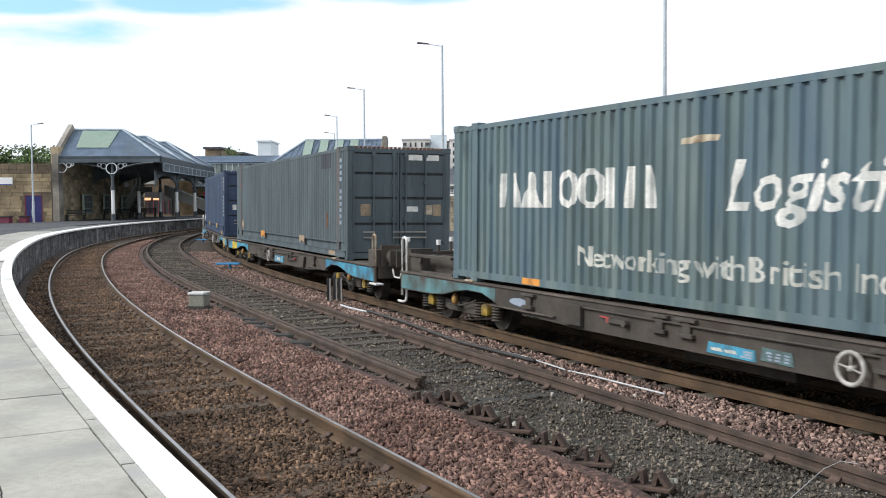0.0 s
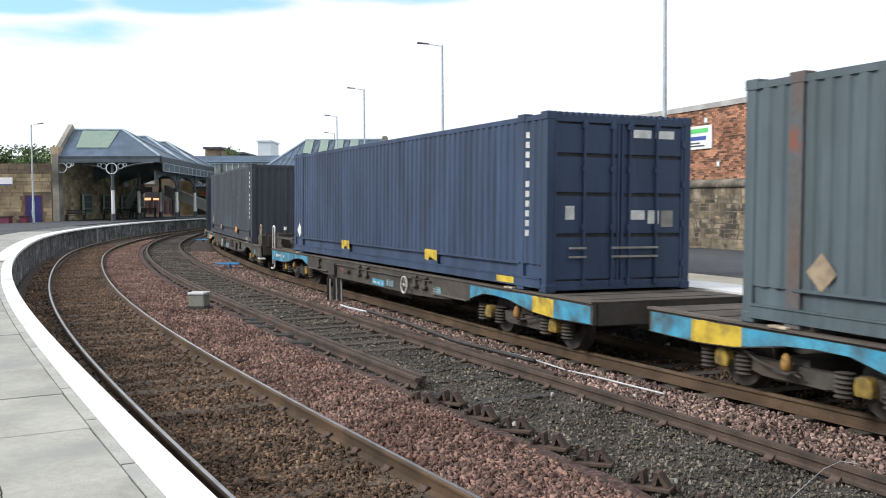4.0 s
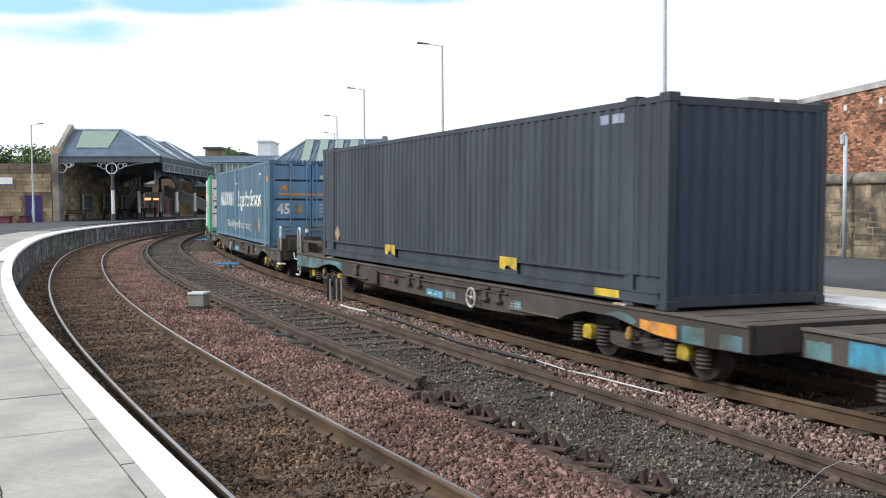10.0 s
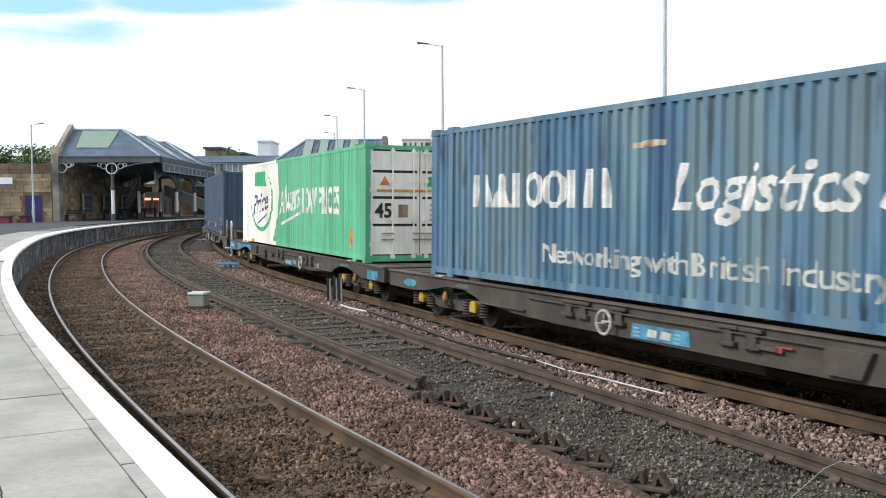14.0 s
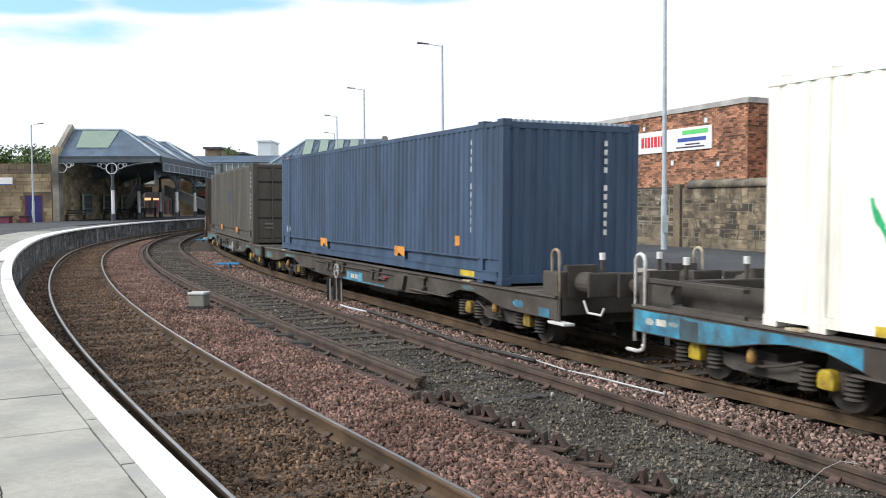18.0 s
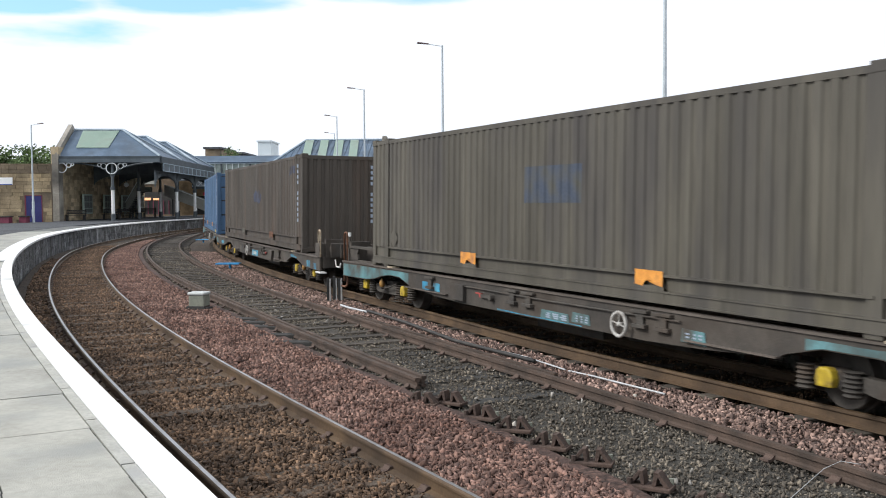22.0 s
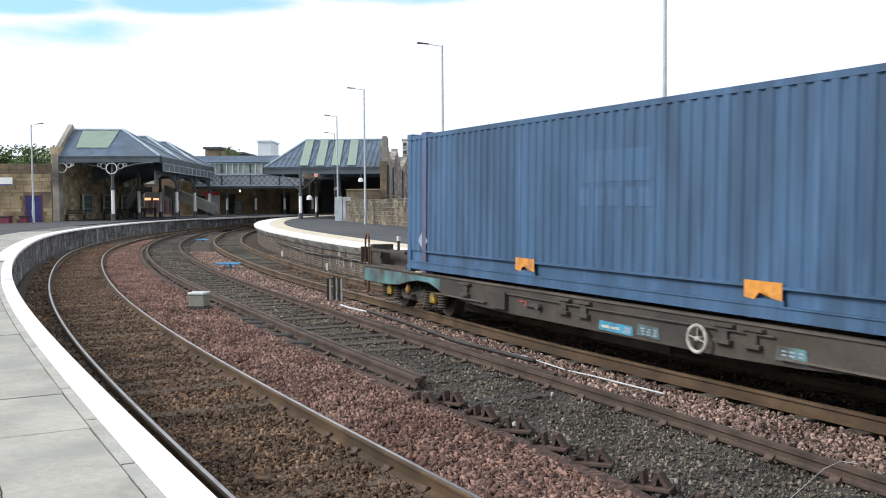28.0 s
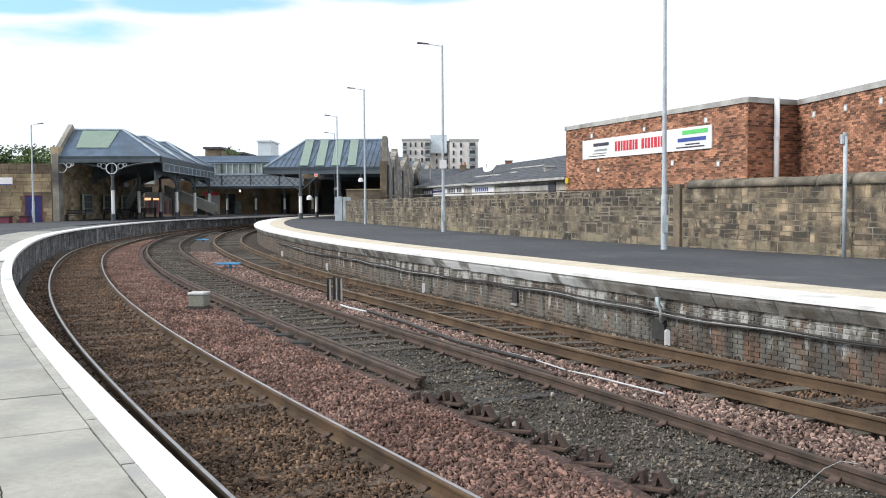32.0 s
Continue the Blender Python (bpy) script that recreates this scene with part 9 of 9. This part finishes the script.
for x, y, w in ((-7.66, 34.1, 0.42), (-14.25, 56.7, 0.36)):
    bl = thing("blue_marker", "low bright blue board on a stub post", "marker", "blue markers beside the track", at=Matrix.Translation((x, y, -0.2)))
    s = Shell()
    s.box(-w, w, -0.22, 0.22, 0.16, 0.21)
    part("board", s, M_BLUE_BOARD, bl, bevel=0.015)
    s = Shell()
    s.tube((0.06, -0.05, 0), (0.06, -0.05, 0.17), 0.045)
    part("post", s, M_BLUE_BOARD, bl)


def cable(name, pts, r, mat, label):
    c = thing(name, label, "cable")
    s = Shell()
    out = []
    for a, b in zip(pts, pts[1:]):
        for k in range(6):
            out.append(Vector(a).lerp(Vector(b), k / 6))
    out.append(Vector(pts[-1]))
    s.bar(out, r, n=6)
    part("sheath", s, mat, c, smooth=True)


cable("pale_cable", [(-2.3, 21.4, -0.16), (-2.05, 20.75, -0.15), (-1.6, 20.1, -0.17)], 0.025, M_CABLE, "pale cable lying on the ballast")
cable("pale_cable", [(1.7, 12.95, -0.17), (1.95, 12.45, -0.15), (2.28, 11.85, -0.15), (2.62, 11.25, -0.15)], 0.013, M_CABLE, "pale cable lying beside the siding")
cable("pale_cable", [(0.5, 15.3, -0.16), (1.21, 14.02, -0.15), (1.66, 12.98, -0.16)], 0.012, M_CABLE, "pale cable lying between the siding rails")
cable("loose_wire", [(2.62, 7.2, -0.15), (2.85, 7.4, -0.07), (3.05, 7.6, -0.02), (3.25, 7.75, 0.0), (3.4, 7.72, -0.02)], 0.0035, M_PALE_POST, "thin loose wire over the rail")
# The check rail's flared end, added here in the shape of a dark cable.
cable("dark_cable", [(-1.6, 20.1, -0.14), (-0.7, 17.9, -0.12), (0.2, 15.5, -0.12), (1.3, 13.6, -0.14)], 0.03, M_CABLE_DARK, "flared end of the rusty check rail, drawn as a cable")

# empty chairs where the rail is gone
chair_pts = [(-0.25, 10.92), (0.07, 10.97), (0.4, 10.2), (0.71, 9.63), (1.0, 8.95), (1.31, 8.39), (1.67, 7.67), (1.99, 7.04), (2.3, 6.4)]
for x, y in chair_pts:
    a = math.atan(-0.47)
    ch = thing("rail_chair", "rusty cast-iron rail chair missing its rail", "rail chair", "empty rail chairs", at=Matrix.Translation((x, y, -0.19)) @ Matrix.Rotation(a + random.uniform(-0.15, 0.15), 4, "Z"))
    s = Shell()
    s.box(-0.19, 0.19, -0.09, 0.09, 0, 0.035)
    part("base_plate", s, M_CHAIR, ch, bevel=0.01)
    for sg in (-1, 1):
        # an open cast jaw: a raking leg, an upright and a foot
        s = Shell()
        s.prism([(sg * 0.13, 0.035), (sg * 0.175, 0.035), (sg * 0.085, 0.15), (sg * 0.05, 0.15)], "y", -0.055, 0.055)
        part("jaw", s, M_CHAIR, ch, bevel=0.006)
        s = Shell()
        s.prism([(sg * 0.03, 0.035), (sg * 0.06, 0.035), (sg * 0.085, 0.135), (sg * 0.045, 0.155)], "y", -0.055, 0.055)
        part("jaw", s, M_CHAIR, ch, bevel=0.006)
        s = Shell()
        s.tube((sg * 0.155, 0.065 * sg, 0.035), (sg * 0.155, 0.065 * sg, 0.085), 0.022, n=8)
        part("bolt", s, M_CASE if (x > 0 and sg > 0) else M_CHAIR, ch)

for x, y in ((3.69, 15.7), (-0.52, 25.06), (-4.09, 33.62), (-7.13, 42.36)):
    mk = thing("distance_marker", "small white marker post below the platform wall", "marker", "white markers by the far platform", at=Matrix.Translation((x, y, -0.25)))
    s = Shell()
    s.prism([(-0.04, 0), (0.04, 0), (0.04, 0.24), (0.02, 0.26), (-0.02, 0.26), (-0.04, 0.24)], "y", -0.03, 0.03)
    part("post", s, M_SIGN_WHITE, mk)

# cables along the far platform wall; the thin pale strand is their painted highlight
for dz, r in ((0.30, 0.018), (0.268, 0.009), (0.245, 0.016)):
    cw = thing("wall_cable", "one strand of the wall cables and their pale painted highlight", "cable", "cables on the platform wall")
    s = Shell()
    pts = []
    for k, (x, y, nx, ny) in enumerate(rows_of(FAR, 4, 44, 0.4, EDGE + 0.11)):
        pts.append((x, y, dz + 0.03 * math.sin(k * 0.23 + dz * 20) + 0.015 * math.sin(k * 0.9)))
    s.bar(pts, r, n=6)
    part("sheath", s, M_CABLE_DARK if r > 0.01 else M_PALE_POST, cw, smooth=True)
outlet = thing("drain_outlet", "dark drain opening in the platform wall", "drain")
x, y, nx, ny = rows_of(FAR, 15.42, 15.5, 1, EDGE + 0.19)[0]
# A solid slab: the hole's darkness is put into its colour.
s = Shell()
s.slab((x - 0.16 * 0.45, y + 0.16 * 0.9), (x + 0.16 * 0.45, y - 0.16 * 0.9), 0.03, -0.22, 0.12)
part("opening", s, M_DARK, outlet)
gully = thing("drain_outlet", "small dark drain opening with a pale sill", "drain")
x, y, nx, ny = rows_of(FAR, 20.15, 20.2, 1, EDGE + 0.19)[0]
# Again a solid slab, dark in colour in place of an unlit hole.
s = Shell()
s.slab((x - 0.11 * 0.42, y + 0.11 * 0.9), (x + 0.11 * 0.42, y - 0.11 * 0.9), 0.03, -0.08, 0.18)
part("opening", s, M_DARK, gully)
s = Shell()
s.slab((x - 0.13 * 0.42, y + 0.13 * 0.9), (x + 0.13 * 0.42, y - 0.13 * 0.9), 0.05, -0.13, -0.09)
part("sill", s, M_CONCRETE, gully)
pipe = thing("wall_pipe", "short pale blue pipe on the platform wall", "pipe")
x, y, nx, ny = rows_of(FAR, 15.3, 15.4, 1, EDGE + 0.10)[0]
s = Shell()
s.bar([(x - 0.05, y, 0.52), (x - 0.03, y, 0.40), (x + 0.02, y, 0.30), (x + 0.03, y, 0.10)], 0.035, n=10)
part("pipe_body", s, M_PIPE, pipe, smooth=True)

# ---- pieces of pavements and walls ----
rp = random.Random(7)
# slabs of the near platform
SL_ROWS = [(0.286, 0.862), (0.872, 1.46), (1.47, 2.19)]
arc_y = [3.56]
while arc_y[-1] < 48:
    sl_ = float((NEAR(arc_y[-1] + 0.1) - NEAR(arc_y[-1] - 0.1)) / 0.2)
    arc_y.append(arc_y[-1] + 1.20 / math.sqrt(1 + sl_ * sl_))
arc_y = [2.5, 1.4, 0.3, -0.8, -1.9][::-1] + arc_y
for ya, yb in zip(arc_y, arc_y[1:]):
    ra, rb_ = rows_of(NEAR, ya, ya + 0.01, 1)[0], rows_of(NEAR, yb, yb + 0.01, 1)[0]
    for o0, o1 in SL_ROWS:
        s = Shell()
        def corner(r, o, t):
            return (r[0] - r[2] * (EDGE + o), r[1] - r[3] * (EDGE + o) + t)
        p = [corner(ra, o0, 0.006), corner(rb_, o0, -0.006), corner(rb_, o1, -0.006), corner(ra, o1, 0.006)]
        zt = Z_PL - 0.004 + rp.uniform(-0.003, 0.003)
        s.hexa([(x, y, z) for z in (Z_PL - 0.055, zt) for x, y in p])
        part("paving_slab", s, M_FLAG, pl)
s = Shell()
s.sweep(rows_of(NEAR, -14, 60, 0.8), [(-EDGE - 0.281, Z_PL - 0.018), (-EDGE - 2.2, Z_PL - 0.018), (-EDGE - 2.2, Z_PL - 0.058), (-EDGE - 0.281, Z_PL - 0.058)])
part("paving_joints", s, M_JOINT, pl)

# nosing stones and bricks of the far platform
ys = 3.0
while ys < 62:
    step = rp.uniform(0.33, 0.5) if ys < 30 else 1.0
    r0, r1 = rows_of(FAR, ys, ys + 0.01, 1)[0], rows_of(FAR, ys + step * 0.88, ys + step * 0.88 + 0.01, 1)[0]
    s = Shell()
    j = rp.uniform(-0.007, 0.007)
    dz = rp.uniform(-0.014, 0.014)
    q = lambda r, o, t: (r[0] + r[2] * o, r[1] + r[3] * o + t)
    prof = [(EDGE + 0.03 + j, Z_PE - 0.057), (EDGE + 0.05 + j, Z_PE - 0.12), (EDGE + 0.15 + j, Z_PE - 0.28 + dz), (EDGE + 0.24, Z_PE - 0.28 + dz), (EDGE + 0.24, Z_PE - 0.057)]
    n5 = len(prof)
    s.v += [(*q(r0, o, 0.008), z) for o, z in prof] + [(*q(r1, o, -0.008), z) for o, z in prof]
    s.f += [tuple(range(n5 - 1, -1, -1)), tuple(range(n5, 2 * n5))] + [(i, (i + 1) % n5, n5 + (i + 1) % n5, n5 + i) for i in range(n5)]
    s.s += [0] * (n5 + 2)
    part("nosing_stone", s, M_COPE, pr)
    ys += step * 0.88
FAR_FACE = shifted(FAR, EDGE + 0.215)
block_wall("brickwork", FAR_FACE, 4, 60, -0.35, Z_PE - 0.31, pr, M_PLAT_BRICK_I, M_PLAT_BRICK, ((0.225, 0.2251), (0.0751, 0.0752), False), (8.0, 15.5), rp, 0.006, -1, 300)
# coursed stone of the near platform's face, seen round the bend
block_wall("stonework", shifted(NEAR, -EDGE - 0.115), 16, 112, -0.3, Z_PL - 0.10, pl, M_OLD_PLAT_I, M_OLD_PLAT_I, ((0.35, 0.9), (0.2, 0.3), True), (0, 0), rp, 0.012, 1, 0)
# rubble of the boundary wall
block_wall("rubble_stonework", WALL, 12, 29.42, 0.62, WALL_TOP - 0.02, wall_r, M_RUBBLE_W, M_RUBBLE, ((0.14, 0.62), (0.12, 0.34), True), (22.2, 29.4), rp, 0.007, -1, 300)
far_courses = block_wall("sooty_stonework", WALL, 29.78, 72, 0.62, WALL_TOP - 0.02, wall_r, M_RUBBLE_J, M_RUBBLE, ((0.22, 0.78), (0.16, 0.38), True), (0, 0), rp, 0.007, -1, 0)
for ob in [far_courses] + [o for o in wall_r.children if o.name.startswith("wall_core") or o.data.materials[0] is M_SANDSTONE_D and not o.name.startswith("wall_pier")]:
    settle(ob)
# bricks of the shop building
brick_face(BB, BA, 1.6, BTOP - 0.03, brick_b, 300, rp)
brick_face(BC, BB, 1.6, BTOP - 0.03, brick_b, 0, rp)
brick_face(BD, BC, 1.6, BTOP - 0.03, brick_b, 0, rp)


motions()
